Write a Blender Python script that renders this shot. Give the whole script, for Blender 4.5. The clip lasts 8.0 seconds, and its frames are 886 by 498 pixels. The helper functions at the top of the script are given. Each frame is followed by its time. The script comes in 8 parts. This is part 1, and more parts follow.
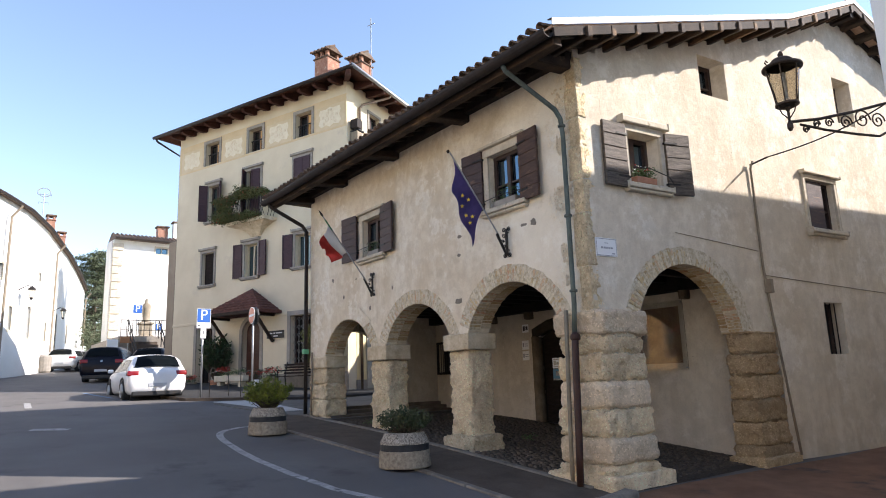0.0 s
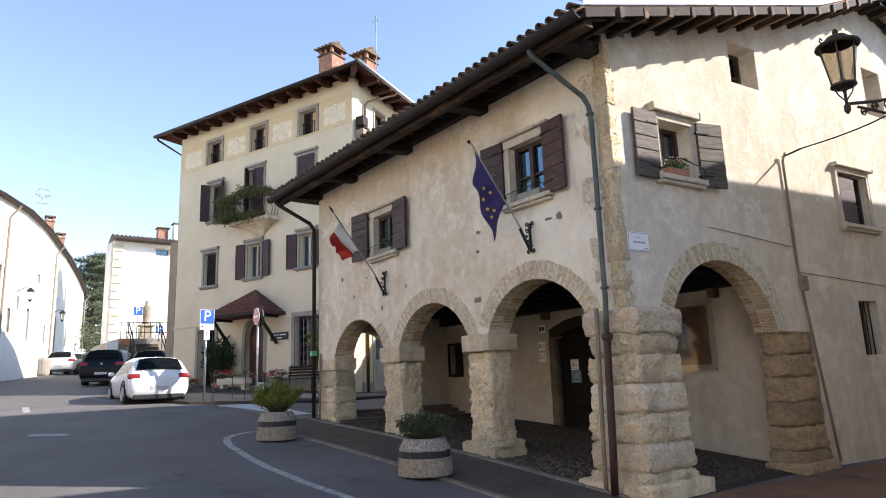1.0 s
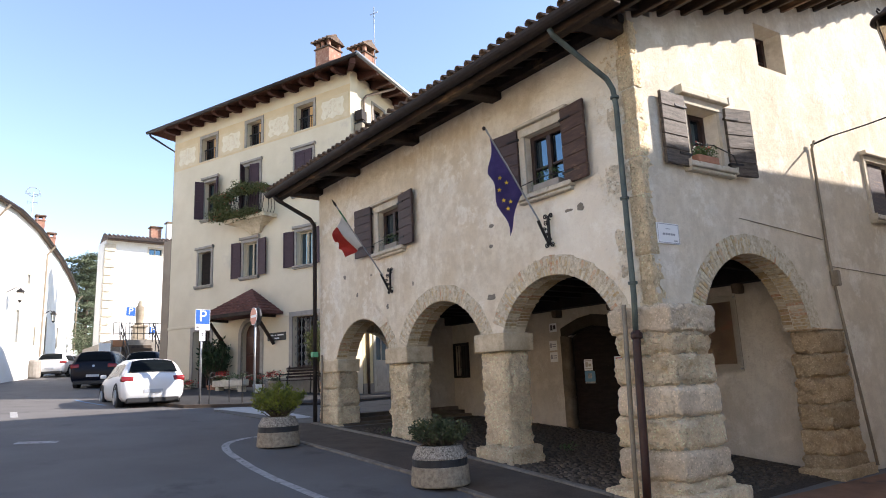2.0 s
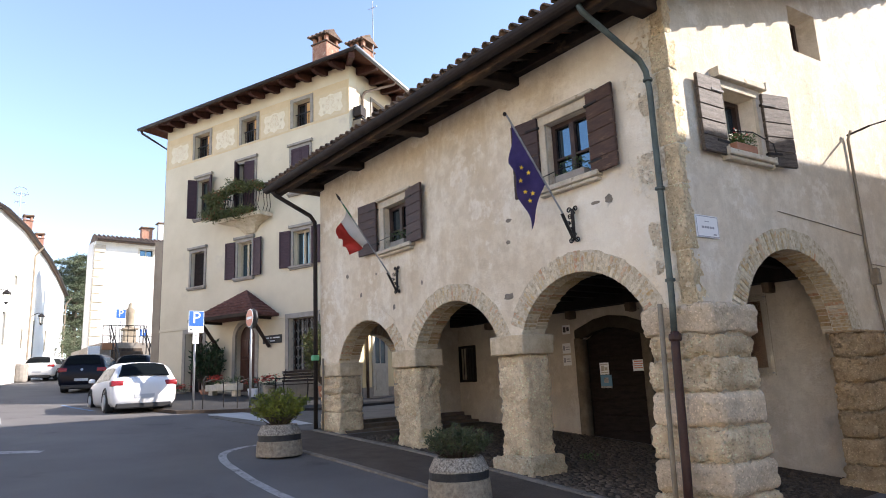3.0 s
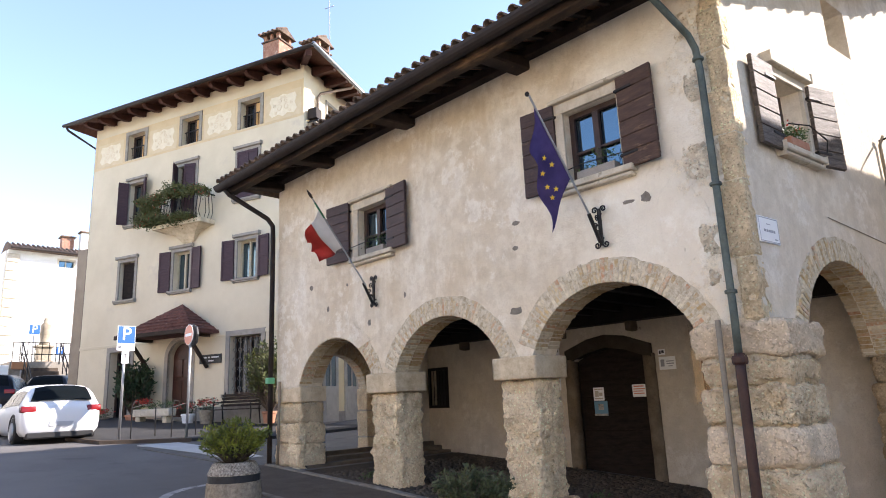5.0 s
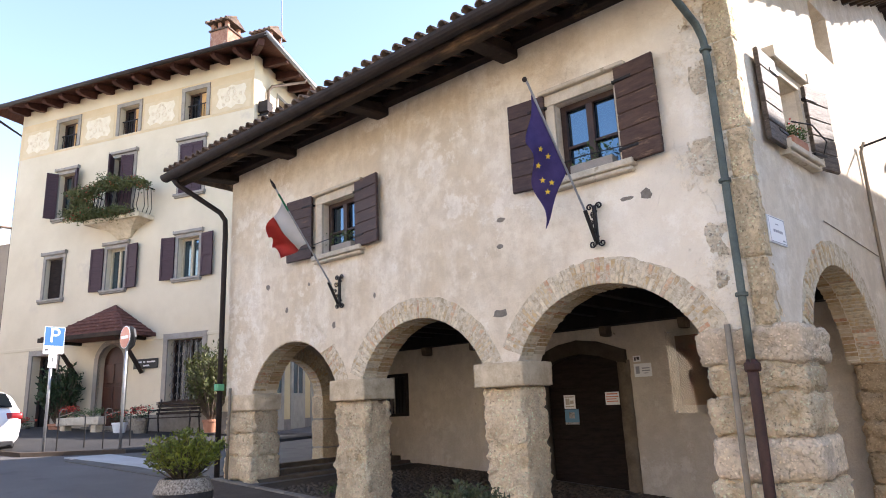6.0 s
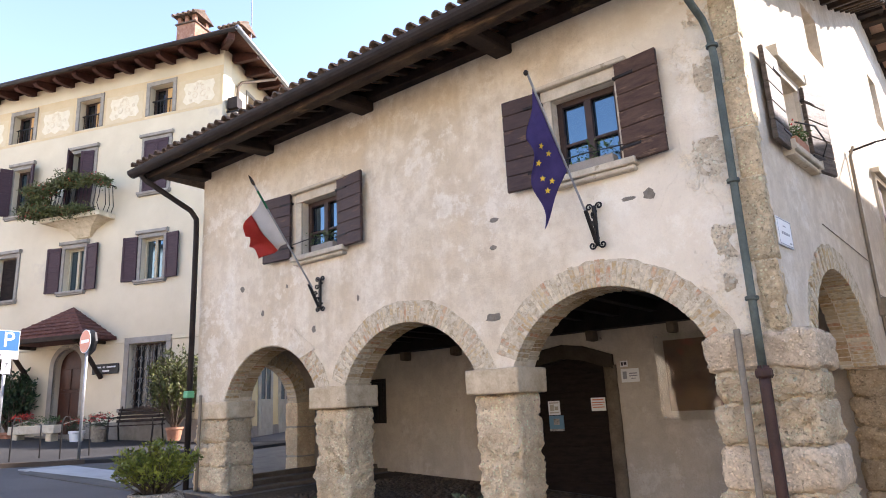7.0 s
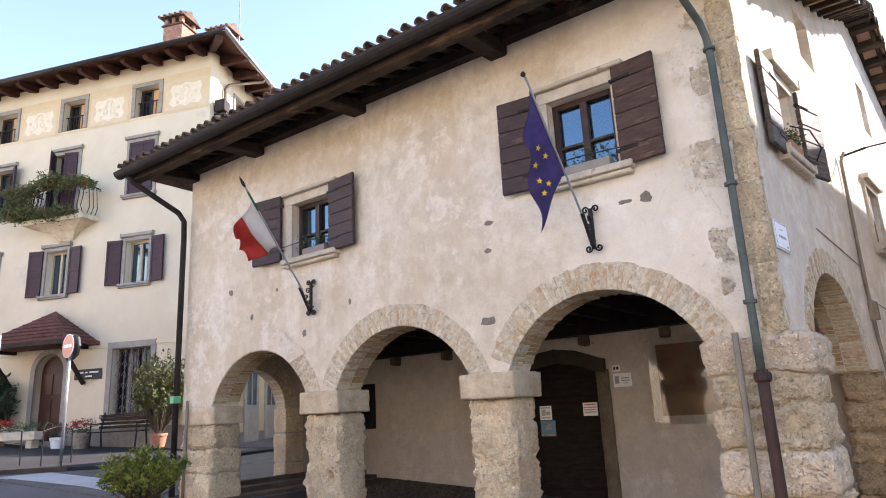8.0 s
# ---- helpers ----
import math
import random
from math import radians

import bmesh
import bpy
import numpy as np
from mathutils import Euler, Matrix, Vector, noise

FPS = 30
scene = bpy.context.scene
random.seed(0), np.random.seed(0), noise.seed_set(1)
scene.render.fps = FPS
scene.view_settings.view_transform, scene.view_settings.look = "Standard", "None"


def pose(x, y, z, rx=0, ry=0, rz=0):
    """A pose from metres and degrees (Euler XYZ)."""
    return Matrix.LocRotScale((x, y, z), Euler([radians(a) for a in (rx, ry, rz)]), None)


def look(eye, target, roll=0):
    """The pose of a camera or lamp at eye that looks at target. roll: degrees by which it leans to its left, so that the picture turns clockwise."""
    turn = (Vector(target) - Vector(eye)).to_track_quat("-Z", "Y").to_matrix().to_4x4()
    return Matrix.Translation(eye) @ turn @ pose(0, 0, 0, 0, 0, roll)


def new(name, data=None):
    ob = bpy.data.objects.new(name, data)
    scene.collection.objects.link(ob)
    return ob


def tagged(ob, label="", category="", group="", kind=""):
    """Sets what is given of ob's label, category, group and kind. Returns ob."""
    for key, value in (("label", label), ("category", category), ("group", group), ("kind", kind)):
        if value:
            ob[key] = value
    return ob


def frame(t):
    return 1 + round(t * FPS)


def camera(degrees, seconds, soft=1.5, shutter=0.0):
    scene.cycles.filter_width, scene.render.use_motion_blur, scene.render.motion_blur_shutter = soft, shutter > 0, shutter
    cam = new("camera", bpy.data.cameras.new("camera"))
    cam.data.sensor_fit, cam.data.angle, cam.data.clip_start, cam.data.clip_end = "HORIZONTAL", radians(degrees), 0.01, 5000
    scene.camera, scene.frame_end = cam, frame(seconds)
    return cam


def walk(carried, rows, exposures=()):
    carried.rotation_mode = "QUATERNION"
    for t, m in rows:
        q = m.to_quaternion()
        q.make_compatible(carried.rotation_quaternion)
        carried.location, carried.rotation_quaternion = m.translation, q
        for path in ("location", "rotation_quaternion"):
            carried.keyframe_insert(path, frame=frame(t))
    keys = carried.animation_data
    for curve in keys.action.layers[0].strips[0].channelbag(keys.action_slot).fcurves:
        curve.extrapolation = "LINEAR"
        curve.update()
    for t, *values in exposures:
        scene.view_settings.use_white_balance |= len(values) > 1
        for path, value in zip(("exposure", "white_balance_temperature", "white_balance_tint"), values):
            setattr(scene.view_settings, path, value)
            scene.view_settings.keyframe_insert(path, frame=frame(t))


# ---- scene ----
cam = camera(68.0, 8.0, soft=1.0)
PATH = [
    (0, (0.272, 0.398, 1.275), (1.445, 1.971, 1.658), -2.0),
    (0.5, (0.286, 0.665, 1.269), (1.454, 2.241, 1.656), -2.1),
    (1, (0.328, 0.996, 1.287), (1.503, 2.567, 1.677), -2.1),
    (1.5, (0.393, 1.306, 1.317), (1.575, 2.872, 1.705), -2.3),
    (3, (0.613, 2.352, 1.382), (1.821, 3.896, 1.777), -2.5),
    (3.5, (0.685, 2.734, 1.412), (1.908, 4.264, 1.816), -2.5),
    (4, (0.769, 3.136, 1.439), (2.025, 4.636, 1.855), -2.5),
    (4.5, (0.83, 3.534, 1.476), (2.125, 4.995, 1.91), -2.5),
    (6, (0.971, 4.718, 1.546), (2.447, 5.987, 2.005), -2.5),
    (6.5, (0.986, 4.99, 1.581), (2.506, 6.205, 2.041), -2.6),
    (7, (1.027, 5.165, 1.604), (2.571, 6.348, 2.069), -2.8),
    (7.5, (1.027, 5.257, 1.602), (2.586, 6.417, 2.076), -2.8),
    (8, (1.03, 5.292, 1.599), (2.598, 6.437, 2.078), -2.9),
]
walk(cam, [(t, look(eye, target, roll)) for t, eye, target, roll in PATH],
     [(0, 1.53, 6700, 15), (3, 1.76, 6700, 16), (4.5, 1.96, 6750, 17), (6, 2.19, 6750, 19), (8, 2.25, 6750, 21)])

# ---- daylight ----
SUN = Vector((0.728, -0.53, 0.59)).normalized()
world = bpy.data.worlds.new("sky")
scene.world = world
world.use_nodes = True
wn = world.node_tree
sky = wn.nodes.new("ShaderNodeTexSky")
sky.sky_type = "NISHITA"
sky.sun_disc = False
sky.sun_elevation = math.asin(SUN.z)
sky.sun_rotation = math.atan2(SUN.x, SUN.y)
sky.altitude = 600
sky.air_density, sky.dust_density, sky.ozone_density = 1.0, 0.12, 0.7
wn.nodes["Background"].inputs["Strength"].default_value = 0.122
wn.links.new(sky.outputs["Color"], wn.nodes["Background"].inputs["Color"])
sun_data = bpy.data.lights.new("sun", "SUN")
sun_data.energy, sun_data.angle, sun_data.color = 3.45, radians(0.5), (1.0, 0.96, 0.90)
sun = new("sun", sun_data)
sun.matrix_basis = look(SUN * 60, (0, 0, 0))


# ---- materials ----
def surface(name, dark, light, scale=3.0, rough=0.85, bump=0.25, grain=60.0, stain=None, stain_scale=0.8, stain_at=0.6,
            metal=0.0, gloss=0.3, vary=0.0, stretch=(1, 1, 1), relief=0.01):
    """Two-scale noise colour with fine relief; stain: a third colour in patches; vary: brightness by piece."""
    m = bpy.data.materials.new(name)
    m.use_nodes = True
    t = m.node_tree
    n, l = t.nodes, t.links
    b = n["Principled BSDF"]
    co = n.new("ShaderNodeTexCoord")
    mp = n.new("ShaderNodeMapping")
    mp.inputs["Scale"].default_value = stretch
    l.new(co.outputs["Object"], mp.inputs["Vector"])
    info = n.new("ShaderNodeObjectInfo")
    add = n.new("ShaderNodeVectorMath")
    add.operation = "MULTIPLY_ADD"
    l.new(info.outputs["Random"], add.inputs[0])
    add.inputs[1].default_value = (37.0, 19.0, 23.0)
    l.new(mp.outputs["Vector"], add.inputs[2])

    def noise_at(s, detail=6.0, roughness=0.6):
        k = n.new("ShaderNodeTexNoise")
        k.inputs["Scale"].default_value, k.inputs["Detail"].default_value, k.inputs["Roughness"].default_value = s, detail, roughness
        l.new(add.outputs["Vector"], k.inputs["Vector"])
        return k

    big, fine = noise_at(scale), noise_at(grain, 4.0, 0.7)
    ramp = n.new("ShaderNodeValToRGB")
    ramp.color_ramp.elements[0].position, ramp.color_ramp.elements[1].position = 0.32, 0.68
    ramp.color_ramp.elements[0].color, ramp.color_ramp.elements[1].color = (*dark, 1), (*light, 1)
    mixv = n.new("ShaderNodeMath")
    mixv.operation = "MULTIPLY_ADD"
    l.new(fine.outputs["Fac"], mixv.inputs[0])
    mixv.inputs[1].default_value = 0.45
    half = n.new("ShaderNodeMath")
    half.operation = "MULTIPLY_ADD"
    l.new(big.outputs["Fac"], half.inputs[0])
    half.inputs[1].default_value, half.inputs[2].default_value = 1.0, -0.225
    l.new(half.outputs[0], mixv.inputs[2])
    l.new(mixv.outputs[0], ramp.inputs["Fac"])
    colour = ramp.outputs["Color"]
    if stain:
        k = noise_at(stain_scale, 8.0, 0.65)
        r2 = n.new("ShaderNodeMapRange")
        r2.inputs["From Min"].default_value, r2.inputs["From Max"].default_value = stain_at - 0.03, stain_at + 0.06
        l.new(k.outputs["Fac"], r2.inputs["Value"])
        mx = n.new("ShaderNodeMix")
        mx.data_type = "RGBA"
        l.new(r2.outputs["Result"], mx.inputs[0])
        l.new(colour, mx.inputs[6])
        mx.inputs[7].default_value = (*stain, 1)
        colour = mx.outputs[2]
    if vary:
        hs = n.new("ShaderNodeHueSaturation")
        mr = n.new("ShaderNodeMapRange")
        mr.inputs["To Min"].default_value, mr.inputs["To Max"].default_value = 1 - vary, 1 + vary
        l.new(info.outputs["Random"], mr.inputs["Value"])
        l.new(mr.outputs["Result"], hs.inputs["Value"])
        l.new(colour, hs.inputs["Color"])
        colour = hs.outputs["Color"]
    l.new(colour, b.inputs["Base Color"])
    b.inputs["Roughness"].default_value, b.inputs["Metallic"].default_value = rough, metal
    b.inputs["Specular IOR Level"].default_value = gloss
    if bump:
        bp = n.new("ShaderNodeBump")
        bp.inputs["Strength"].default_value, bp.inputs["Distance"].default_value = bump, relief
        l.new(mixv.outputs[0], bp.inputs["Height"])
        l.new(bp.outputs["Normal"], b.inputs["Normal"])
    return m


def plain(name, colour, rough=0.5, metal=0.0, gloss=0.5, emit=0.0):
    m = bpy.data.materials.new(name)
    m.use_nodes = True
    b = m.node_tree.nodes["Principled BSDF"]
    b.inputs["Base Color"].default_value = (*colour, 1)
    b.inputs["Roughness"].default_value, b.inputs["Metallic"].default_value = rough, metal
    b.inputs["Specular IOR Level"].default_value = gloss
    return m


def pane(name, tint=(0.02, 0.025, 0.03)):
    """Window glass in front of a dark room: a dark, mirror-smooth surface."""
    m = plain(name, tint, 0.03, 0.0, 1.0)
    m.node_tree.nodes["Principled BSDF"].inputs["IOR"].default_value = 1.85
    # blue specular tint puts a deeper sky colour into the reflections
    m.node_tree.nodes["Principled BSDF"].inputs["Specular Tint"].default_value = (0.50, 0.80, 1.0, 1)
    return m


def old_plaster(name, dark, mid, pale, bare, corner=True, relief=0.03, chipped=0.85):
    """Aged lime plaster: warm stains, pale repairs, trowel relief, chips, and bare rubble stone along the corner."""
    m = bpy.data.materials.new(name)
    m.use_nodes = True
    t = m.node_tree
    n, l = t.nodes, t.links
    b = n["Principled BSDF"]
    co = n.new("ShaderNodeTexCoord")

    def noise_at(s, detail=6.0, roughness=0.6, stretch=None):
        k = n.new("ShaderNodeTexNoise")
        k.inputs["Scale"].default_value, k.inputs["Detail"].default_value, k.inputs["Roughness"].default_value = s, detail, roughness
        if stretch:
            mp = n.new("ShaderNodeMapping")
            mp.inputs["Scale"].default_value = stretch
            l.new(co.outputs["Object"], mp.inputs["Vector"])
            l.new(mp.outputs["Vector"], k.inputs["Vector"])
        else:
            l.new(co.outputs["Object"], k.inputs["Vector"])
        return k.outputs["Fac"]

    def step(v, lo, hi):
        r = n.new("ShaderNodeMapRange")
        r.interpolation_type = "SMOOTHSTEP"
        r.inputs["From Min"].default_value, r.inputs["From Max"].default_value = lo, hi
        l.new(v, r.inputs["Value"])
        return r.outputs["Result"]

    def math_(op, a, c):
        k = n.new("ShaderNodeMath")
        k.operation = op
        for i, v in enumerate((a, c)):
            if isinstance(v, (int, float)):
                k.inputs[i].default_value = v
            else:
                l.new(v, k.inputs[i])
        return k.outputs[0]

    def mix(f, a, c):
        k = n.new("ShaderNodeMix")
        k.data_type = "RGBA"
        l.new(f, k.inputs[0])
        for i, v in ((6, a), (7, c)):
            if isinstance(v, tuple):
                k.inputs[i].default_value = (*v, 1)
            else:
                l.new(v, k.inputs[i])
        return k.outputs[2]

    big, med, fine = noise_at(0.7, 9, 0.66), noise_at(3.0, 10, 0.68), noise_at(60.0, 6, 0.75)
    runs = noise_at(1.6, 8, 0.66, (1, 1, 0.22))
    col = mix(step(big, 0.36, 0.64), dark, mid)
    col = mix(math_("MULTIPLY", step(runs, 0.48, 0.68), 0.7), col, pale)
    col = mix(math_("MULTIPLY", step(med, 0.50, 0.64), 0.5), col, pale)
    col = mix(math_("MULTIPLY", step(noise_at(2.1, 10, 0.72), 0.52, 0.68), 0.6), col, tuple(c * 0.88 for c in dark))
    col = mix(math_("MULTIPLY", step(noise_at(3.4, 7, 0.7, (1, 1, 0.10)), 0.55, 0.74), 0.4), col, tuple(c * f for c, f in zip(dark, (0.80, 0.77, 0.70))))
    pocks = math_("MULTIPLY", step(noise_at(19.0, 5, 0.62), 0.63, 0.70), step(noise_at(1.3, 5, 0.6), 0.54, 0.64))
    col = mix(math_("MULTIPLY", pocks, 0.4), col, tuple(c * 0.62 for c in dark))
    chips = math_("MULTIPLY", step(noise_at(5.5, 5, 0.62), 0.715, 0.75), chipped)
    col = mix(chips, col, tuple(c * 0.5 for c in dark))
    lime = math_("MULTIPLY", step(noise_at(1.15, 13, 0.76), 0.545, 0.585), 0.55)
    col = mix(lime, col, tuple(min(0.9, c * f) for c, f in zip(pale, (1.03, 1.05, 1.09))))
    cloud = step(noise_at(5.2, 12, 0.74), 0.45, 0.58)
    col = mix(math_("MULTIPLY", cloud, 0.36), col, tuple(c * f for c, f in zip(dark, (0.86, 0.86, 0.88))))
    grit = math_("MULTIPLY", step(fine, 0.50, 0.68), 0.34)
    col = mix(grit, col, tuple(c * 0.60 for c in dark))
    crk = n.new("ShaderNodeTexVoronoi")
    crk.feature = "DISTANCE_TO_EDGE"
    crk.inputs["Scale"].default_value = 0.8
    warp = n.new("ShaderNodeTexNoise")
    warp.inputs["Scale"].default_value, warp.inputs["Detail"].default_value = 2.5, 6.0
    l.new(co.outputs["Object"], warp.inputs["Vector"])
    wv = n.new("ShaderNodeVectorMath")
    wv.operation = "MULTIPLY_ADD"
    l.new(warp.outputs["Color"], wv.inputs[0])
    wv.inputs[1].default_value = (0.7, 0.7, 0.7)
    l.new(co.outputs["Object"], wv.inputs[2])
    l.new(wv.outputs["Vector"], crk.inputs["Vector"])
    crack = math_("MULTIPLY", math_("SUBTRACT", 1.0, step(crk.outputs["Distance"], 0.0, 0.0035)), step(noise_at(1.1, 3, 0.5), 0.54, 0.62))
    col = mix(math_("MULTIPLY", crack, 0.15), col, tuple(c * 0.35 for c in dark))
    height = math_("ADD", math_("MULTIPLY", med, 1.0), math_("MULTIPLY", fine, 0.30))
    height = math_("ADD", height, math_("MULTIPLY", noise_at(14.0, 5, 0.6), 0.35))
    height = math_("SUBTRACT", height, math_("MULTIPLY", pocks, 0.45))
    height = math_("SUBTRACT", height, math_("MULTIPLY", chips, 0.8))
    height = math_("SUBTRACT", height, math_("MULTIPLY", crack, 0.2))
    if corner:
        sep = n.new("ShaderNodeSeparateXYZ")
        l.new(co.outputs["Object"], sep.inputs[0])
        far = math_("MAXIMUM", math_("SUBTRACT", sep.outputs["Y"], 6.26), math_("MULTIPLY", math_("SUBTRACT", sep.outputs["X"], 6.96), 1.1))
        # paler towards the corner, with a ragged edge
        corner_pale = step(math_("ADD", math_("SUBTRACT", 8.3, sep.outputs["Y"]), math_("MULTIPLY", math_("SUBTRACT", noise_at(0.9, 8, 0.66), 0.5), 7.0)), -0.5, 0.7)
        col = mix(math_("MULTIPLY", corner_pale, 0.55), col, tuple(min(0.92, c * f) for c, f in zip(pale, (1.07, 1.06, 1.05))))
        tooth = n.new("ShaderNodeMath")
        tooth.operation = "SINE"
        l.new(math_("MULTIPLY", sep.outputs["Z"], 5.6), tooth.inputs[0])
        ragged = noise_at(2.6, 10, 0.72)
        strip_edge = math_("ADD", math_("MULTIPLY", ragged, 0.6), -0.12)
        mask = step(math_("SUBTRACT", strip_edge, far), -0.03, 0.04)
        patch_edge = math_("ADD", math_("MULTIPLY", ragged, 1.3), math_("MULTIPLY", step(tooth.outputs[0], -0.1, 0.5), 0.25))
        patch = math_("MULTIPLY", step(math_("SUBTRACT", math_("ADD", patch_edge, -0.26), far), -0.06, 0.10), step(noise_at(7.0, 8, 0.75), 0.44, 0.56))
        mask = math_("MAXIMUM", mask, math_("MULTIPLY", patch, 0.5))
        vor = n.new("ShaderNodeTexVoronoi")
        vor.inputs["Scale"].default_value = 36.0
        l.new(wv.outputs["Vector"], vor.inputs["Vector"])
        grains = noise_at(34.0, 7, 0.8)
        rub = mix(step(grains, 0.34, 0.56), tuple(c * 0.5 for c in bare), tuple(min(1, c * 1.18) for c in bare))
        rub = mix(math_("MULTIPLY", step(noise_at(4.0, 6, 0.65), 0.42, 0.62), 0.55), rub, tuple(c * f for c, f in zip(bare, (0.78, 0.72, 0.62))))
        sepc = n.new("ShaderNodeSeparateColor")
        l.new(vor.outputs["Color"], sepc.inputs[0])
        spot = math_("MULTIPLY", step(sepc.outputs[0], 0.62, 0.64), math_("SUBTRACT", 1.0, step(vor.outputs["Distance"], 0.2, 0.45)))
        rub = mix(math_("MULTIPLY", spot, 0.6), rub, pale)
        col = mix(mask, col, rub)
        rh = math_("ADD", math_("MULTIPLY", spot, 0.8), math_("MULTIPLY", grains, 1.6))
        height = math_("ADD", height, math_("MULTIPLY", mask, math_("ADD", rh, -0.7)))
    l.new(col, b.inputs["Base Color"])
    b.inputs["Roughness"].default_value, b.inputs["Specular IOR Level"].default_value = 0.93, 0.15
    bp = n.new("ShaderNodeBump")
    bp.inputs["Strength"].default_value, bp.inputs["Distance"].default_value = 0.9, relief
    l.new(height, bp.inputs["Height"])
    l.new(bp.outputs["Normal"], b.inputs["Normal"])
    return m


M = {}
M["plaster"] = old_plaster("aged lime plaster", (0.66, 0.555, 0.405), (0.77, 0.685, 0.55), (0.87, 0.81, 0.70), (0.86, 0.735, 0.54))
M["plaster_lane"] = old_plaster("pale lane plaster", (0.595, 0.51, 0.39), (0.70, 0.62, 0.50), (0.79, 0.725, 0.62), (0.5, 0.42, 0.3), corner=False, relief=0.018, chipped=0.35)
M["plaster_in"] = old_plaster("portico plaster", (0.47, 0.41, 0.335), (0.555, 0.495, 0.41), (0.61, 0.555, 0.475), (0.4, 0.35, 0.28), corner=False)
M["trim"] = surface("pale window stone", (0.46, 0.395, 0.30), (0.64, 0.575, 0.465), 6, 0.9, 0.6, 60, (0.34, 0.28, 0.20), 6, 0.62, gloss=0.2)
M["timber"] = surface("dark weathered timber", (0.016, 0.010, 0.007), (0.048, 0.030, 0.020), 4, 0.8, 0.5, 40, (0.13, 0.085, 0.05), 1.6, 0.66, stretch=(1, 1, 1))
M["oldwood"] = surface("sun-worn brown timber", (0.022, 0.014, 0.010), (0.075, 0.048, 0.030), 5, 0.8, 0.6, 45, (0.21, 0.125, 0.065), 1.5, 0.58, stretch=(1, 0.35, 1.6))
M["shutter"] = surface("plum brown shutter paint", (0.042, 0.024, 0.024), (0.070, 0.042, 0.037), 5, 0.6, 0.4, 45, (0.14, 0.08, 0.05), 3, 0.63, stretch=(1, 1, 5), gloss=0.35)
M["shutter_worn"] = surface("worn brown shutter paint", (0.055, 0.031, 0.026), (0.105, 0.064, 0.048), 5, 0.7, 0.5, 45, (0.19, 0.125, 0.08), 3, 0.60, stretch=(1, 1, 5), gloss=0.25)
M["shutter_plum"] = surface("purple-brown shutter paint", (0.033, 0.013, 0.018), (0.056, 0.024, 0.031), 5, 0.6, 0.3, 45, (0.075, 0.04, 0.045), 3, 0.66, stretch=(1, 1, 5), gloss=0.35)
M["shutter_grey"] = surface("sun-bleached brown shutter", (0.05, 0.038, 0.030), (0.15, 0.122, 0.10), 5, 0.62, 0.5, 40, stretch=(1, 1, 6), gloss=0.2)
M["sash"] = surface("brown window sash", (0.035, 0.02, 0.016), (0.07, 0.04, 0.03), 7, 0.5, 0.2, 50)
M["glass"] = pane("window glass")
M["glass_dark"] = plain("dull window glass", (0.012, 0.012, 0.013), 0.12, 0.0, 0.35)
M["tile"] = surface("weathered clay roof tile", (0.075, 0.052, 0.040), (0.20, 0.135, 0.095), 6, 0.9, 0.5, 50, (0.13, 0.11, 0.09), 2.5, 0.6, vary=0.22)
M["tavelle"] = surface("clay soffit slabs", (0.34, 0.20, 0.13), (0.50, 0.33, 0.23), 5, 0.9, 0.4, 50, vary=0.1)
M["copper"] = surface("verdigris copper", (0.065, 0.078, 0.07), (0.115, 0.138, 0.122), 4, 0.55, 0.2, 40, (0.06, 0.045, 0.04), 1.5, 0.66, metal=0.3)
M["darkpipe"] = surface("dark brown pipe paint", (0.022, 0.017, 0.015), (0.042, 0.031, 0.027), 5, 0.75, 0.15, 50, gloss=0.25)
M["greypipe"] = surface("dull grey conduit", (0.20, 0.16, 0.115), (0.29, 0.24, 0.175), 5, 0.75, 0.2, 50)
M["brownpipe"] = surface("brown metal pipe", (0.085, 0.06, 0.042), (0.14, 0.10, 0.072), 5, 0.6, 0.2, 50)
M["iron"] = surface("black wrought iron", (0.012, 0.011, 0.011), (0.035, 0.03, 0.028), 12, 0.55, 0.3, 70, metal=0.4)
M["lampiron"] = surface("rusty brown lantern iron", (0.022, 0.016, 0.012), (0.075, 0.05, 0.034), 12, 0.6, 0.3, 70, metal=0.3)
M["asphalt"] = surface("worn asphalt", (0.097, 0.0905, 0.087), (0.137, 0.128, 0.123), 0.5, 0.88, 0.6, 110, (0.079, 0.074, 0.071), 0.9, 0.62, gloss=0.35)
M["shadepave"] = surface("terrace paving with shade in its colour", (0.024, 0.024, 0.025), (0.038, 0.037, 0.038), 0.8, 0.9, 0.5, 110, gloss=0.3)
M["patch"] = surface("grey repair mortar", (0.17, 0.15, 0.125), (0.27, 0.24, 0.20), 12, 0.95, 0.8, 60, gloss=0.1)
M["pave"] = surface("dark paving", (0.062, 0.046, 0.035), (0.108, 0.083, 0.064), 2.2, 0.9, 0.6, 90, (0.035, 0.03, 0.027), 1.3, 0.64)
M["palepave"] = surface("pale stone paving", (0.36, 0.36, 0.355), (0.48, 0.48, 0.47), 2.2, 0.85, 0.4, 80, (0.26, 0.26, 0.255), 1.5, 0.66)
M["greypave"] = surface("grey stone paving", (0.085, 0.08, 0.073), (0.135, 0.127, 0.116), 2.2, 0.85, 0.4, 80, (0.065, 0.06, 0.055), 1.5, 0.62)
M["redpave"] = surface("reddish street paving", (0.14, 0.068, 0.038), (0.22, 0.115, 0.068), 2.5, 0.9, 0.5, 80, (0.08, 0.052, 0.04), 1.4, 0.62)
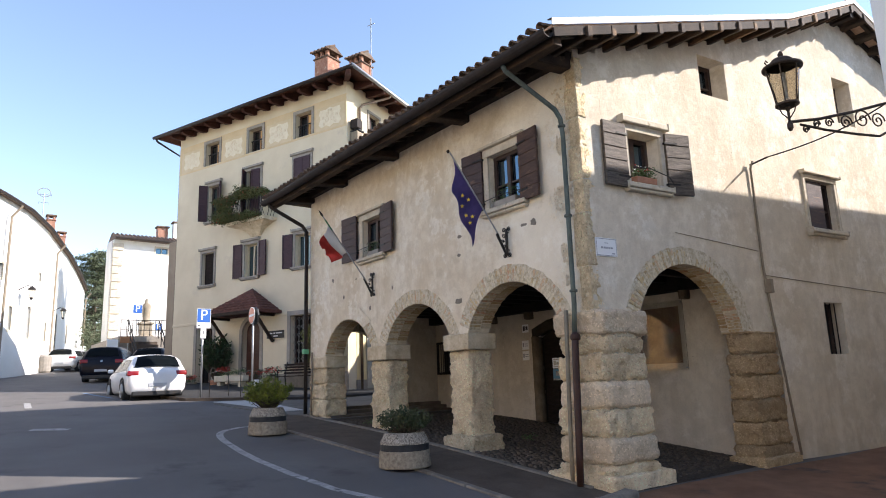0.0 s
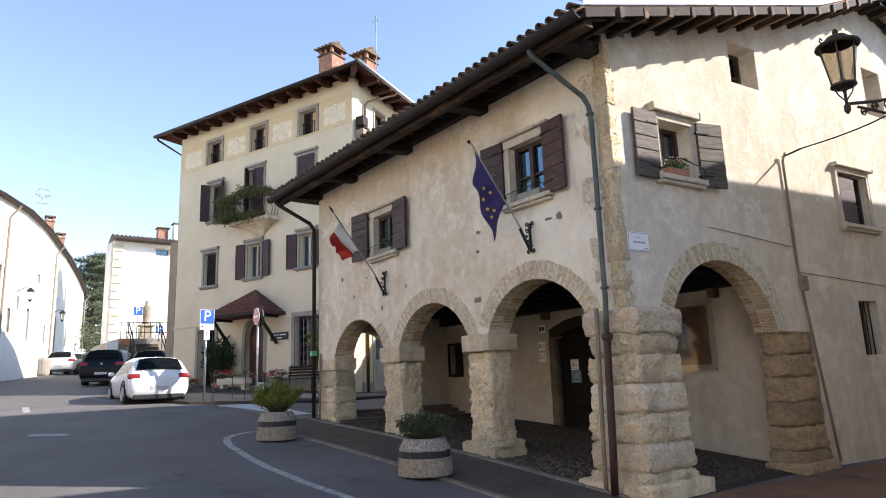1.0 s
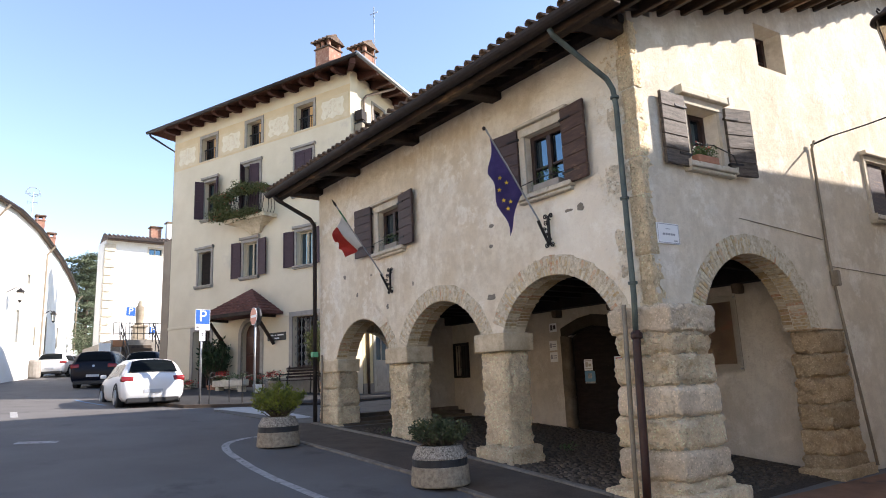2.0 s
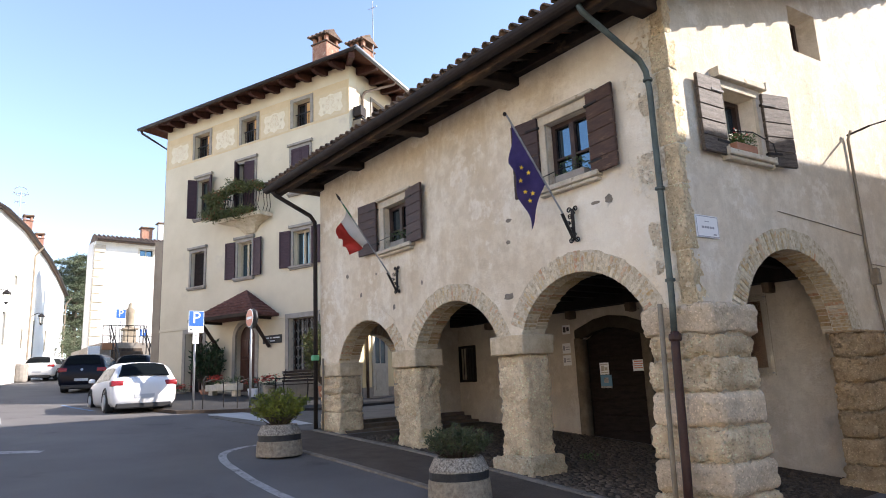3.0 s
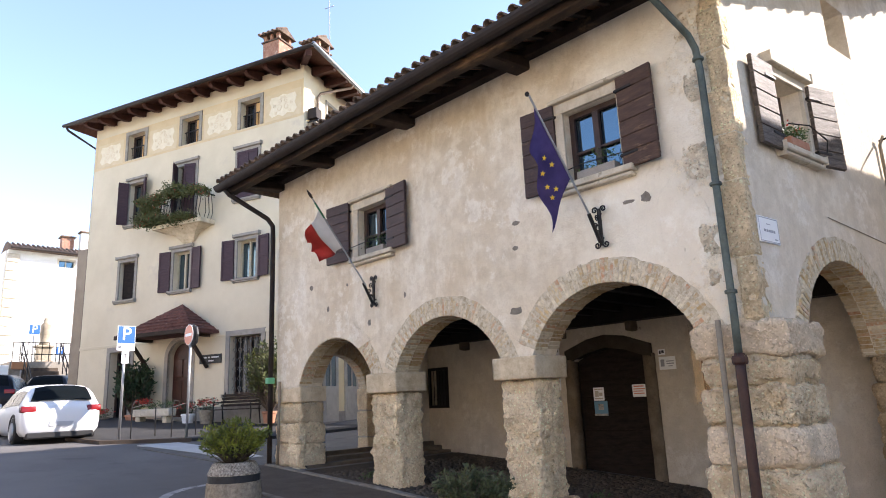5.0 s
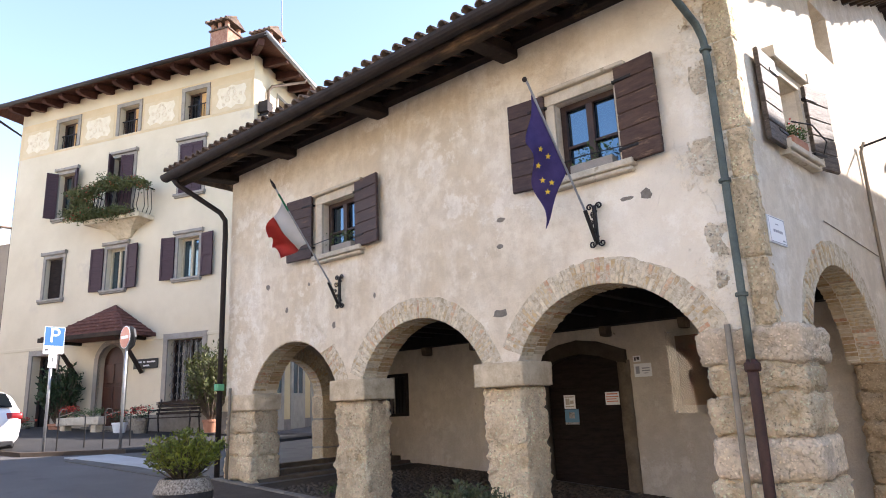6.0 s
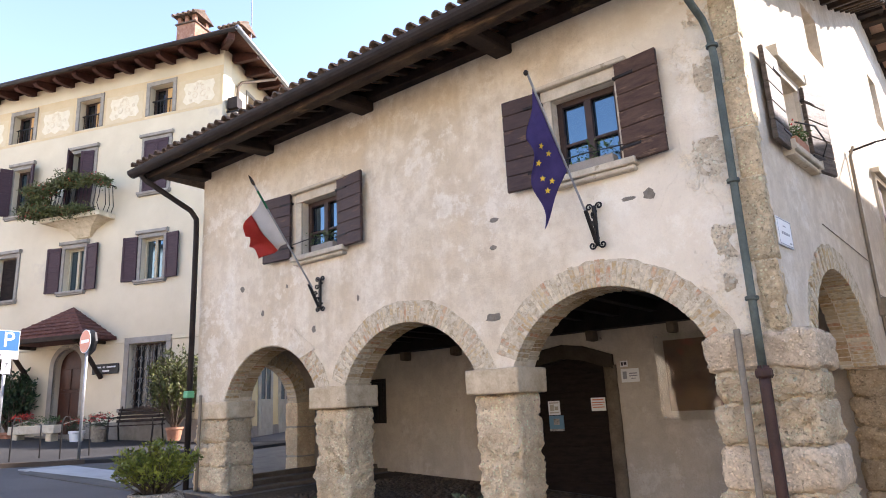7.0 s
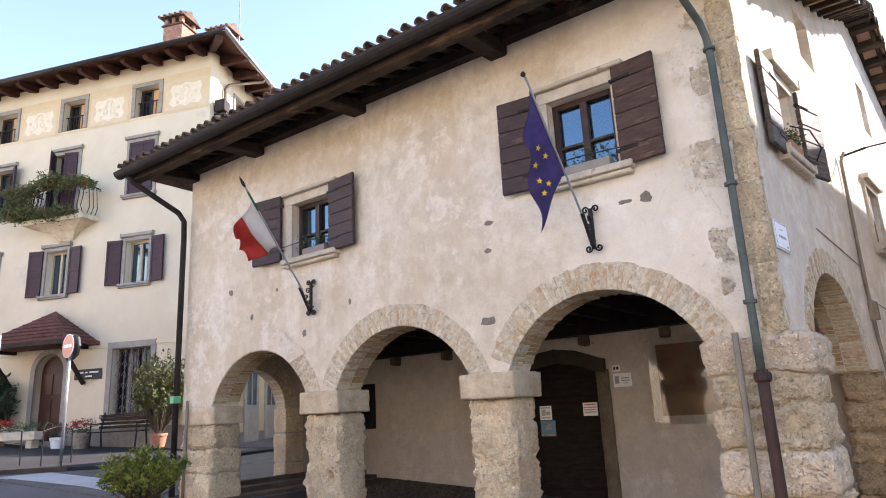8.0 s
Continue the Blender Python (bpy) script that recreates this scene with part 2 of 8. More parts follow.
M["cobble"] = surface("river cobble", (0.06, 0.044, 0.031), (0.165, 0.125, 0.09), 12, 0.8, 0.4, 60, vary=0.3)
M["edging"] = surface("stone edging", (0.14, 0.12, 0.098), (0.24, 0.21, 0.175), 5, 0.9, 0.5, 80, vary=0.12)
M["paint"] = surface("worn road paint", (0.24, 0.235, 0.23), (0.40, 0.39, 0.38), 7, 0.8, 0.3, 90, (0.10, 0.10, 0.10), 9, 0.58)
M["stucco"] = surface("cream house render", (0.585, 0.505, 0.37), (0.67, 0.588, 0.445), 0.8, 0.9, 0.25, 80, (0.56, 0.485, 0.38), 0.6, 0.62, gloss=0.15)
M["ochre"] = surface("ochre frieze paint", (0.58, 0.445, 0.27), (0.66, 0.52, 0.335), 1.6, 0.9, 0.2, 60, gloss=0.15)
M["panel"] = surface("painted frieze panel", (0.60, 0.48, 0.31), (0.66, 0.54, 0.365), 3, 0.9, 0.2, 60, gloss=0.15)
M["scroll"] = surface("sepia scroll paint", (0.66, 0.53, 0.37), (0.72, 0.60, 0.44), 9, 0.9, 0.1, 60, gloss=0.15)
M["scroll_pale"] = surface("pale scroll paint", (0.69, 0.605, 0.45), (0.76, 0.68, 0.535), 9, 0.9, 0.1, 60, gloss=0.15)
M["greystone"] = surface("grey stone surround", (0.245, 0.22, 0.19), (0.345, 0.31, 0.27), 5, 0.85, 0.3, 70, (0.19, 0.17, 0.148), 4, 0.66)
M["redbeam"] = surface("red-brown eave timber", (0.045, 0.016, 0.012), (0.085, 0.033, 0.024), 5, 0.75, 0.35, 45)
M["redsoffit"] = surface("red-brown soffit boards", (0.085, 0.033, 0.021), (0.15, 0.06, 0.038), 5, 0.8, 0.35, 45, stretch=(4, 1, 1))
M["white_wall"] = surface("white lime render", (0.70, 0.68, 0.63), (0.80, 0.785, 0.745), 0.6, 0.92, 0.2, 60, (0.62, 0.60, 0.55), 0.7, 0.64, gloss=0.1)
M["cream_wall"] = surface("warm cream render", (0.72, 0.585, 0.40), (0.80, 0.67, 0.48), 0.8, 0.9, 0.2, 60, gloss=0.1)
M["ochre_wall"] = surface("orange ochre render", (0.52, 0.30, 0.12), (0.62, 0.38, 0.17), 0.8, 0.9, 0.2, 60, gloss=0.1)
M["concrete"] = surface("exposed aggregate concrete", (0.19, 0.158, 0.12), (0.36, 0.308, 0.24), 18, 0.95, 0.8, 90, (0.17, 0.16, 0.14), 22, 0.64, gloss=0.1)
M["speckled"] = surface("coarse speckled concrete", (0.13, 0.108, 0.085), (0.50, 0.45, 0.38), 42, 0.95, 0.9, 90, (0.10, 0.085, 0.07), 34, 0.58, gloss=0.1)
M["blackband"] = surface("black planter band", (0.02, 0.02, 0.021), (0.04, 0.04, 0.042), 8, 0.6, 0.2, 60)
M["terracotta"] = surface("terracotta pot clay", (0.33, 0.15, 0.09), (0.46, 0.23, 0.145), 6, 0.85, 0.3, 60)
M["soil"] = surface("dark soil", (0.03, 0.022, 0.016), (0.07, 0.05, 0.035), 15, 0.95, 0.8, 60)
M["bark"] = surface("grey-brown bark", (0.06, 0.045, 0.032), (0.13, 0.10, 0.075), 12, 0.95, 0.8, 60)
M["leaf"] = surface("mid green leaves", (0.035, 0.075, 0.018), (0.085, 0.14, 0.035), 9, 0.6, 0.0, 30, gloss=0.4)
M["leaf_dull"] = surface("dull grey-green leaves", (0.035, 0.05, 0.022), (0.10, 0.11, 0.05), 6, 0.6, 0.0, 30, gloss=0.3)
M["leaf_lime"] = surface("bright yellow-green leaves", (0.055, 0.085, 0.012), (0.25, 0.265, 0.03), 3.2, 0.55, 0.0, 30, gloss=0.4)
M["leaf_dark"] = surface("dark green leaves", (0.016, 0.035, 0.014), (0.045, 0.075, 0.026), 9, 0.6, 0.0, 30, gloss=0.4)
M["cedar"] = surface("olive green cedar needles", (0.05, 0.068, 0.038), (0.14, 0.16, 0.092), 0.9, 0.8, 0.0, 20)
M["flower_red"] = surface("red petals", (0.42, 0.03, 0.03), (0.62, 0.08, 0.06), 20, 0.6, 0.0, 40)
M["flower_white"] = surface("white petals", (0.72, 0.72, 0.68), (0.82, 0.82, 0.8), 20, 0.6, 0.0, 40)
M["leaf_olive"] = surface("olive and rust leaves", (0.045, 0.065, 0.016), (0.13, 0.13, 0.04), 6, 0.6, 0.0, 30, (0.16, 0.06, 0.03), 7, 0.64, gloss=0.4)
M["leaf_shrub"] = surface("olive green shrub leaves", (0.03, 0.045, 0.01), (0.125, 0.13, 0.03), 6, 0.6, 0.0, 30, gloss=0.4)
M["grilleiron"] = surface("dull grey iron paint", (0.15, 0.145, 0.135), (0.22, 0.21, 0.195), 8, 0.6, 0.2, 60)
M["white"] = plain("white enamel", (0.78, 0.79, 0.80), 0.35)
M["blue"] = plain("road sign blue", (0.016, 0.11, 0.42), 0.4)
M["signred"] = plain("orange-red sign colour", (0.60, 0.17, 0.085), 0.28, 0.0, 0.8)
M["grey_metal"] = surface("galvanised steel", (0.30, 0.31, 0.32), (0.42, 0.43, 0.44), 8, 0.45, 0.1, 60, metal=0.7)
M["black"] = plain("black", (0.012, 0.012, 0.013), 0.5)
M["ink"] = plain("dark lettering", (0.05, 0.05, 0.06), 0.6)
M["greyink"] = plain("weathered grey lettering", (0.30, 0.31, 0.34), 0.6)
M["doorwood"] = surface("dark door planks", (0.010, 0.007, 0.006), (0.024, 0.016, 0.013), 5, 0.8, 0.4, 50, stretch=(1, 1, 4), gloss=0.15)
M["redwood"] = surface("red-brown varnished door", (0.032, 0.011, 0.007), (0.075, 0.024, 0.014), 4, 0.4, 0.3, 40, stretch=(1, 1, 0.3))
M["greydoor"] = surface("grey painted wood", (0.40, 0.365, 0.30), (0.50, 0.465, 0.395), 4, 0.6, 0.2, 50)
M["paleyellow"] = surface("pale yellow render", (0.68, 0.55, 0.30), (0.76, 0.64, 0.38), 1.2, 0.9, 0.2, 60)
M["flagblue"] = surface("violet-blue flag cloth", (0.072, 0.056, 0.19), (0.118, 0.092, 0.28), 4, 0.75, 0.1, 120)
M["flagred"] = surface("red flag cloth", (0.50, 0.05, 0.045), (0.62, 0.085, 0.07), 4, 0.75, 0.1, 120)
M["flagwhite"] = surface("white flag cloth", (0.68, 0.68, 0.68), (0.78, 0.78, 0.78), 4, 0.75, 0.1, 120)
M["flaggreen"] = surface("green flag cloth", (0.02, 0.16, 0.07), (0.03, 0.22, 0.10), 4, 0.75, 0.1, 120)
M["starwire"] = plain("yellow star cloth", (0.75, 0.50, 0.05), 0.7)
M["car_white"] = plain("white car paint", (0.74, 0.745, 0.75), 0.18, 0.0, 0.7)
M["car_dark"] = plain("dark blue car paint", (0.005, 0.006, 0.012), 0.3, 0.0, 0.2)
M["car_glass"] = plain("car glass", (0.006, 0.008, 0.009), 0.22, 0.0, 0.06)
M["plate"] = plain("pale grey plate", (0.42, 0.44, 0.47), 0.4)
M["tyre"] = plain("tyre rubber", (0.015, 0.015, 0.016), 0.85)
M["rim"] = plain("alloy rim", (0.42, 0.43, 0.44), 0.3, 0.8)
M["lamp_red"] = plain("red lamp lens", (0.22, 0.009, 0.012), 0.25)
M["trimblack"] = plain("black plastic trim", (0.018, 0.018, 0.019), 0.55)
M["fresco"] = surface("faded brown fresco", (0.10, 0.055, 0.035), (0.25, 0.16, 0.10), 3.5, 0.6, 0.1, 30, (0.30, 0.12, 0.08), 3, 0.62)
M["redtile"] = surface("dark red flat tile", (0.075, 0.03, 0.024), (0.16, 0.066, 0.05), 6, 0.85, 0.4, 50, (0.25, 0.19, 0.17), 3, 0.66)
M["annex"] = surface("brown-grey render", (0.26, 0.21, 0.16), (0.33, 0.27, 0.21), 1.5, 0.9, 0.3, 60)
M["flashing"] = surface("pale painted verge metal", (0.46, 0.43, 0.37), (0.56, 0.53, 0.47), 4, 0.6, 0.15, 60)
M["darkstep"] = surface("dark worn step stone", (0.09, 0.072, 0.055), (0.16, 0.13, 0.10), 4, 0.9, 0.5, 60)


def hewn_stone(name, dark, light, pit, coarse_grain=1.0):
    """Conglomerate: pebbles of differing tone, deep pits, crusty relief."""
    m = bpy.data.materials.new(name)
    m.use_nodes = True
    t = m.node_tree
    n, l = t.nodes, t.links
    b = n["Principled BSDF"]
    co = n.new("ShaderNodeTexCoord")
    info = n.new("ShaderNodeObjectInfo")

    def tex(kind, s, out_, **k):
        x = n.new(kind)
        x.inputs["Scale"].default_value = s
        for a, v in k.items():
            x.inputs[a].default_value = v
        l.new(co.outputs["Object"], x.inputs["Vector"])
        return x.outputs[out_]

    def step(v, lo, hi):
        r = n.new("ShaderNodeMapRange")
        r.inputs["From Min"].default_value, r.inputs["From Max"].default_value = lo, hi
        l.new(v, r.inputs["Value"])
        return r.outputs["Result"]

    def calc(op, a, c):
        k = n.new("ShaderNodeMath")
        k.operation = op
        for i, v in enumerate((a, c)):
            if isinstance(v, (int, float)):
                k.inputs[i].default_value = v
            else:
                l.new(v, k.inputs[i])
        return k.outputs[0]

    def mix(f, a, c):
        k = n.new("ShaderNodeMix")
        k.data_type = "RGBA"
        l.new(f, k.inputs[0])
        for i, v in ((6, a), (7, c)):
            if isinstance(v, tuple):
                k.inputs[i].default_value = (*v, 1)
            else:
                l.new(v, k.inputs[i])
        return k.outputs[2]

    warp = tex("ShaderNodeTexNoise", 9.0, "Color", Detail=3.0)
    wv = n.new("ShaderNodeVectorMath")
    wv.operation = "MULTIPLY_ADD"
    l.new(warp, wv.inputs[0])
    wv.inputs[1].default_value = (0.07, 0.07, 0.07)
    l.new(co.outputs["Object"], wv.inputs[2])

    def cells(s):
        x = n.new("ShaderNodeTexVoronoi")
        x.inputs["Scale"].default_value = s
        l.new(wv.outputs["Vector"], x.inputs["Vector"])
        sp = n.new("ShaderNodeSeparateColor")
        l.new(x.outputs["Color"], sp.inputs[0])
        return x.outputs["Distance"], sp

    coarse = tex("ShaderNodeTexNoise", 5.0, "Fac", Detail=8.0, Roughness=0.72)
    crust = tex("ShaderNodeTexNoise", 24.0, "Fac", Detail=9.0, Roughness=0.8)
    dist_a, sep_a = cells(13.0)
    dist_b, sep_b = cells(34.0)
    pebble = calc("SUBTRACT", 1.0, step(dist_a, 0.15, 0.34))
    gravel = calc("SUBTRACT", 1.0, step(dist_b, 0.18, 0.46))
    col = mix(step(calc("ADD", calc("MULTIPLY", coarse, 0.5), calc("MULTIPLY", crust, 0.5)), 0.38, 0.60), dark, light)
    col = mix(calc("MULTIPLY", gravel, calc("MULTIPLY", step(sep_b.outputs[0], 0.45, 0.5), 0.85)), col, tuple(min(1, c * f) for c, f in zip(light, (1.22, 1.22, 1.24))))
    col = mix(calc("MULTIPLY", gravel, calc("MULTIPLY", step(sep_b.outputs[1], 0.84, 0.88), 0.4)), col, tuple(c * 0.75 for c in dark))
    tone = mix(sep_a.outputs[1], tuple(c * 0.9 for c in dark), tuple(min(1, c * f) for c, f in zip(light, (1.25, 1.28, 1.34))))
    col = mix(calc("MULTIPLY", pebble, calc("MULTIPLY", step(sep_a.outputs[0], 0.62, 0.66), 0.7)), col, tone)
    holes_ = step(calc("ADD", tex("ShaderNodeTexNoise", 38.0, "Fac", Detail=5.0, Roughness=0.65), calc("MULTIPLY", coarse, 0.3)), 0.745, 0.83)
    col = mix(calc("MULTIPLY", holes_, 0.6 * coarse_grain), col, pit)
    stain = step(tex("ShaderNodeTexNoise", 3.2, "Fac", Detail=7.0, Roughness=0.7), 0.47, 0.66)
    col = mix(calc("MULTIPLY", stain, 0.5), col, tuple(c * f for c, f in zip(dark, (0.66, 0.63, 0.60))))
    hs = n.new("ShaderNodeHueSaturation")
    mr = n.new("ShaderNodeMapRange")
    mr.inputs["To Min"].default_value, mr.inputs["To Max"].default_value = 0.84, 1.18
    l.new(info.outputs["Random"], mr.inputs["Value"])
    l.new(mr.outputs["Result"], hs.inputs["Value"])
    l.new(col, hs.inputs["Color"])
    l.new(hs.outputs["Color"], b.inputs["Base Color"])
    b.inputs["Roughness"].default_value, b.inputs["Specular IOR Level"].default_value = 0.95, 0.12
    h = calc("SUBTRACT", calc("ADD", calc("MULTIPLY", crust, 1.0), calc("ADD", calc("MULTIPLY", pebble, 0.45), calc("MULTIPLY", gravel, 0.45))), calc("MULTIPLY", holes_, 1.0))
    bp = n.new("ShaderNodeBump")
    bp.inputs["Strength"].default_value, bp.inputs["Distance"].default_value = 1.0, 0.03 * coarse_grain
    l.new(h, bp.inputs["Height"])
    l.new(bp.outputs["Normal"], b.inputs["Normal"])
    return m


M["stone"] = hewn_stone("conglomerate stone", (0.70, 0.53, 0.33), (0.96, 0.80, 0.565), (0.24, 0.17, 0.10))
M["stone_grey"] = hewn_stone("smooth grey conglomerate", (0.55, 0.435, 0.30), (0.80, 0.66, 0.49), (0.20, 0.15, 0.10), 0.6)
M["quoin"] = hewn_stone("yellow-brown quoin stone", (0.58, 0.43, 0.255), (0.95, 0.78, 0.525), (0.20, 0.145, 0.09))
M["quoin_pale"] = hewn_stone("pale lime-smeared stone", (0.72, 0.58, 0.40), (0.97, 0.86, 0.67), (0.24, 0.18, 0.12))
M["stone_brown"] = hewn_stone("brown-stained conglomerate", (0.40, 0.275, 0.155), (0.62, 0.47, 0.295), (0.16, 0.11, 0.065))
M["cap"] = surface("dressed limestone", (0.45, 0.36, 0.24), (0.67, 0.57, 0.415), 5, 0.92, 0.8, 45, (0.20, 0.155, 0.11), 9, 0.67, vary=0.07, gloss=0.15)
M["ceilwood"] = surface("near-black ceiling boards", (0.008, 0.006, 0.005), (0.02, 0.015, 0.012), 4, 0.85, 0.4, 40)
M["doorstone"] = surface("brown-grey door stone", (0.10, 0.078, 0.055), (0.185, 0.147, 0.108), 4, 0.92, 0.4, 50, (0.09, 0.07, 0.052), 3, 0.64, gloss=0.12)
M["doorhead"] = surface("dark brown door head", (0.035, 0.027, 0.020), (0.065, 0.052, 0.039), 4, 0.92, 0.4, 50, gloss=0.12)
M["statuestone"] = surface("weathered brown statue stone", (0.22, 0.18, 0.13), (0.36, 0.31, 0.24), 3, 0.9, 0.4, 30)
M["redpipe"] = surface("red-brown pipe paint", (0.036, 0.016, 0.012), (0.062, 0.028, 0.022), 6, 0.5, 0.15, 50)


def brick_paint(island=False):
    """Old hand-made bricks: cream, tan, orange and pinkish ones by turns, washed over with lime."""
    m = M["mortar"].copy()
    m.name = "mixed old brick, joined" if island else "mixed old brick"
    t = m.node_tree
    n, l = t.nodes, t.links
    b = n["Principled BSDF"]
    src = b.inputs["Base Color"].links[0].from_socket
    pick = n.new("ShaderNodeNewGeometry").outputs["Random Per Island"] if island else n.new("ShaderNodeObjectInfo").outputs["Random"]
    ramp = n.new("ShaderNodeValToRGB")
    cr = ramp.color_ramp
    cr.interpolation = "CONSTANT"
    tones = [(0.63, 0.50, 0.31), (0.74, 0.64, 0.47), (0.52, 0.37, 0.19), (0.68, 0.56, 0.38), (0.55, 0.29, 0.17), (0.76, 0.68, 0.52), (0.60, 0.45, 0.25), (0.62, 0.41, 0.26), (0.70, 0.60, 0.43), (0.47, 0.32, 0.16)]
    # joined soffit copy: shade under the arch put into darker, browner tones
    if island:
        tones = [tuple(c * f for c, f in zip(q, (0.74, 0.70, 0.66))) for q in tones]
    cr.elements[0].color = (*tones[0], 1)
    cr.elements[1].position, cr.elements[1].color = 0.1, (*tones[1], 1)
    for i in range(2, 10):
        cr.elements.new(i / 10).color = (*tones[i], 1)
    l.new(pick, ramp.inputs["Fac"])
    co = n.new("ShaderNodeTexCoord")
    k = n.new("ShaderNodeTexNoise")
    k.inputs["Scale"].default_value, k.inputs["Detail"].default_value = 22.0, 9.0
    add = n.new("ShaderNodeVectorMath")
    add.operation = "MULTIPLY_ADD"
    l.new(pick, add.inputs[0])
    add.inputs[1].default_value = (31.0, 17.0, 11.0)
    l.new(co.outputs["Object"], add.inputs[2])
    l.new(add.outputs["Vector"], k.inputs["Vector"])
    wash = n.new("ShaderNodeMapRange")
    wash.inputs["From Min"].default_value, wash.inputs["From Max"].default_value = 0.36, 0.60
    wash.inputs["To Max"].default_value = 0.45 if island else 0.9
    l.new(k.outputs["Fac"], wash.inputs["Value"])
    mx = n.new("ShaderNodeMix")
    mx.data_type = "RGBA"
    l.new(wash.outputs["Result"], mx.inputs[0])
    l.new(ramp.outputs["Color"], mx.inputs[6])
    l.new(src, mx.inputs[7])
    l.new(mx.outputs[2], b.inputs["Base Color"])
    return m


M["mortar"] = surface("arch lime mortar", (0.42, 0.35, 0.24), (0.70, 0.63, 0.50), 16, 0.95, 0.9, 60, (0.34, 0.27, 0.18), 12, 0.60, gloss=0.1, relief=0.02)
M["palewood"] = surface("pale varnished window wood", (0.40, 0.33, 0.23), (0.50, 0.43, 0.32), 5, 0.5, 0.2, 50)
M["brick"] = brick_paint()
M["brick_shaded"] = brick_paint(True)


def clear_glass(name, tint=(0.95, 0.97, 0.97)):
    m = plain(name, tint, 0.02)
    b = m.node_tree.nodes["Principled BSDF"]
    b.inputs["Transmission Weight"].default_value, b.inputs["IOR"].default_value = 1.0, 1.45
    return m


M["clearglass"] = clear_glass("clear glazing")
M["lampglass"] = clear_glass("smoky lamp glass", (0.60, 0.56, 0.49))
M["lampglass"].node_tree.nodes["Principled BSDF"].inputs["IOR"].default_value = 1.06


# ---- building blocks ----
def thing(name, at, label, category, group="", kind=""):
    e = new(name)
    e.empty_display_size = 0.2
    e.matrix_basis = Matrix.Translation(at)
    return tagged(e, label, category, group, kind)


def link_mesh(name, bm, mat, smooth=False):
    me = bpy.data.meshes.new(name)
    bmesh.ops.recalc_face_normals(bm, faces=bm.faces)
    bm.to_mesh(me)
    bm.free()
    for mt in (mat if isinstance(mat, (list, tuple)) else [mat]):
        me.materials.append(mt)
    if smooth:
        for p in me.polygons:
            p.use_smooth = True
    return me


def own(ob, parent):
    ob.parent = parent
    if parent.type == "EMPTY":
        ob.matrix_parent_inverse = parent.matrix_basis.inverted()
    return ob


def part(name, bm, mat, parent, label="", smooth=False, kind=""):
    """One mesh object under a thing or under a part; the bmesh is in world places."""
    ob = own(new(name, link_mesh(name, bm, mat, smooth)), parent)
    return tagged(ob, label, kind=kind)


def solid(name, bm, mat, label, category="", kind="", smooth=False, group=""):
    """A top-level thing or piece of the setting that is one mesh."""
    return tagged(new(name, link_mesh(name, bm, mat, smooth)), label, category, group, kind)


def piece(name, mesh, m, parent):
    ob = own(new(name, mesh), parent)
    ob.matrix_basis = m
    return ob


def box(bm, x0, x1, y0, y1, z0, z1, m=None, bevel=0.0, seg=1):
    r = bmesh.ops.create_cube(bm, size=1.0)
    vs = r["verts"]
    for v in vs:
        v.co = Vector(((x0 + x1) / 2 + v.co.x * (x1 - x0), (y0 + y1) / 2 + v.co.y * (y1 - y0), (z0 + z1) / 2 + v.co.z * (z1 - z0)))
    if bevel:
        es = {e for v in vs for e in v.link_edges}
        r = bmesh.ops.bevel(bm, geom=list(es), offset=bevel, segments=seg, affect="EDGES", profile=0.5)
        vs = list({v for f in r["faces"] for v in f.verts} | {v for v in vs if v.is_valid})
    if m is not None:
        for v in vs:
            v.co = m @ v.co
    return vs


def bm_box(*a, **k):
    bm = bmesh.new()
    box(bm, *a, **k)
    return bm


def tube(bm, pts, r, sides=8, closed_ends=True):
    """A round bar along a line of points."""
    pts = [Vector(p) for p in pts]
    rs = r if isinstance(r, (list, tuple)) else [r] * len(pts)
    rings = []
    up = None
    for i, p in enumerate(pts):
        d = (pts[min(i + 1, len(pts) - 1)] - pts[max(i - 1, 0)]).normalized()
        if up is None or abs(up.dot(d)) > 0.95:
            up = Vector((0, 0, 1)) if abs(d.z) < 0.9 else Vector((1, 0, 0))
        a = d.cross(up).normalized()
        c = d.cross(a).normalized()
        up = -c if c.dot(up) < 0 else c
        rings.append([bm.verts.new(p + (a * math.cos(k * math.tau / sides) + c * math.sin(k * math.tau / sides)) * rs[i]) for k in range(sides)])
    for q, s in zip(rings, rings[1:]):
        for k in range(sides):
            bm.faces.new((q[k], q[(k + 1) % sides], s[(k + 1) % sides], s[k]))
    if closed_ends:
        bm.faces.new(rings[0][::-1])
        bm.faces.new(rings[-1])


def bm_tube(pts, r, sides=8):
    bm = bmesh.new()
    tube(bm, pts, r, sides)
    return bm


def lathe(bm, profile, at=(0, 0, 0), sides=24):
    """A turned body from (radius, height) pairs."""
    at = Vector(at)
    rings = [[bm.verts.new(at + Vector((r * math.cos(k * math.tau / sides), r * math.sin(k * math.tau / sides), z))) for k in range(sides)] for r, z in profile]
    for q, s in zip(rings, rings[1:]):
        for k in range(sides):
            bm.faces.new((q[k], q[(k + 1) % sides], s[(k + 1) % sides], s[k]))
    bm.faces.new(rings[0][::-1])
    bm.faces.new(rings[-1])


def bm_lathe(profile, at=(0, 0, 0), sides=24):
    bm = bmesh.new()
    lathe(bm, profile, at, sides)
    return bm


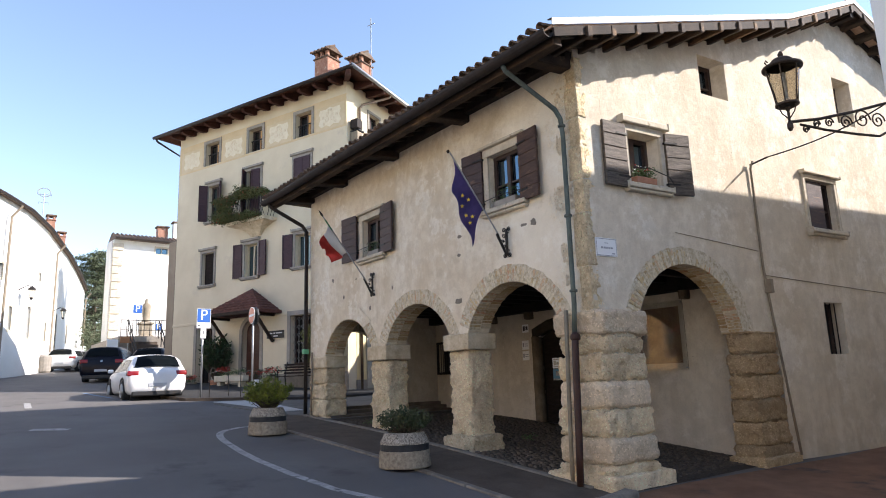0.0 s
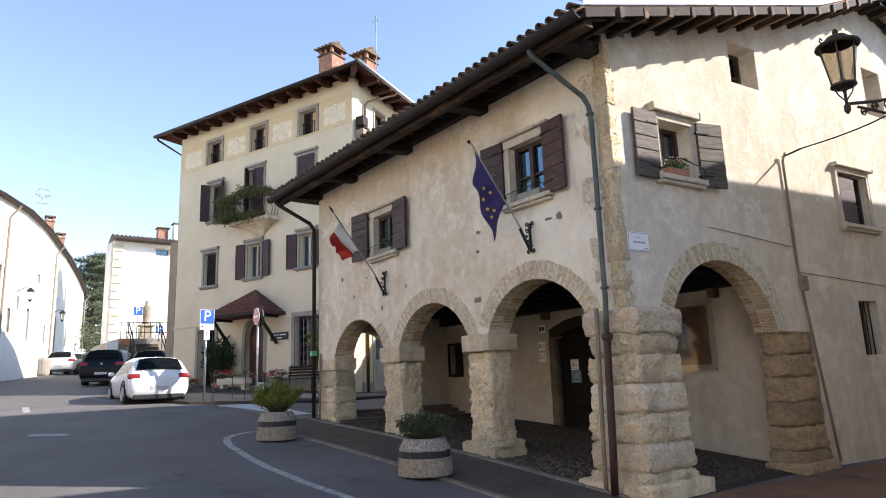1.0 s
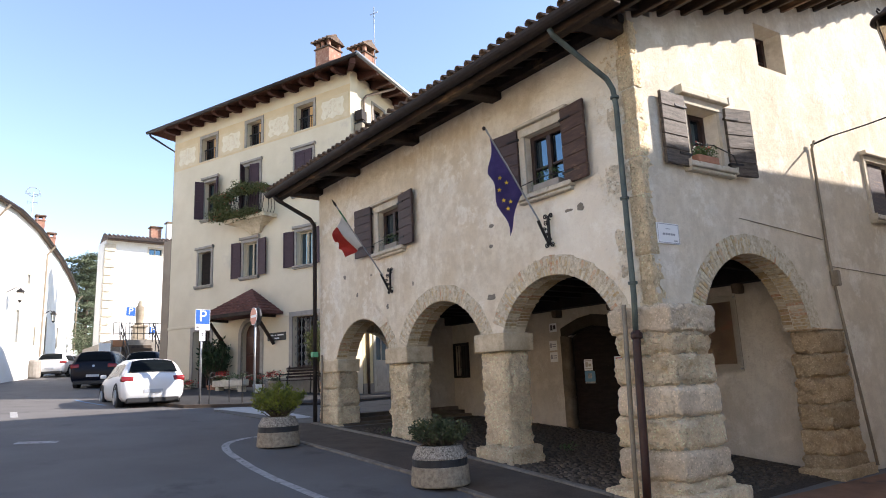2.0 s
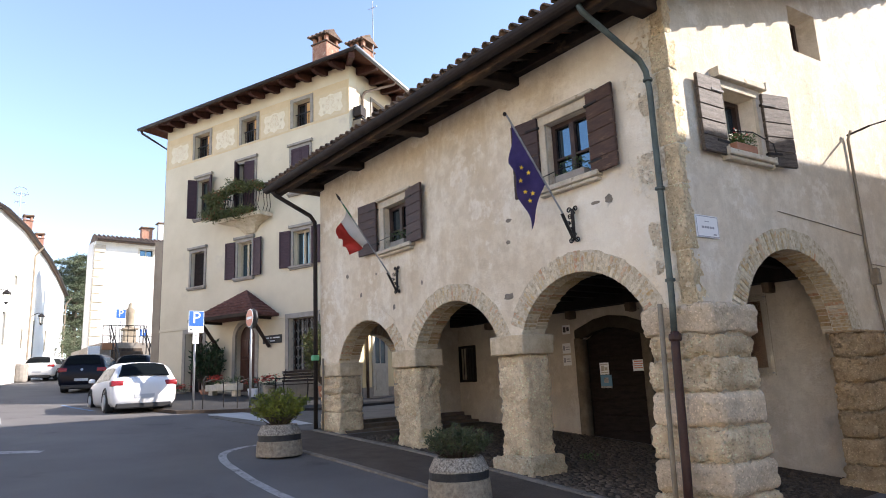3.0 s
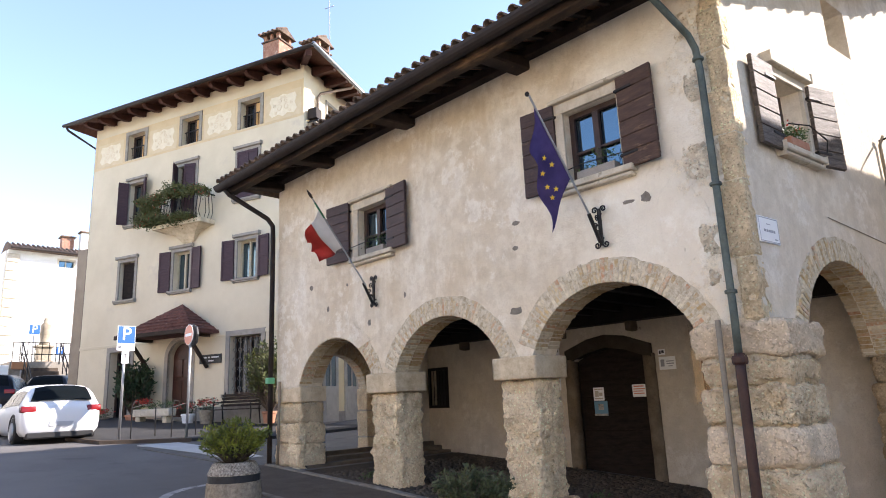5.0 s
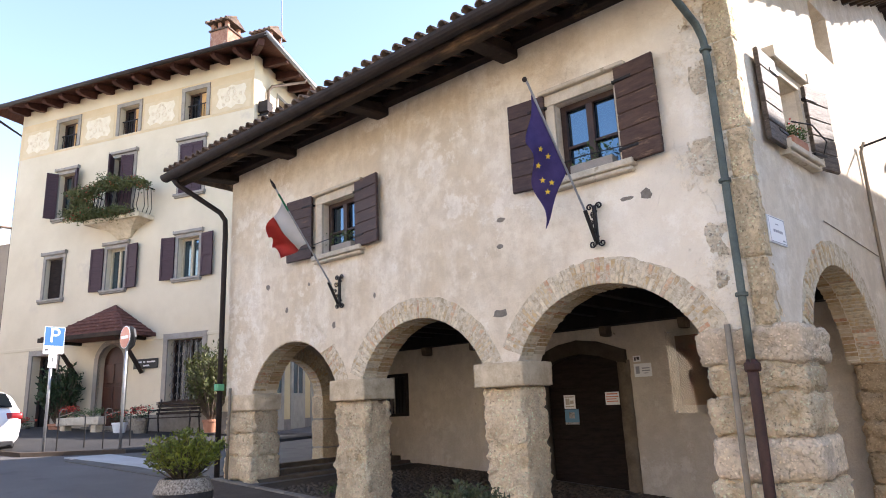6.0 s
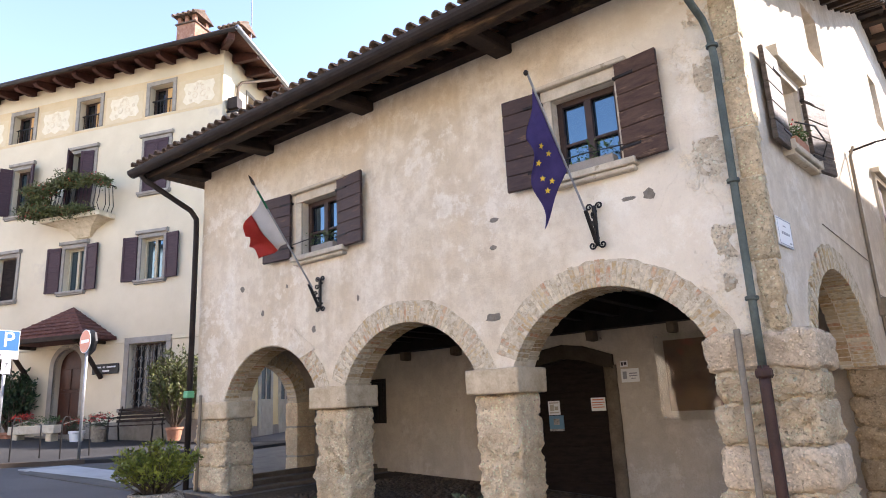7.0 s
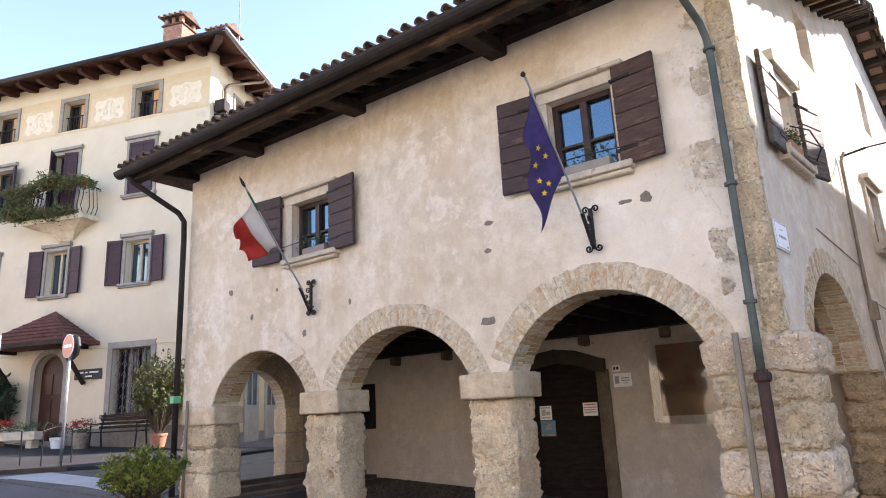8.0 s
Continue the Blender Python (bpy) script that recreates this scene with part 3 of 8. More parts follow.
def slab(outline, holes, place, thick):
    """A wall from an outline and holes in (u, v), made thick and laid into the world by place(u, v, d)."""
    bm = bmesh.new()
    es = []
    for loop in [outline, *holes]:
        vs = [bm.verts.new((u, v, 0)) for u, v in loop]
        es += [bm.edges.new((a, b)) for a, b in zip(vs, vs[1:] + vs[:1])]
    bmesh.ops.triangle_fill(bm, use_beauty=True, use_dissolve=False, edges=es)
    r = bmesh.ops.extrude_face_region(bm, geom=bm.faces[:])
    for v in (g for g in r["geom"] if isinstance(g, bmesh.types.BMVert)):
        v.co.z = thick
    for v in bm.verts:
        v.co = Vector(place(*v.co))
    return bm


def rect(u0, u1, v0, v1):
    return [(u0, v0), (u1, v0), (u1, v1), (u0, v1)]


def rough_block(x0, x1, y0, y1, z0, z1, amp=0.02, roundness=0.035, cell=0.07, seed=0, batter=0.0):
    """A hewn stone: rounded edges and an uneven face."""
    bm = bmesh.new()
    r = bmesh.ops.create_cube(bm, size=1.0)
    size = Vector((x1 - x0, y1 - y0, z1 - z0))
    mid = Vector(((x0 + x1) / 2, (y0 + y1) / 2, (z0 + z1) / 2))
    for axis in range(3):
        cuts = max(2, int(size[axis] / cell))
        es = [e for e in bm.edges if abs((e.verts[0].co - e.verts[1].co).normalized()[axis]) > 0.9 and abs(e.calc_length() - 1) < 1e-4]
        bmesh.ops.subdivide_edges(bm, edges=es, cuts=cuts, use_grid_fill=True)
    off = Vector((seed * 3.1, seed * 7.7, seed * 1.9))
    for v in bm.verts:
        p = Vector(v.co[i] * size[i] for i in range(3))
        q = Vector(max(-size[i] / 2 + roundness, min(size[i] / 2 - roundness, p[i])) for i in range(3))
        d = p - q
        nrm = d.normalized() if d.length > 1e-6 else Vector()
        p = q + nrm * min(d.length, roundness)
        w = mid + p
        a = noise.noise((w + off) * 4.0) * 1.0 + noise.noise((w + off) * 13.0) * 0.8 + noise.noise((w + off) * 31.0) * 0.75
        hollow = max(0.0, noise.noise((w + off) * 9.0 + Vector((7.3, 1.1, 4.7))) - 0.18) * 2.6
        p += nrm * (a * 0.85 - hollow) * amp
        k = 1 + batter * (0.5 - (p.z / size.z + 0.5))
        v.co = mid + Vector((p.x * k, p.y * k, p.z))
    return bm


def arc(cu, cv, r, a0, a1, n):
    return [(cu + r * math.cos(radians(a0 + (a1 - a0) * i / n)), cv + r * math.sin(radians(a0 + (a1 - a0) * i / n))) for i in range(n + 1)]


def leaves(bm, centres, count, spread, size, rng, flat=0.6, aspect=0.5):
    """Many small pointed leaves round the given centres."""
    for c in centres:
        c = Vector(c)
        for _ in range(count):
            d = Vector((rng.gauss(0, 1), rng.gauss(0, 1), rng.gauss(0, 1) * flat))
            p = c + d * spread * 0.5
            a = Vector((rng.uniform(-1, 1), rng.uniform(-1, 1), rng.uniform(-0.4, 0.8))).normalized()
            b = a.cross(Vector((rng.uniform(-1, 1), rng.uniform(-1, 1), rng.uniform(-1, 1)))).normalized()
            s = size * rng.uniform(0.6, 1.25)
            vs = [bm.verts.new(q) for q in (p, p + a * s * 0.5 + b * s * aspect * 0.5, p + a * s, p + a * s * 0.5 - b * s * aspect * 0.5)]
            bm.faces.new(vs)


def ground_z(y):
    """Height of the rising street."""
    return float(np.interp(y, (-60, -6, 0, 3, 6, 9, 11.5, 14.2, 22, 45, 90, 400), (-3.0, -0.85, -0.55, -0.39, -0.2, 0.10, 0.30, 0.47, 0.94, 2.25, 4.6, 9.0)))


# ---- ground ----
bm = bmesh.new()
xs = [-400, -120, -50, -24, -14, -8, -4, -1, 2, 4, 5.5, 7, 9, 12, 16, 22, 34, 60, 140, 400]
ys = [-300, -120, -60, -30, -15, -8, -4, -1, 1, 3, 4.5, 6, 7.5, 9, 10.2, 11.5, 12.8, 14.2, 16, 18, 20, 22, 26, 32, 38, 45, 60, 90, 150, 400]
grid = [[bm.verts.new((x, y, ground_z(y))) for x in xs] for y in ys]
for r0, r1 in zip(grid, grid[1:]):
    for i in range(len(xs) - 1):
        bm.faces.new((r0[i], r0[i + 1], r1[i + 1], r1[i]))
solid("ground", bm, M["asphalt"], "grey worn asphalt of the rising street", "ground", "structure", smooth=True)


def strip(pts, width, lift, mat, name, label, category="", thick=0.0):
    """A flat band that follows the street's slope along a line of (x, y)."""
    bm = bmesh.new()
    rows = []
    fine = []
    for p, q in zip(pts, pts[1:]):
        k = max(1, int(math.dist(p, q) / 0.35))
        fine += [(p[0] + (q[0] - p[0]) * i / k, p[1] + (q[1] - p[1]) * i / k) for i in range(k)]
    fine.append(pts[-1])
    for i, (x, y) in enumerate(fine):
        a, b = fine[max(i - 1, 0)], fine[min(i + 1, len(fine) - 1)]
        d = Vector((b[0] - a[0], b[1] - a[1])).normalized()
        nx, ny = -d.y * width / 2, d.x * width / 2
        rows.append([bm.verts.new((x + s * nx, y + s * ny, ground_z(y + s * ny) + lift)) for s in (-1, 1)])
    fs = [bm.faces.new((a[0], a[1], b[1], b[0])) for a, b in zip(rows, rows[1:])]
    if thick:
        r = bmesh.ops.extrude_face_region(bm, geom=fs)
        for v in (g for g in r["geom"] if isinstance(g, bmesh.types.BMVert)):
            v.co.z -= thick
    return solid(name, bm, mat, label, category, "structure")


def sheet(outline, lift, mat, name, label, category="", thick=0.12):
    """A flat-topped patch of paving on the street's slope."""
    bm = bmesh.new()
    vs = [bm.verts.new((x, y, ground_z(y) + lift)) for x, y in outline]
    f = bm.faces.new(vs)
    bmesh.ops.triangulate(bm, faces=[f])
    for _ in range(3):
        bmesh.ops.subdivide_edges(bm, edges=[e for e in bm.edges if e.calc_length() > 1.2], cuts=1)
        bmesh.ops.triangulate(bm, faces=bm.faces[:])
    for v in bm.verts:
        v.co.z = ground_z(v.co.y) + lift
    r = bmesh.ops.extrude_face_region(bm, geom=bm.faces[:])
    for v in (g for g in r["geom"] if isinstance(g, bmesh.types.BMVert)):
        v.co.z -= thick
    return solid(name, bm, mat, label, category, "structure")


strip([(5.35, 13.72), (5.12, 13.68), (4.92, 13.6), (4.74, 13.48), (4.58, 13.33), (4.45, 13.15), (4.35, 12.93), (4.27, 12.68), (4.2, 12.4), (4.13, 12.0), (4.06, 11.4), (4.0, 10.8), (3.97, 10.0), (4.0, 8.9), (4.13, 7.9), (4.45, 7.0), (4.9, 6.2), (5.6, 5.3), (6.6, 4.5)], 0.125, 0.004,
      M["paint"], "road_line", "worn white painted line curving round the planters", "road marking")
sheet([(5.62, 5.2), (6.95, 6.0), (6.9, 14.9), (6.45, 15.6), (5.5, 13.6), (5.56, 9.4)], 0.012, M["pave"], "pavement", "dark worn paving before the arcade", "pavement", 0.08)

# ---- the old house with the arcade ----
XA, YC = 7.1, 6.17            # street front and its corner
ROOF = [(6.08, 5.64), (11.9, 7.37), (14.4, 8.42), (21.5, 6.05)]
TH = 0.45
BS, YB = -0.0966, 6.25        # the side front runs slightly off square


def front(u, v, d):           # u along the street, v up, d into the house
    return (XA + d, YB + BS * (XA + d - 7.2) if u < 6.2 else u, v)


def side(u, v, d):            # u along the side lane
    return (u, YB + BS * (u - 7.2) + d, v)


def roof_z(x):
    return float(np.interp(x, [p[0] for p in ROOF], [p[1] for p in ROOF]))


old = thing("old_house", (XA, YC, ground_z(6)), "old cream plastered house with stone arcade and tiled roof", "house")
ARCHES = [(13.113, 1.46, 1.108), (10.482, 1.493, 1.13), (7.905, 1.577, 1.106)]
out = [(14.95, 1.83), (14.95, 5.90), (6.17, 5.90), (6.17, 2.08)]
for (cu, cv, r), lo_r, lo_l in zip(ARCHES[::-1], (2.08, 1.96, 1.92), (1.96, 1.92, 1.83)):
    rr = r + 0.012
    a0, a1 = math.degrees(math.asin((lo_r - cv) / rr)), math.degrees(math.asin((lo_l - cv) / rr))
    out += [(2 * cu - u, v) for u, v in arc(cu, cv, rr, a0, 180 - a1, 26)]
W1, W2 = (11.59, 12.36, 3.79, 4.60), (7.48, 8.21, 3.90, 4.80)
wall_front = part("wall_front", slab(out, [rect(*W1), rect(*W2)], front, TH), M["plaster"], old, "patched cream lime plaster")
wall_front.data.materials.append(M["plaster_lane"])
for f in wall_front.data.polygons:                # its end face belongs to the lane front
    if abs(f.normal.y) > 0.9 and f.center.y < 6.4 and f.area > 0.3:
        f.material_index = 1
CB = (9.08, 1.65, 1.17)
gable = [(7.551, 2.08), (7.551, 6.0), (11.9, 7.27), (14.4, 8.30), (21.0, 6.12), (21.0, -0.6), (11.12, -0.6), (11.12, 1.80)]
rr = CB[2] + 0.012
b0, b1 = math.degrees(math.asin((1.80 - CB[1]) / rr)), math.degrees(math.asin((2.08 - CB[1]) / rr))
gable += arc(CB[0], CB[1], rr, b0, 180 - b1, 30)
W3, W4, W5, W6, W7 = (8.02, 8.70, 3.96, 4.77), (9.89, 10.60, 5.75, 6.46), (12.52, 13.45, 3.68, 4.62), (12.61, 13.2, 1.44, 2.35), (14.05, 14.7, 5.98, 6.95)
wall_side = part("wall_side", slab(gable, [rect(*w) for w in (W3, W4, W5, W6, W7)], side, 0.37), M["plaster_lane"], old, "sunlit cream lime plaster")

# inner walls, ceiling of the arcade, floor beneath the rooms above
XB = 10.62
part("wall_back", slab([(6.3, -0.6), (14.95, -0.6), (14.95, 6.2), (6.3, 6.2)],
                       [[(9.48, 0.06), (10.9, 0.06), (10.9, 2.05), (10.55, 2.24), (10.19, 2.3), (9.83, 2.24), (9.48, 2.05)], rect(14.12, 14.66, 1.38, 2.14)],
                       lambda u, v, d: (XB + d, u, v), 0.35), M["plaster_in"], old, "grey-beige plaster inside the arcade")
endwall = [(7.55, 6.2), (XB, 6.2), (XB, -0.4), (8.95, -0.4)] + arc(8.25, 1.76, 0.70, 0, 180, 20)
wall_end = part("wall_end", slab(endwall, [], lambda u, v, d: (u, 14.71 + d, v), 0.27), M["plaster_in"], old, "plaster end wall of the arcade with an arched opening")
part("wall_rear", bm_box(20.6, 20.98, 5.65, 14.95, -0.6, 6.0), M["plaster"], old)
part("wall_north", bm_box(XB + 0.36, 20.6, 14.5, 14.96, -0.6, 6.15), M["plaster"], old)
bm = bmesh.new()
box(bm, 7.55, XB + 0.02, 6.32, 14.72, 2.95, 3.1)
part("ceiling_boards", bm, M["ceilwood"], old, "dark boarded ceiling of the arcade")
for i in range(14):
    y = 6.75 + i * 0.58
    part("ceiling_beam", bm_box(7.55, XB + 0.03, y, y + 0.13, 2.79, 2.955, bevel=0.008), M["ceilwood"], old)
part("wall_beam", bm_box(10.37, XB + 0.03, 6.33, 14.70, 2.63, 2.952, bevel=0.012), M["ceilwood"], old, "near-black beam along the arcade's back wall")
for y in (7.05, 8.3, 9.56, 10.98, 12.2, 13.4):
    part("corbel", rough_block(10.42, 10.66, y, y + 0.13, 2.47, 2.64, 0.006, 0.03, 0.08, int(y * 3)), M["doorstone"], old)

# stone piers
def pier(name, blocks, label, swap=None, bed="mortar"):
    pr = None
    for i, (x0, x1, y0, y1, z0, z1, amp, rnd, mat) in enumerate(blocks):
        mat = swap or mat
        bmb = rough_block(x0, x1, y0, y1, z0, z1, amp, rnd, 0.03, i + len(name) + int(y0 * 5))
        if pr is None:
            pr = part(name, bmb, M[mat], old, label, smooth=True)
        else:
            part("stone", bmb, M[mat], pr, smooth=True)
    for up in blocks[:-1] if bed else ():
        ins, z = 0.06, up[4]
        part("mortar_joint", bm_box(up[0] + ins, up[1] - ins, up[2] + ins, up[3] - ins, z - 0.05, z + 0.05, bevel=0.02), M[bed], pr)
    return pr


def courses(x0, x1, y0, y1, zs, grow, amp=0.03, rnd=0.045, smooth_at=()):
    """Rusticated courses between the heights zs, top first, each a little wider than the one above."""
    res = []
    for i, (a, b) in enumerate(zip(zs, zs[1:])):
        g = grow * i
        res.append((x0 - g, x1 + g, y0 - g, y1 + g, b - 0.004, a + 0.004, amp * (0.5 if i in smooth_at else 1), rnd, "stone_grey" if i in smooth_at else "stone"))
    return res


g14 = ground_z(14.2)
pier("pier", [(7.06, 7.60, 14.07, 14.93, 1.57, 1.835, 0.014, 0.02, "cap"), *courses(7.08, 7.58, 14.11, 14.92, (1.57, 1.22, 0.87, g14 + 0.02, g14 - 0.4), 0.008, 0.036, 0.06)], "rusticated stone end pier")
g11 = ground_z(11.7)
pier("pier", [(7.03, 7.63, 11.44, 12.15, 1.645, 1.93, 0.008, 0.012, "cap"), (7.09, 7.58, 11.48, 12.11, g11 - 0.3, 1.642, 0.045, 0.06, "stone")], "rough-hewn stone pier with a plain capital", bed=None)
g9 = ground_z(9.2)
pier("pier", [(7.02, 7.64, 8.86, 9.54, 1.705, 1.975, 0.008, 0.012, "cap"), (7.09, 7.59, 8.92, 9.48, g9 + 0.1, 1.70, 0.045, 0.06, "stone"),
              (6.98, 7.68, 8.80, 9.60, g9 - 0.3, g9 + 0.22, 0.03, 0.06, "stone")], "rough-hewn stone pier with capital and worn base", bed=None)
gc = ground_z(6.2)
pier("corner_pier", [(7.04, 7.98, 6.05, 6.95, 1.765, 2.085, 0.034, 0.05, "stone_grey"),
                     *courses(7.07, 7.94, 6.09, 6.92, (1.757, 1.504, 1.152, 0.793, 0.44, 0.10, gc + 0.12), 0.013, 0.038, 0.085, (2, 4)),
                     (6.90, 8.15, 5.93, 7.10, gc - 0.3, gc + 0.17, 0.015, 0.03, "stone")], "massive rusticated corner pier of conglomerate stone")
pier("pier", [(10.2, 11.13, 5.87, 6.29, 1.79, 1.82, 0.01, 0.01, "stone"), *courses(10.24, 11.1, 5.87, 6.28, (1.80, 1.47, 1.13, 0.78, 0.42, 0.08, gc - 0.25), 0.008, 0.032, 0.065),
              (10.1, 11.22, 5.76, 6.36, gc - 0.4, gc + 0.1, 0.015, 0.03, "stone")], "rusticated brown-stained pier on the side lane", "stone_brown", "stone_brown")

# quoins of bare stone up the corner, tailing into the plaster by turns
for i, (z0, z1) in enumerate(((2.09, 2.69), (2.70, 3.44), (3.45, 3.92), (3.93, 4.40), (4.41, 4.83), (4.84, 5.28), (5.29, 5.74))):
    bmq = rough_block(XA - 0.012, XA + 0.30, 6.246, 6.43 + 0.05 * (i % 2), z0, z1, 0.010, 0.012, 0.03, 40 + i)
    part("quoin", bmq, M["quoin"], old, "pitted yellow-brown corner stone", smooth=True)
for i, (y1, z0, z1) in enumerate(((6.70, 2.46, 2.63), (6.73, 2.74, 3.09), (6.80, 3.53, 3.92), (6.68, 4.36, 4.72), (6.74, 5.05, 5.40))):
    bmq = rough_block(XA - 0.002, XA + 0.2, 6.40, y1 + 0.04, z0 - 0.02, z1 + 0.02, 0.014, 0.05, 0.025, 60 + i)
    part("quoin", bmq, M["quoin_pale"], old, "pitted pale stone bare of plaster", smooth=True)

# brick voussoirs on a lime bed
def brick_mesh(depth, low, high, wide):
    b = bmesh.new()
    box(b, 0, depth, -wide / 2, wide / 2, low, high, bevel=0.005)
    for v in b.verts:
        v.co.y *= 1 + 0.22 * (v.co.z / 0.27)
        v.co.x += (-0.004 if v.co.x < 0.1 else 0) * math.sin(v.co.z * 40 + wide * 900)
    return link_mesh("brick", b, M["brick"])


RING, FD = 0.26, 0.24          # depth of the ring on the face, depth of a face brick
whole = [brick_mesh(FD, 0.0, RING + e, w) for e, w in ((0.0, 0.043), (-0.035, 0.038), (0.02, 0.046), (-0.06, 0.041), (-0.02, 0.035))]
inner = [brick_mesh(FD, 0.0, 0.125 + e, w) for e, w in ((0.0, 0.044), (0.015, 0.040))]
outer = [brick_mesh(0.12, 0.137 + e, RING + 0.005 - e, w) for e, w in ((0.0, 0.044), (0.015, 0.040))]
rng = random.Random(5)


def ring_of_bricks(cu, cv, r, low_r, low_l, lay, place, wall, whole, inner, through_=TH + 0.012):
    """Thin bricks set on edge round an arch, over a bed of mortar; lay(u, v, turn) gives a brick's matrix."""
    n = int(math.pi * r / 0.0485)
    for i in range(n + 1):
        a = math.pi * (i + rng.uniform(-0.12, 0.12)) / n
        if cv + (r + 0.1) * math.sin(a) < (low_r if a < 1.57 else low_l):
            continue
        m = lay(cu + r * math.cos(a), cv + r * math.sin(a), a + rng.uniform(-0.012, 0.012))
        if rng.random() < 0.35:
            piece("brick", rng.choice(inner), m, wall)
            piece("brick", rng.choice(outer), m @ Matrix.Translation((rng.uniform(-0.003, 0.003), 0, 0)), wall)
        else:
            piece("brick", rng.choice(whole), m, wall)
    verts_, faces_ = [], []
    rows = max(0, round((through_ - FD) / 0.2))
    step_ = (through_ - FD) / max(1, rows)
    for k in range(rows):
        for i in range(n + 1):
            a = math.pi * (i + 0.5 * (k % 2 == 0) + rng.uniform(-0.1, 0.1)) / n
            if cv + (r + 0.1) * math.sin(a) < (low_r if a < 1.57 else low_l):
                continue
            m = lay(cu + r * math.cos(a), cv + r * math.sin(a), a + rng.uniform(-0.02, 0.02)) @ Matrix.Translation((FD + 0.012 + k * step_, 0, rng.uniform(-0.004, 0.008)))
            w = rng.uniform(0.017, 0.0225)
            base = len(verts_)
            verts_ += [m @ Vector((x, y * (1 + z), z)) for x in (0.0, step_ - 0.012) for y in (-w, w) for z in (0.0, 0.11)]
            faces_ += [[base + j for j in f] for f in ((0, 1, 3, 2), (4, 6, 7, 5), (0, 4, 5, 1), (2, 3, 7, 6), (0, 2, 6, 4), (1, 5, 7, 3))]
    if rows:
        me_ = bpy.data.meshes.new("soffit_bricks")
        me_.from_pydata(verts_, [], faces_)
        me_.materials.append(M["brick_shaded"])
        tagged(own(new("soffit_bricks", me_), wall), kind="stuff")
    a0, a1 = (math.degrees(math.asin(min(0.9, max(0.0, (lo - cv) / (r + 0.1))))) for lo in (low_r, low_l))
    rim = [r + RING + 0.012 + 0.016 * noise.noise(Vector((k * 0.31, cu, cv))) + rng.uniform(-0.008, 0.008) for k in range(61)]
    sweep = [radians(180 - a1 + (a0 - 180 + a1) * k / 60) for k in range(61)]
    bed = arc(cu, cv, r + 0.008, a0, 180 - a1, 40) + [(cu + q * math.cos(a), cv + q * math.sin(a)) for q, a in zip(rim, sweep)]
    part("mortar_bed", slab(bed, [], lambda u, v, d: place(u, v, d - 0.0035), 0.04), M["mortar"], wall, "pale lime mortar between the bricks")


for (cu, cv, r), lo in zip(ARCHES, ((1.92, 1.83), (1.96, 1.92), (2.08, 1.96))):
    ring_of_bricks(cu, cv, r, lo[0], lo[1], lambda u, v, a: Matrix.Translation((XA - 0.006 + rng.uniform(-0.005, 0.005), u, v)) @ Matrix.Rotation(a - math.pi / 2, 4, "X"),
                   lambda u, v, d: (XA + d, u, v), wall_front, whole, inner)
# plaster left over most of the small arch's ring
cu, cv, r = ARCHES[0]
rp = random.Random(17)
inner_ = arc(cu, cv, r + 0.02, 18, 128, 40)
skim = inner_ + [(cu + (r + RING + rp.uniform(0.01, 0.07)) * math.cos(radians(a)), cv + (r + RING + rp.uniform(0.01, 0.07)) * math.sin(radians(a))) for a in range(136, 14, -3)]
part("plaster_skim", slab(skim, [], lambda u, v, d: (XA - 0.014 + d, u, v), 0.02), M["plaster"], wall_front, "plaster left over the bricks of the small arch")
turn_b = Matrix.Rotation(math.pi / 2, 4, "Z")
ring_of_bricks(*CB, 1.80, 2.08, lambda u, v, a: Matrix.Translation(Vector(side(u, v, 0)) + Vector((0, -0.006 + rng.uniform(-0.005, 0.005), 0))) @ turn_b @ Matrix.Rotation(math.pi / 2 - a, 4, "X"),
               side, wall_side, whole, inner, 0.385)
ring_of_bricks(8.25, 1.76, 0.69, 1.80, 1.80, lambda u, v, a: Matrix.Translation((u, 14.702 + rng.uniform(-0.004, 0.004), v)) @ turn_b @ Matrix.Rotation(math.pi / 2 - a, 4, "X"),
               lambda u, v, d: (u, 14.71 + d, v), wall_end, whole, inner, FD + 0.04)
for i, (z0, z1) in enumerate(((-0.4, 0.36), (0.37, 0.86), (0.87, 1.36), (1.37, 1.80))):
    part("stone", rough_block(8.92, 9.34, 14.66, 15.0, z0, z1, 0.012, 0.035, 0.08, 70 + i), M["stone"], wall_end)

# roof: slope by slope, with clay tiles
def skew(x):
    """The verge keeps beside the lane front, which runs off square."""
    return -0.074 * (x - 6.1)


def hip_y(x):
    """Where the slope over the street and the one behind meet the hip over the passage."""
    return Y1 - 2.0 * (roof_z(x) - 5.64) / 2.78


def deck(x0, x1, y0, y1, lift0, lift1, name, mat, label):
    bm = bmesh.new()
    pts = [(x0, roof_z(x0))] + [p for p in ROOF if x0 < p[0] < x1] + [(x1, roof_z(x1))]
    loop = [(x, z + lift0) for x, z in pts] + [(x, z + lift1) for x, z in pts[::-1]]
    a = [bm.verts.new((x, y0 + skew(x), z)) for x, z in loop]
    b = [bm.verts.new((x, hip_y(x) if y1 > 10 else y1 + skew(x), z)) for x, z in loop]
    k = len(loop)
    for i in range(k):
        bm.faces.new((a[i], a[(i + 1) % k], b[(i + 1) % k], b[i]))
    h = len(pts)
    for i in range(h - 1):
        for q in (a, b):
            bm.faces.new((q[i], q[i + 1], q[k - 2 - i], q[k - 1 - i]))
    return part(name, bm, mat, old, label)


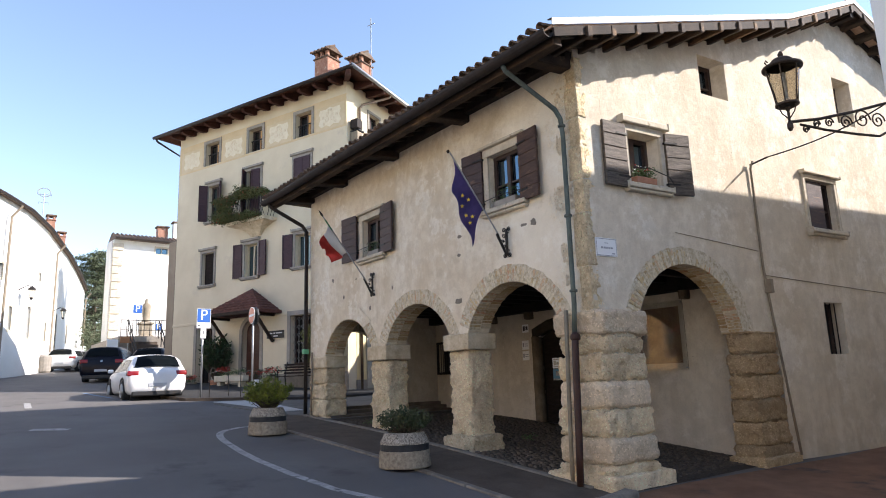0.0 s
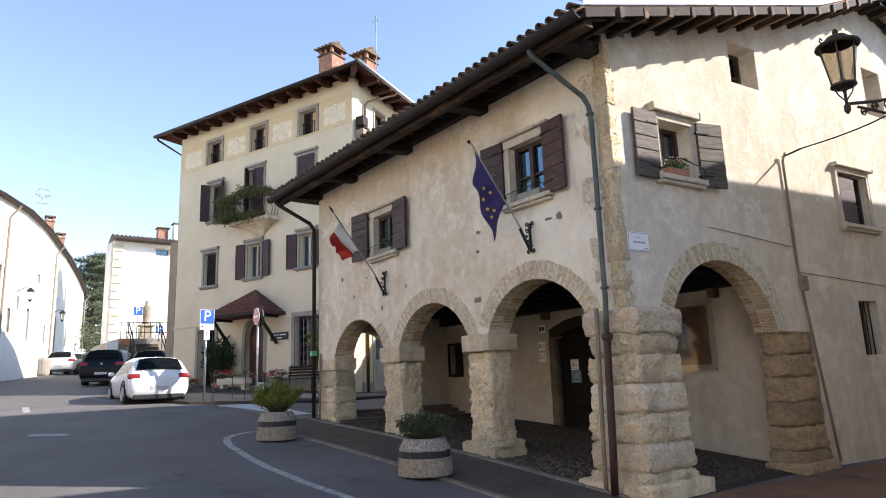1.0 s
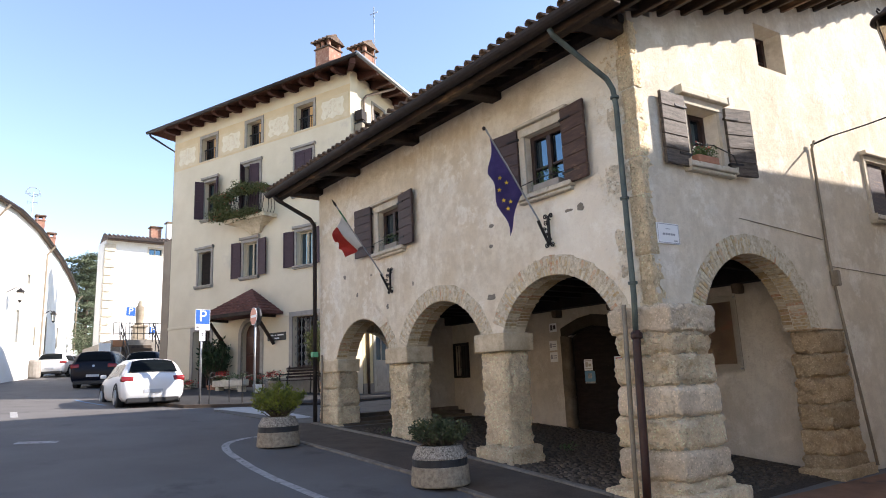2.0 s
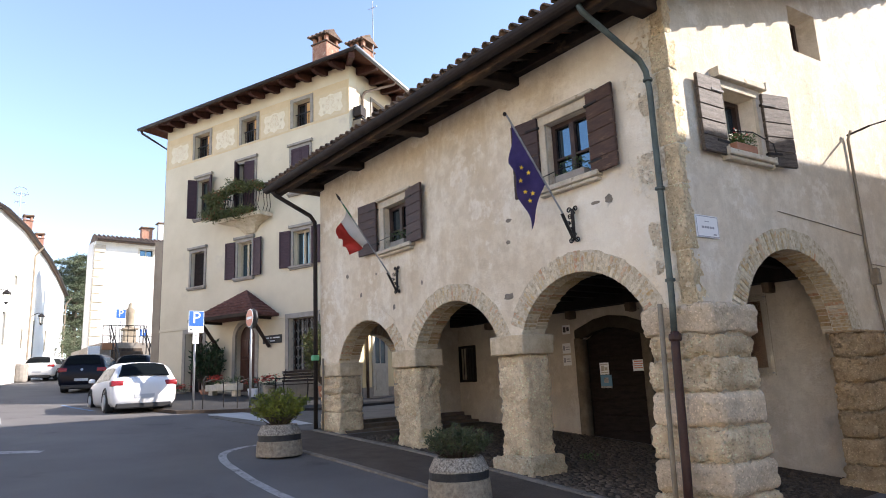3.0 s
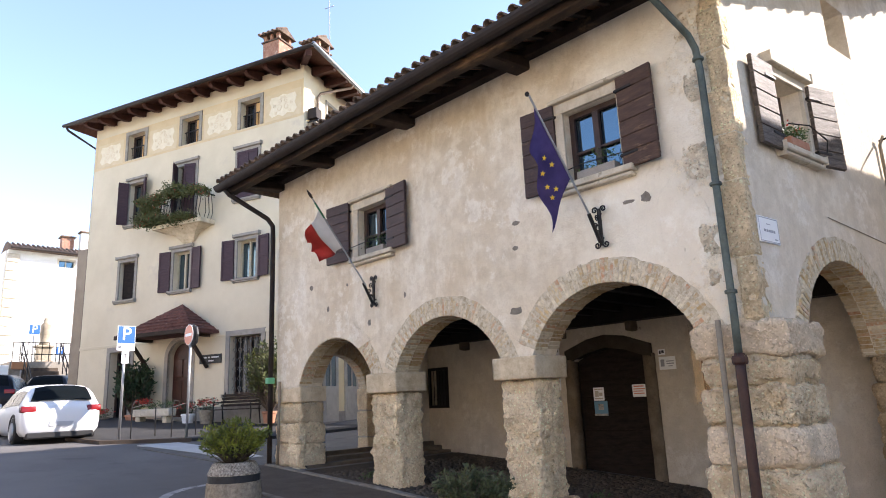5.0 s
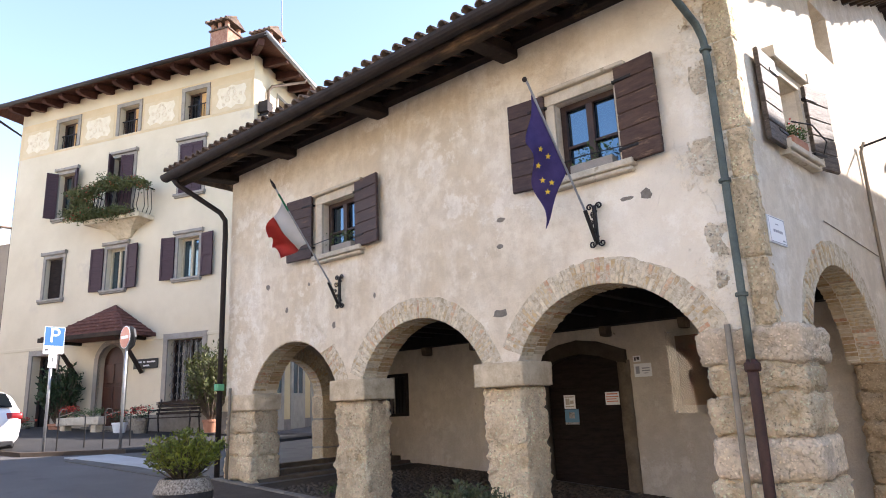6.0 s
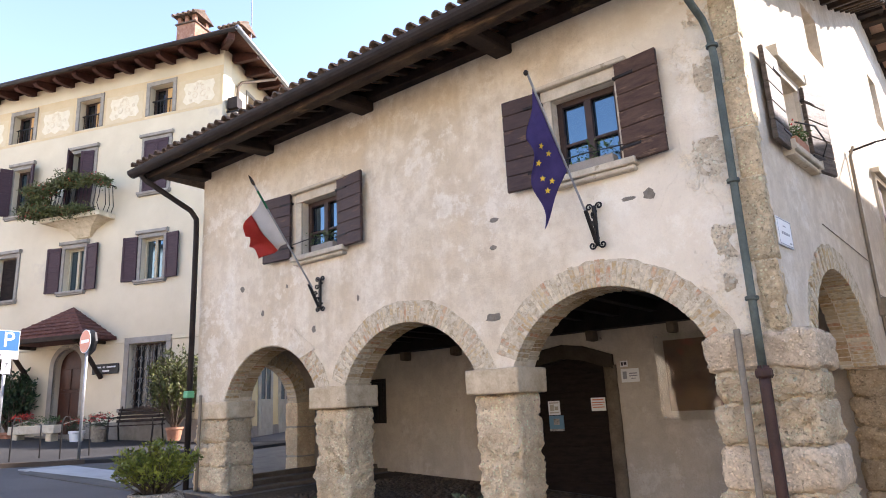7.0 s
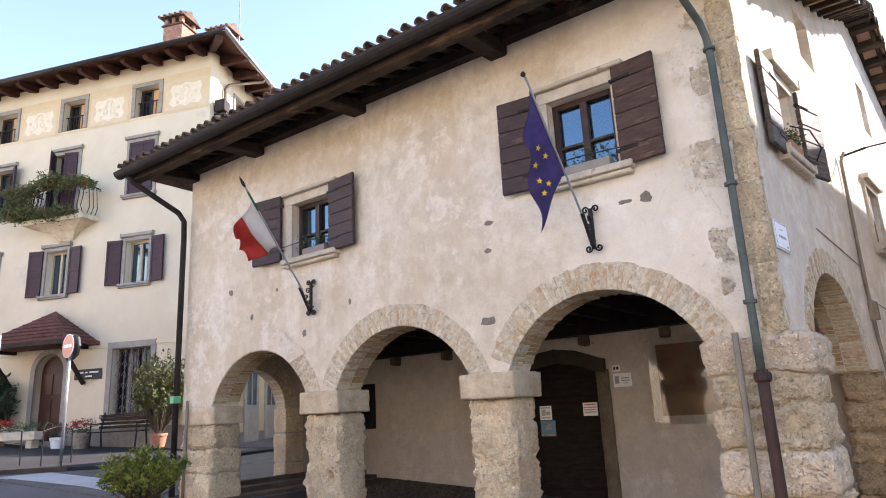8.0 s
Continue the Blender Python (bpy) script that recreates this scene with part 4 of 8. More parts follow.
Y0, Y1 = 5.73, 15.45          # verge over the lane, verge over the passage
roof = deck(6.12, 21.4, Y0, Y1, 0.0, 0.035, "roof", M["tavelle"], "low pitched roof of clay tiles on dark rafters")
bm = bmesh.new()
tops = [(6.12, hip_y(6.12), roof_z(6.12)), (14.4, hip_y(14.4), roof_z(14.4)), (21.4, hip_y(21.4), roof_z(21.4)), (21.4, Y1, 5.64), (6.13, Y1, 5.64)]
lo_, up_ = ([bm.verts.new((x, y, z + e)) for x, y, z in tops] for e in (0.0, 0.035))
for q in (lo_, up_):
    bm.faces.new((q[0], q[1], q[4])), bm.faces.new((q[1], q[2], q[3], q[4]))
part("hip_slope", bm, M["tile"], roof)


def tile_mesh(length=0.42, r=0.062):
    b = bmesh.new()
    rows = []
    for x, rad, lift in ((0.0, r, 0.03), (length, r * 0.8, 0.0)):
        rows.append([b.verts.new((x, rad * math.cos(math.pi * k / 6), lift + rad * math.sin(math.pi * k / 6))) for k in range(7)])
        rows.append([b.verts.new((x, (rad - 0.014) * math.cos(math.pi * k / 6), lift + (rad - 0.014) * math.sin(math.pi * k / 6))) for k in range(7)])
    o0, i0, o1, i1 = rows
    for k in range(6):
        b.faces.new((o0[k], o1[k], o1[k + 1], o0[k + 1]))
        b.faces.new((i0[k], i0[k + 1], i1[k + 1], i1[k]))
        b.faces.new((o0[k], o0[k + 1], i0[k + 1], i0[k]))
    return b


tm = link_mesh("tile", tile_mesh(), M["tile"], smooth=True)
rows_y = [Y0 + 0.12 + i * 0.182 for i in range(int((Y1 - Y0 - 0.2) / 0.182) + 1)]
for y in rows_y:
    for x in (6.03, 6.36):
        s = math.atan2(roof_z(x + 0.4) - roof_z(x), 0.4)
        piece("tile", tm, Matrix.Translation((x + rng.uniform(-0.02, 0.015), y + rng.uniform(-0.012, 0.012), roof_z(max(x, 6.1)) + 0.006 + rng.uniform(-0.006, 0.01))) @ Matrix.Rotation(-s, 4, "Y")
              @ Matrix.Rotation(rng.uniform(-0.03, 0.03), 4, "Z"), roof)
# the field of tiles above, joined
verts, faces = [], []
src = tile_mesh()
sv = [v.co.copy() for v in src.verts]
src.verts.index_update()
sf = [[v.index for v in f.verts] for f in src.faces]
src.free()
for y in [rows_y[0] - 0.182 * k for k in range(5, 0, -1)] + rows_y:
    x = 6.69
    while x < 21.0:
        if y < Y0 + skew(x) + 0.1 or y > hip_y(x + 0.3) - 0.05:
            x += 0.34
            continue
        up = x < 14.2
        s = math.atan2(roof_z(x + 0.3) - roof_z(x), 0.3)
        rot = Matrix.Rotation(-s, 4, "Y") if up else Matrix.Rotation(-s, 4, "Y") @ Matrix.Rotation(math.pi, 4, "Z")
        m = Matrix.Translation((x + (0 if up else 0.36), y + rng.uniform(-0.012, 0.012), roof_z(x + (0 if up else 0.36)) + 0.012 + rng.uniform(-0.006, 0.01))) @ rot
        k = len(verts)
        verts += [m @ v for v in sv]
        faces += [[k + i for i in f] for f in sf]
        x += 0.34
me = bpy.data.meshes.new("tile_field")
me.from_pydata(verts, [], faces)
me.materials.append(M["tile"])
tagged(own(new("tile_field", me), roof), kind="stuff")
part("ridge", bm_tube([(14.4, Y0 + skew(14.4), 8.47), (14.4, hip_y(14.4), 8.47)], 0.11, 10), M["tile"], roof)
# verge flashing, eave rafters, purlin, brackets
bm = bmesh.new()
for p, q in (((6.1, roof_z(6.1)), ROOF[1]), (ROOF[1], ROOF[2]), (ROOF[2], ROOF[3])):
    vs = [bm.verts.new((x, y + skew(x), z + dz)) for x, z in (p, q) for y, dz in ((Y0 - 0.03, 0.03), (Y0 - 0.03, 0.125), (Y0 + 0.05, 0.135), (Y0 + 0.05, 0.12), (Y0 - 0.02, 0.11), (Y0 - 0.02, 0.03))]
    for k in range(6):
        bm.faces.new((vs[k], vs[(k + 1) % 6], vs[6 + (k + 1) % 6], vs[6 + k]))
part("verge_flashing", bm, M["flashing"], roof, "pale sheet flashing along the verge")
for i in range(31):
    y = 5.85 + i * 0.31
    bm = bmesh.new()
    box(bm, 0, 1.5, -0.04, 0.04, -0.10, -0.004, bevel=0.006)
    s = math.atan2(roof_z(7.5) - roof_z(6.15), 1.35)
    for v in bm.verts:
        v.co = Matrix.Translation((6.16, y, roof_z(6.16))) @ Matrix.Rotation(-s, 4, "Y") @ v.co
    part("rafter", bm, M["timber"], roof)
part("purlin", bm_box(6.20, 6.36, Y0 + 0.06, Y1 - 0.08, 5.47, 5.605, bevel=0.012), M["oldwood"], roof, "weathered eave purlin")
part("wall_plate", bm_box(6.97, 7.16, 6.29, 14.98, 5.70, 5.84, bevel=0.01), M["timber"], roof)
for y in (6.3, 8.66, 10.9, 13.05, 14.75):
    bm = bm_box(6.34, 7.3, y, y + 0.24, 5.60, 5.81, bevel=0.018)
    for v in bm.verts:
        if v.co.x < 6.5:
            v.co.z -= 0.09 if v.co.z < 5.70 else 0.18
    part("bracket_beam", bm, M["timber"], old, "heavy dark cantilever beam")
for i in range(29):
    x = 6.70 + i * 0.50
    lean = 0.5 * (roof_z(x + 0.1) - roof_z(x)) / 0.1
    bm = bm_box(x, x + 0.11, Y0 - 0.06 + skew(x) + rng.uniform(0, 0.03), side(x, 0, 0)[1] + 0.3, -0.17, -0.004, bevel=0.012)
    for v in bm.verts:
        v.co.z += roof_z(v.co.x)
    part("outlooker", bm, M["oldwood"], roof)
for off in (0.07, 0.36):
    for x0, x1 in ((14.45, 17.8), (17.82, 21.2)):
        bm = bmesh.new()
        for v in box(bm, x0, x1, Y0 + off, Y0 + off + 0.07, -0.10, -0.005, bevel=0.008):
            v.co.y += skew(v.co.x)
            v.co.z += float(np.interp(v.co.x, (14.4, 21.5), (8.42, 6.05)))
        part("verge_rafter", bm, M["timber"], roof)
deck(6.14, 21.3, Y0 - 0.02, Y0 + 0.012, -0.13, -0.002, "barge_board", M["timber"], "")
part("ridge_beam", bm_box(14.32, 14.48, Y0 + 0.04 + skew(14.4), 6.8, 8.16, 8.36, bevel=0.01), M["timber"], roof)
# gutter and downpipes
bm = bmesh.new()
prof = [(6.07 + 0.10 * math.cos(math.pi + k * math.pi / 8), 5.61 + 0.10 * math.sin(math.pi + k * math.pi / 8)) for k in range(9)]
prof += [(6.07 + 0.088 * math.cos(-k * math.pi / 8), 5.615 + 0.088 * math.sin(-k * math.pi / 8)) for k in range(9)]
a = [bm.verts.new((x, Y0 + 0.02, z)) for x, z in prof]
b = [bm.verts.new((x, Y1 - 0.02, z)) for x, z in prof]
for i in range(18):
    bm.faces.new((a[i], a[(i + 1) % 18], b[(i + 1) % 18], b[i]))
for q in (a, b):
    for i in range(8):
        bm.faces.new((q[i], q[i + 1], q[16 - i], q[17 - i]))
part("gutter", bm, M["darkpipe"], old, "dark half-round gutter", smooth=False)
part("downpipe", bm_tube([(6.1, 6.68, 5.52), (6.15, 6.67, 5.44), (6.90, 6.50, 4.98), (6.98, 6.48, 4.85), (7.0, 6.47, 4.6), (6.98, 6.47, 2.2), (6.93, 6.46, 1.72)], 0.035, 10), M["copper"], old, "verdigris copper downpipe", smooth=True)
part("downpipe_foot", bm_tube([(6.95, 6.46, 1.80), (6.93, 6.46, 1.62), (6.86, 6.45, 0.3), (6.83, 6.45, gc + 0.02)], 0.047, 10), M["redpipe"], old, "red-brown cast iron pipe foot", smooth=True)
part("collar", bm_lathe([(0.06, 0), (0.07, 0.02), (0.07, 0.06), (0.06, 0.08)], (6.945, 6.46, 1.7), 12), M["redpipe"], old)
for z in (4.72, 3.4, 2.35):
    part("pipe_clip", bm_lathe([(0.05, 0), (0.056, 0.005), (0.056, 0.03), (0.05, 0.035)], (6.99, 6.473, z), 12), M["copper"], old)
part("conduit", bm_tube([(6.98, 6.63, 2.12), (6.9, 6.63, 0.3), (6.88, 6.62, gc + 0.02)], 0.028, 8), M["greypipe"], old, "grey conduit", smooth=True)
part("downpipe", bm_tube([(6.1, 15.2, 5.52), (6.18, 15.18, 5.43), (6.88, 14.98, 5.02), (6.97, 14.95, 4.88), (6.98, 14.95, 4.6), (6.97, 14.94, ground_z(15) + 0.02)], 0.045, 10), M["darkpipe"], old, "dark brown downpipe", smooth=True)
part("conduit", bm_tube([(7.02, 14.7, 1.95), (7.0, 14.7, ground_z(14.7))], 0.025, 8), M["greypipe"], old, smooth=True)
part("green_tag", bm_box(6.9, 7.03, 14.89, 15.01, 1.92, 2.03, bevel=0.01), plain("green tape", (0.12, 0.42, 0.22), 0.6), old)


# ---- windows and shutters of the old house ----
def shutter(parent, hinge, width, z0, z1, way, mat, planks=6, label=""):
    """A boarded shutter from its hinge along way (a level direction), horizontal boards with shadow gaps."""
    w = Vector(way).normalized()
    nrm = Vector((-w.y, w.x, 0))
    m = Matrix(((w.x, nrm.x, 0, hinge[0]), (w.y, nrm.y, 0, hinge[1]), (0, 0, 1, 0), (0, 0, 0, 1)))
    s = part("shutter", bm_box(0, width, -0.012, 0.012, z0, z1, m=m), mat, parent, label)
    h = (z1 - z0) / planks
    for i in range(planks):
        part("board", bm_box(-0.004, width + 0.004, -0.024, 0.024, z0 + i * h + 0.006, z0 + (i + 1) * h - 0.006, m=m, bevel=0.004), mat, s)
    for z in (z0 + 0.16, z1 - 0.16):
        part("hinge", bm_box(-0.03, 0.2, -0.032, 0.032, z - 0.014, z + 0.014, m=m), M["iron"], s)
    return s


def framed_window(parent, place, w, deep=0.22, mullion=True, bars=1, sash="sash", surround=0.12, sill=True, label="", mat="trim", proud=0.035, hood=0.0, glass="glass"):
    """Stone surround, sill, sash and panes in a wall opening w = (u0, u1, v0, v1)."""
    u0, u1, v0, v1 = w

    def cell(a0, a1, b0, b1, d0, d1, bevel=0.0):
        bm = bm_box(a0, a1, b0, b1, 0, 1, bevel=0.0)
        for v in bm.verts:
            v.co = Vector(place(v.co.x, v.co.y, d0 + (d1 - d0) * v.co.z))
        if bevel:
            bmesh.ops.bevel(bm, geom=bm.edges[:], offset=bevel, segments=1, affect="EDGES")
        return bm

    win = part("window", cell(u0 - 0.005, u1 + 0.005, v0 - 0.005, v1 + 0.005, deep + 0.035, deep + 0.045), M[glass], parent, label)
    s = surround
    if s:
        part("jamb", cell(u0 - s, u0 - 0.001, v0, v1, -proud, 0.1, 0.006), M[mat], win)
        part("jamb", cell(u1 + 0.001, u1 + s, v0, v1, -proud, 0.1, 0.006), M[mat], win)
        part("lintel", cell(u0 - s, u1 + s, v1 + 0.001, v1 + s * 1.1, -proud - 0.004, 0.1, 0.006), M[mat], win)
        if hood:
            part("hood", cell(u0 - s - 0.05, u1 + s + 0.05, v1 + s * 1.1 + 0.001, v1 + s * 1.1 + hood, -proud - 0.07, 0.05, 0.012), M[mat], win)
    if sill:
        part("sill", cell(u0 - s - 0.04, u1 + s + 0.04, v0 - 0.075, v0 - 0.001, -proud - 0.085, deep, 0.012), M[mat], win)
        part("sill_moulding", cell(u0 - s - 0.015, u1 + s + 0.015, v0 - 0.125, v0 - 0.076, -proud - 0.055, 0.05, 0.014), M[mat], win)
    f = 0.065
    for a0, a1, b0, b1 in ((u0, u0 + f, v0, v1), (u1 - f, u1, v0, v1), (u0 + f, u1 - f, v0, v0 + f), (u0 + f, u1 - f, v1 - f, v1)):
        part("sash", cell(a0, a1, b0, b1, deep - 0.02, deep + 0.03, 0.004), M[sash], win)
    c = (u0 + u1) / 2
    if mullion:
        part("sash", cell(c - 0.04, c + 0.04, v0 + f, v1 - f, deep - 0.025, deep + 0.028, 0.004), M[sash], win)
    for i in range(bars):
        z = v0 + (v1 - v0) * (i + 1) / (bars + 1) + (-0.06 if bars == 1 else 0)
        part("glazing_bar", cell(u0 + f, u1 - f, z - 0.014, z + 0.014, deep - 0.012, deep + 0.028), M[sash], win)
    return win


framed_window(old, front, W1, deep=0.12, hood=0.05, label="small brown casement in a pale stone frame")
framed_window(old, front, W2, deep=0.12, hood=0.05, label="brown casement in a pale stone frame")
shutter(old, (7.05, 11.57), 0.50, 3.76, 4.75, (-0.10, -1), M["shutter"], 6, "plum brown boarded shutter, open")
shutter(old, (7.05, 12.58), 0.55, 3.79, 4.78, (-0.10, 1), M["shutter"], 6, "plum brown boarded shutter, open")
shutter(old, (7.05, 7.44), 0.44, 3.86, 4.94, (-0.12, -1), M["shutter_worn"], 6, "worn brown boarded shutter, open")
shutter(old, (7.05, 8.33), 0.46, 3.86, 4.94, (-0.10, 1), M["shutter"], 6, "plum brown boarded shutter, open")
framed_window(old, side, W3, label="brown casement in a stone frame on the lane front", surround=0.10, hood=0.10)
shutter(old, (7.93, 6.118), 0.45, 3.87, 4.84, (-1, 0.085), M["shutter_grey"], 5, "worn dark brown boarded shutter, open")
shutter(old, (8.79, 6.035), 0.44, 3.86, 4.84, (1, -0.31), M["shutter_grey"], 5, "worn dark brown boarded shutter, half folded back")
framed_window(old, side, W4, deep=0.30, surround=0, sill=False, label="small deep-set attic window")
framed_window(old, side, W5, deep=0.12, surround=0.08, hood=0.05, label="casement behind a closed shutter")
bm = bm_box(12.54, 13.12, -0.02, 0.02, 3.69, 4.61, bevel=0.005)
for v in bm.verts:
    v.co = Vector(side(v.co.x, v.co.z, v.co.y + 0.04))
part("shutter", bm, M["shutter"], old, "grey-brown shutter, closed")
framed_window(old, side, W6, deep=0.25, surround=0, sill=False, mullion=False, bars=0, label="barred ground-floor opening")
for i in range(4):
    u = 12.7 + i * 0.14
    part("bar", bm_tube([(u, side(u, 0, 0.1)[1], 1.43), (u, side(u, 0, 0.1)[1], 2.36)], 0.011, 6), M["iron"], old)
framed_window(old, side, W7, deep=0.3, surround=0, sill=False, label="small deep-set attic window")

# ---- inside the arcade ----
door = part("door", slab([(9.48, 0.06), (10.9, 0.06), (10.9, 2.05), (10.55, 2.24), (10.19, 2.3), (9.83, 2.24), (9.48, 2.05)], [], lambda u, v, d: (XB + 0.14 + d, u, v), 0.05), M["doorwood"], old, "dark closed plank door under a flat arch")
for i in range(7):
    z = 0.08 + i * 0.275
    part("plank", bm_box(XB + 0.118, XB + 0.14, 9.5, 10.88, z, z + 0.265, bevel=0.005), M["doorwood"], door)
for y0, y1 in ((9.31, 9.515), (10.865, 11.06)):
    part("door_jamb", rough_block(XB - 0.05, XB + 0.12, y0, y1, 0.02, 2.1, 0.006, 0.02, 0.09, int(y0 * 10)), M["doorstone"], old, "worn stone door jamb", smooth=True)
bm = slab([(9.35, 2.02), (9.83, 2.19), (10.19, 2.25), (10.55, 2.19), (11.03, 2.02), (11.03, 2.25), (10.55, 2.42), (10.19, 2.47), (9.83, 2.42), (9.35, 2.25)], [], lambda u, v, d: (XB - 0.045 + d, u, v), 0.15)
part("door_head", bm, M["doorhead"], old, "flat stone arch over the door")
part("grille_frame", slab(rect(14.08, 14.69, 1.34, 2.18), [rect(14.14, 14.63, 1.40, 2.12)], lambda u, v, d: (XB - 0.02 + d, u, v), 0.04), M["iron"], old, "dark barred window in the arcade")
for i in range(5):
    y = 14.2 + i * 0.09
    part("bar", bm_tube([(XB + 0.03, y, 1.39), (XB + 0.03, y, 2.11)], 0.009, 6), M["iron"], old)
part("window_dark", bm_box(XB + 0.2, XB + 0.22, 14.1, 14.7, 1.36, 2.16), M["black"], old)

# arcade floor: bedding, cobbles, steps towards the far end
def floor_z(y):
    return ground_z(y) + 0.005


bm = bmesh.new()
pts = [5.9 + i * 0.5 for i in range(17)]
rows = [[bm.verts.new((x, y, floor_z(y) + 0.004)) for x in (6.86, XB + 0.02)] for y in pts]
for a, b in zip(rows, rows[1:]):
    bm.faces.new((a[0], a[1], b[1], b[0]))
floor = solid("floor", bm, M["soil"], "dark earthy bedding of the cobbled arcade floor", "floor", "structure")
for i, (y, z) in enumerate(((14.08, 0.58), (14.34, 0.66), (14.58, 0.74))):
    solid("step", rough_block(7.15 if i else 7.2, XB, y, 14.7 if i == 2 else y + 0.6, ground_z(13) - 0.1, z - 0.06, 0.006, 0.02, 0.3, i), M["darkstep"], "worn dark stone step inside the arcade", "step", "structure")

# portico edge stones and street edging
rng = random.Random(8)
y = 6.3
while y < 14.8:
    ln = rng.uniform(0.55, 0.95)
    b = bm_box(6.84, 6.96, y, min(y + ln, 14.9) - 0.012, -0.15, 0.022, bevel=0.012)
    for v in b.verts:
        v.co.z += ground_z(v.co.y) + 0.012
    solid("kerbstone", b, M["edging"], "pale worn stone edging along the arcade", "kerb", "structure")
    y += ln
y = 5.4
while y < 13.6:
    ln = rng.uniform(0.7, 1.1)
    b = bm_box(-0.055, 0.055, 0, ln - 0.01, -0.15, 0.012, bevel=0.01)
    for v in b.verts:
        v.co = Vector((v.co.x + float(np.interp(v.co.y + y, (5, 9, 13.6), (5.66, 5.58, 5.48))), v.co.y + y, v.co.z))
        v.co.z += ground_z(v.co.y) + 0.014
    solid("kerbstone", b, M["edging"], "pale flush stone edging beside the road", "kerb", "structure")
    y += ln
sheet([(6.2, -3.0), (12.0, -3.0), (30, -3), (30, 5.7), (12, 5.6), (8.3, 5.85), (7.05, 5.85), (5.9, 5.1)], 0.008, M["redpave"], "lane", "reddish paving of the side lane", "lane", 0.05)
b = rough_block(-0.42, 0.42, -0.11, 0.11, -0.1, 0.10, 0.008, 0.05, 0.07, 3)
for v in b.verts:
    v.co = Matrix.Translation((6.62, 5.72, ground_z(5.7))) @ Matrix.Rotation(radians(12), 4, "Z") @ v.co
solid("kerb_block", b, M["edging"], "rounded grey kerb block at the corner pier", "kerb", "structure", smooth=True)

# ---- the tall house ----
HD = Vector((-0.35, 0.937, 0)).normalized()      # along its front
HN = Vector((-0.937, -0.35, 0)).normalized()     # out of its front, towards the street
HO = Vector((11.0, 22.4, 0))


def hfront(u, v, d):
    return HO + HD * u - HN * d + Vector((0, 0, v))


def hbox(u0, u1, d0, d1, z0, z1, bevel=0.0):
    bm = bm_box(u0, u1, d0, d1, z0, z1, bevel=bevel)
    for v in bm.verts:
        v.co = hfront(v.co.x, v.co.z, v.co.y)
    return bm


hz = ground_z(25)
house = thing("tall_house", hfront(3.8, hz, 0), "tall cream rendered town house with painted frieze and hipped roof", "house")
U0, U1, HTOP = -1.3, 8.8, 12.55
WIN = {"attic": [(0.50, 1.36, 10.80, 11.78), (3.29, 4.12, 10.80, 11.80), (6.02, 6.92, 10.80, 11.80)],
       "second": [(0.55, 1.42, 8.30, 9.95), (3.36, 4.22, 7.78, 9.98), (5.92, 6.66, 8.22, 9.80)],
       "first": [(0.55, 1.34, 5.60, 6.86), (3.46, 4.22, 5.52, 6.86), (6.14, 6.92, 5.46, 6.84)],
       "ground": [(0.27, 1.55, 1.95, 3.76), (6.08, 7.12, 0.9, 3.62)]}
door_hole = [(3.22, 0.9), (4.26, 0.9), (4.26, 3.25)] + arc(3.74, 3.25, 0.52, 0, 180, 14)[1:-1] + [(3.22, 3.25)]
holes = [rect(*w) for k in WIN for w in WIN[k]] + [door_hole]
part("wall_front", slab(rect(U0, U1, -0.3, HTOP), holes, hfront, 0.4), M["stucco"], house, "cream render")
SK = 0.149                     # the passage side of the house runs off square
hside = lambda u, v, d: HO + HD * (U0 + d + SK * u) - HN * u + Vector((0, 0, v))
SW = [(1.6, 2.4, 10.80, 11.78), (3.9, 4.7, 10.80, 11.78), (1.6, 2.4, 8.3, 9.9)]
part("wall_right", slab(rect(0.402, 9.5, -0.3, HTOP), [rect(*w) for w in SW], hside, 0.4), M["stucco"], house, "cream render, sunlit at the top")
part("wall_left", hbox(U1 - 0.4, U1, 0.402, 9.5, -0.3, HTOP), M["stucco"], house)
part("wall_rear", hbox(U0 + 1.45, U1, 9.5, 9.9, -0.3, HTOP), M["stucco"], house)
for w in SW:
    framed_window(house, hside, w, deep=0.2, surround=0.1, mat="greystone", sash="sash", label="grey framed window")
for w in WIN["attic"]:
    win = framed_window(house, hfront, w, deep=0.24, surround=0.13, mat="greystone", sill=False, bars=0, sash="sash", glass="glass_dark", label="square attic window with grey stone frame")
    for i in range(7):
        u = w[0] + 0.08 + i * (w[1] - w[0] - 0.16) / 6
        part("rail_bar", hbox(u - 0.008, u + 0.008, 0.10, 0.116, w[2], w[2] + 0.5), M["iron"], win)
    part("rail", hbox(w[0], w[1], 0.095, 0.12, w[2] + 0.5, w[2] + 0.53), M["iron"], win)
    part("inner_shutter", hbox(w[0] + 0.06, (w[0] + w[1]) / 2 - 0.05, 0.205, 0.215, w[2] + 0.06, w[3] - 0.06), M["ochre_wall"], win, "ochre inner shutter")


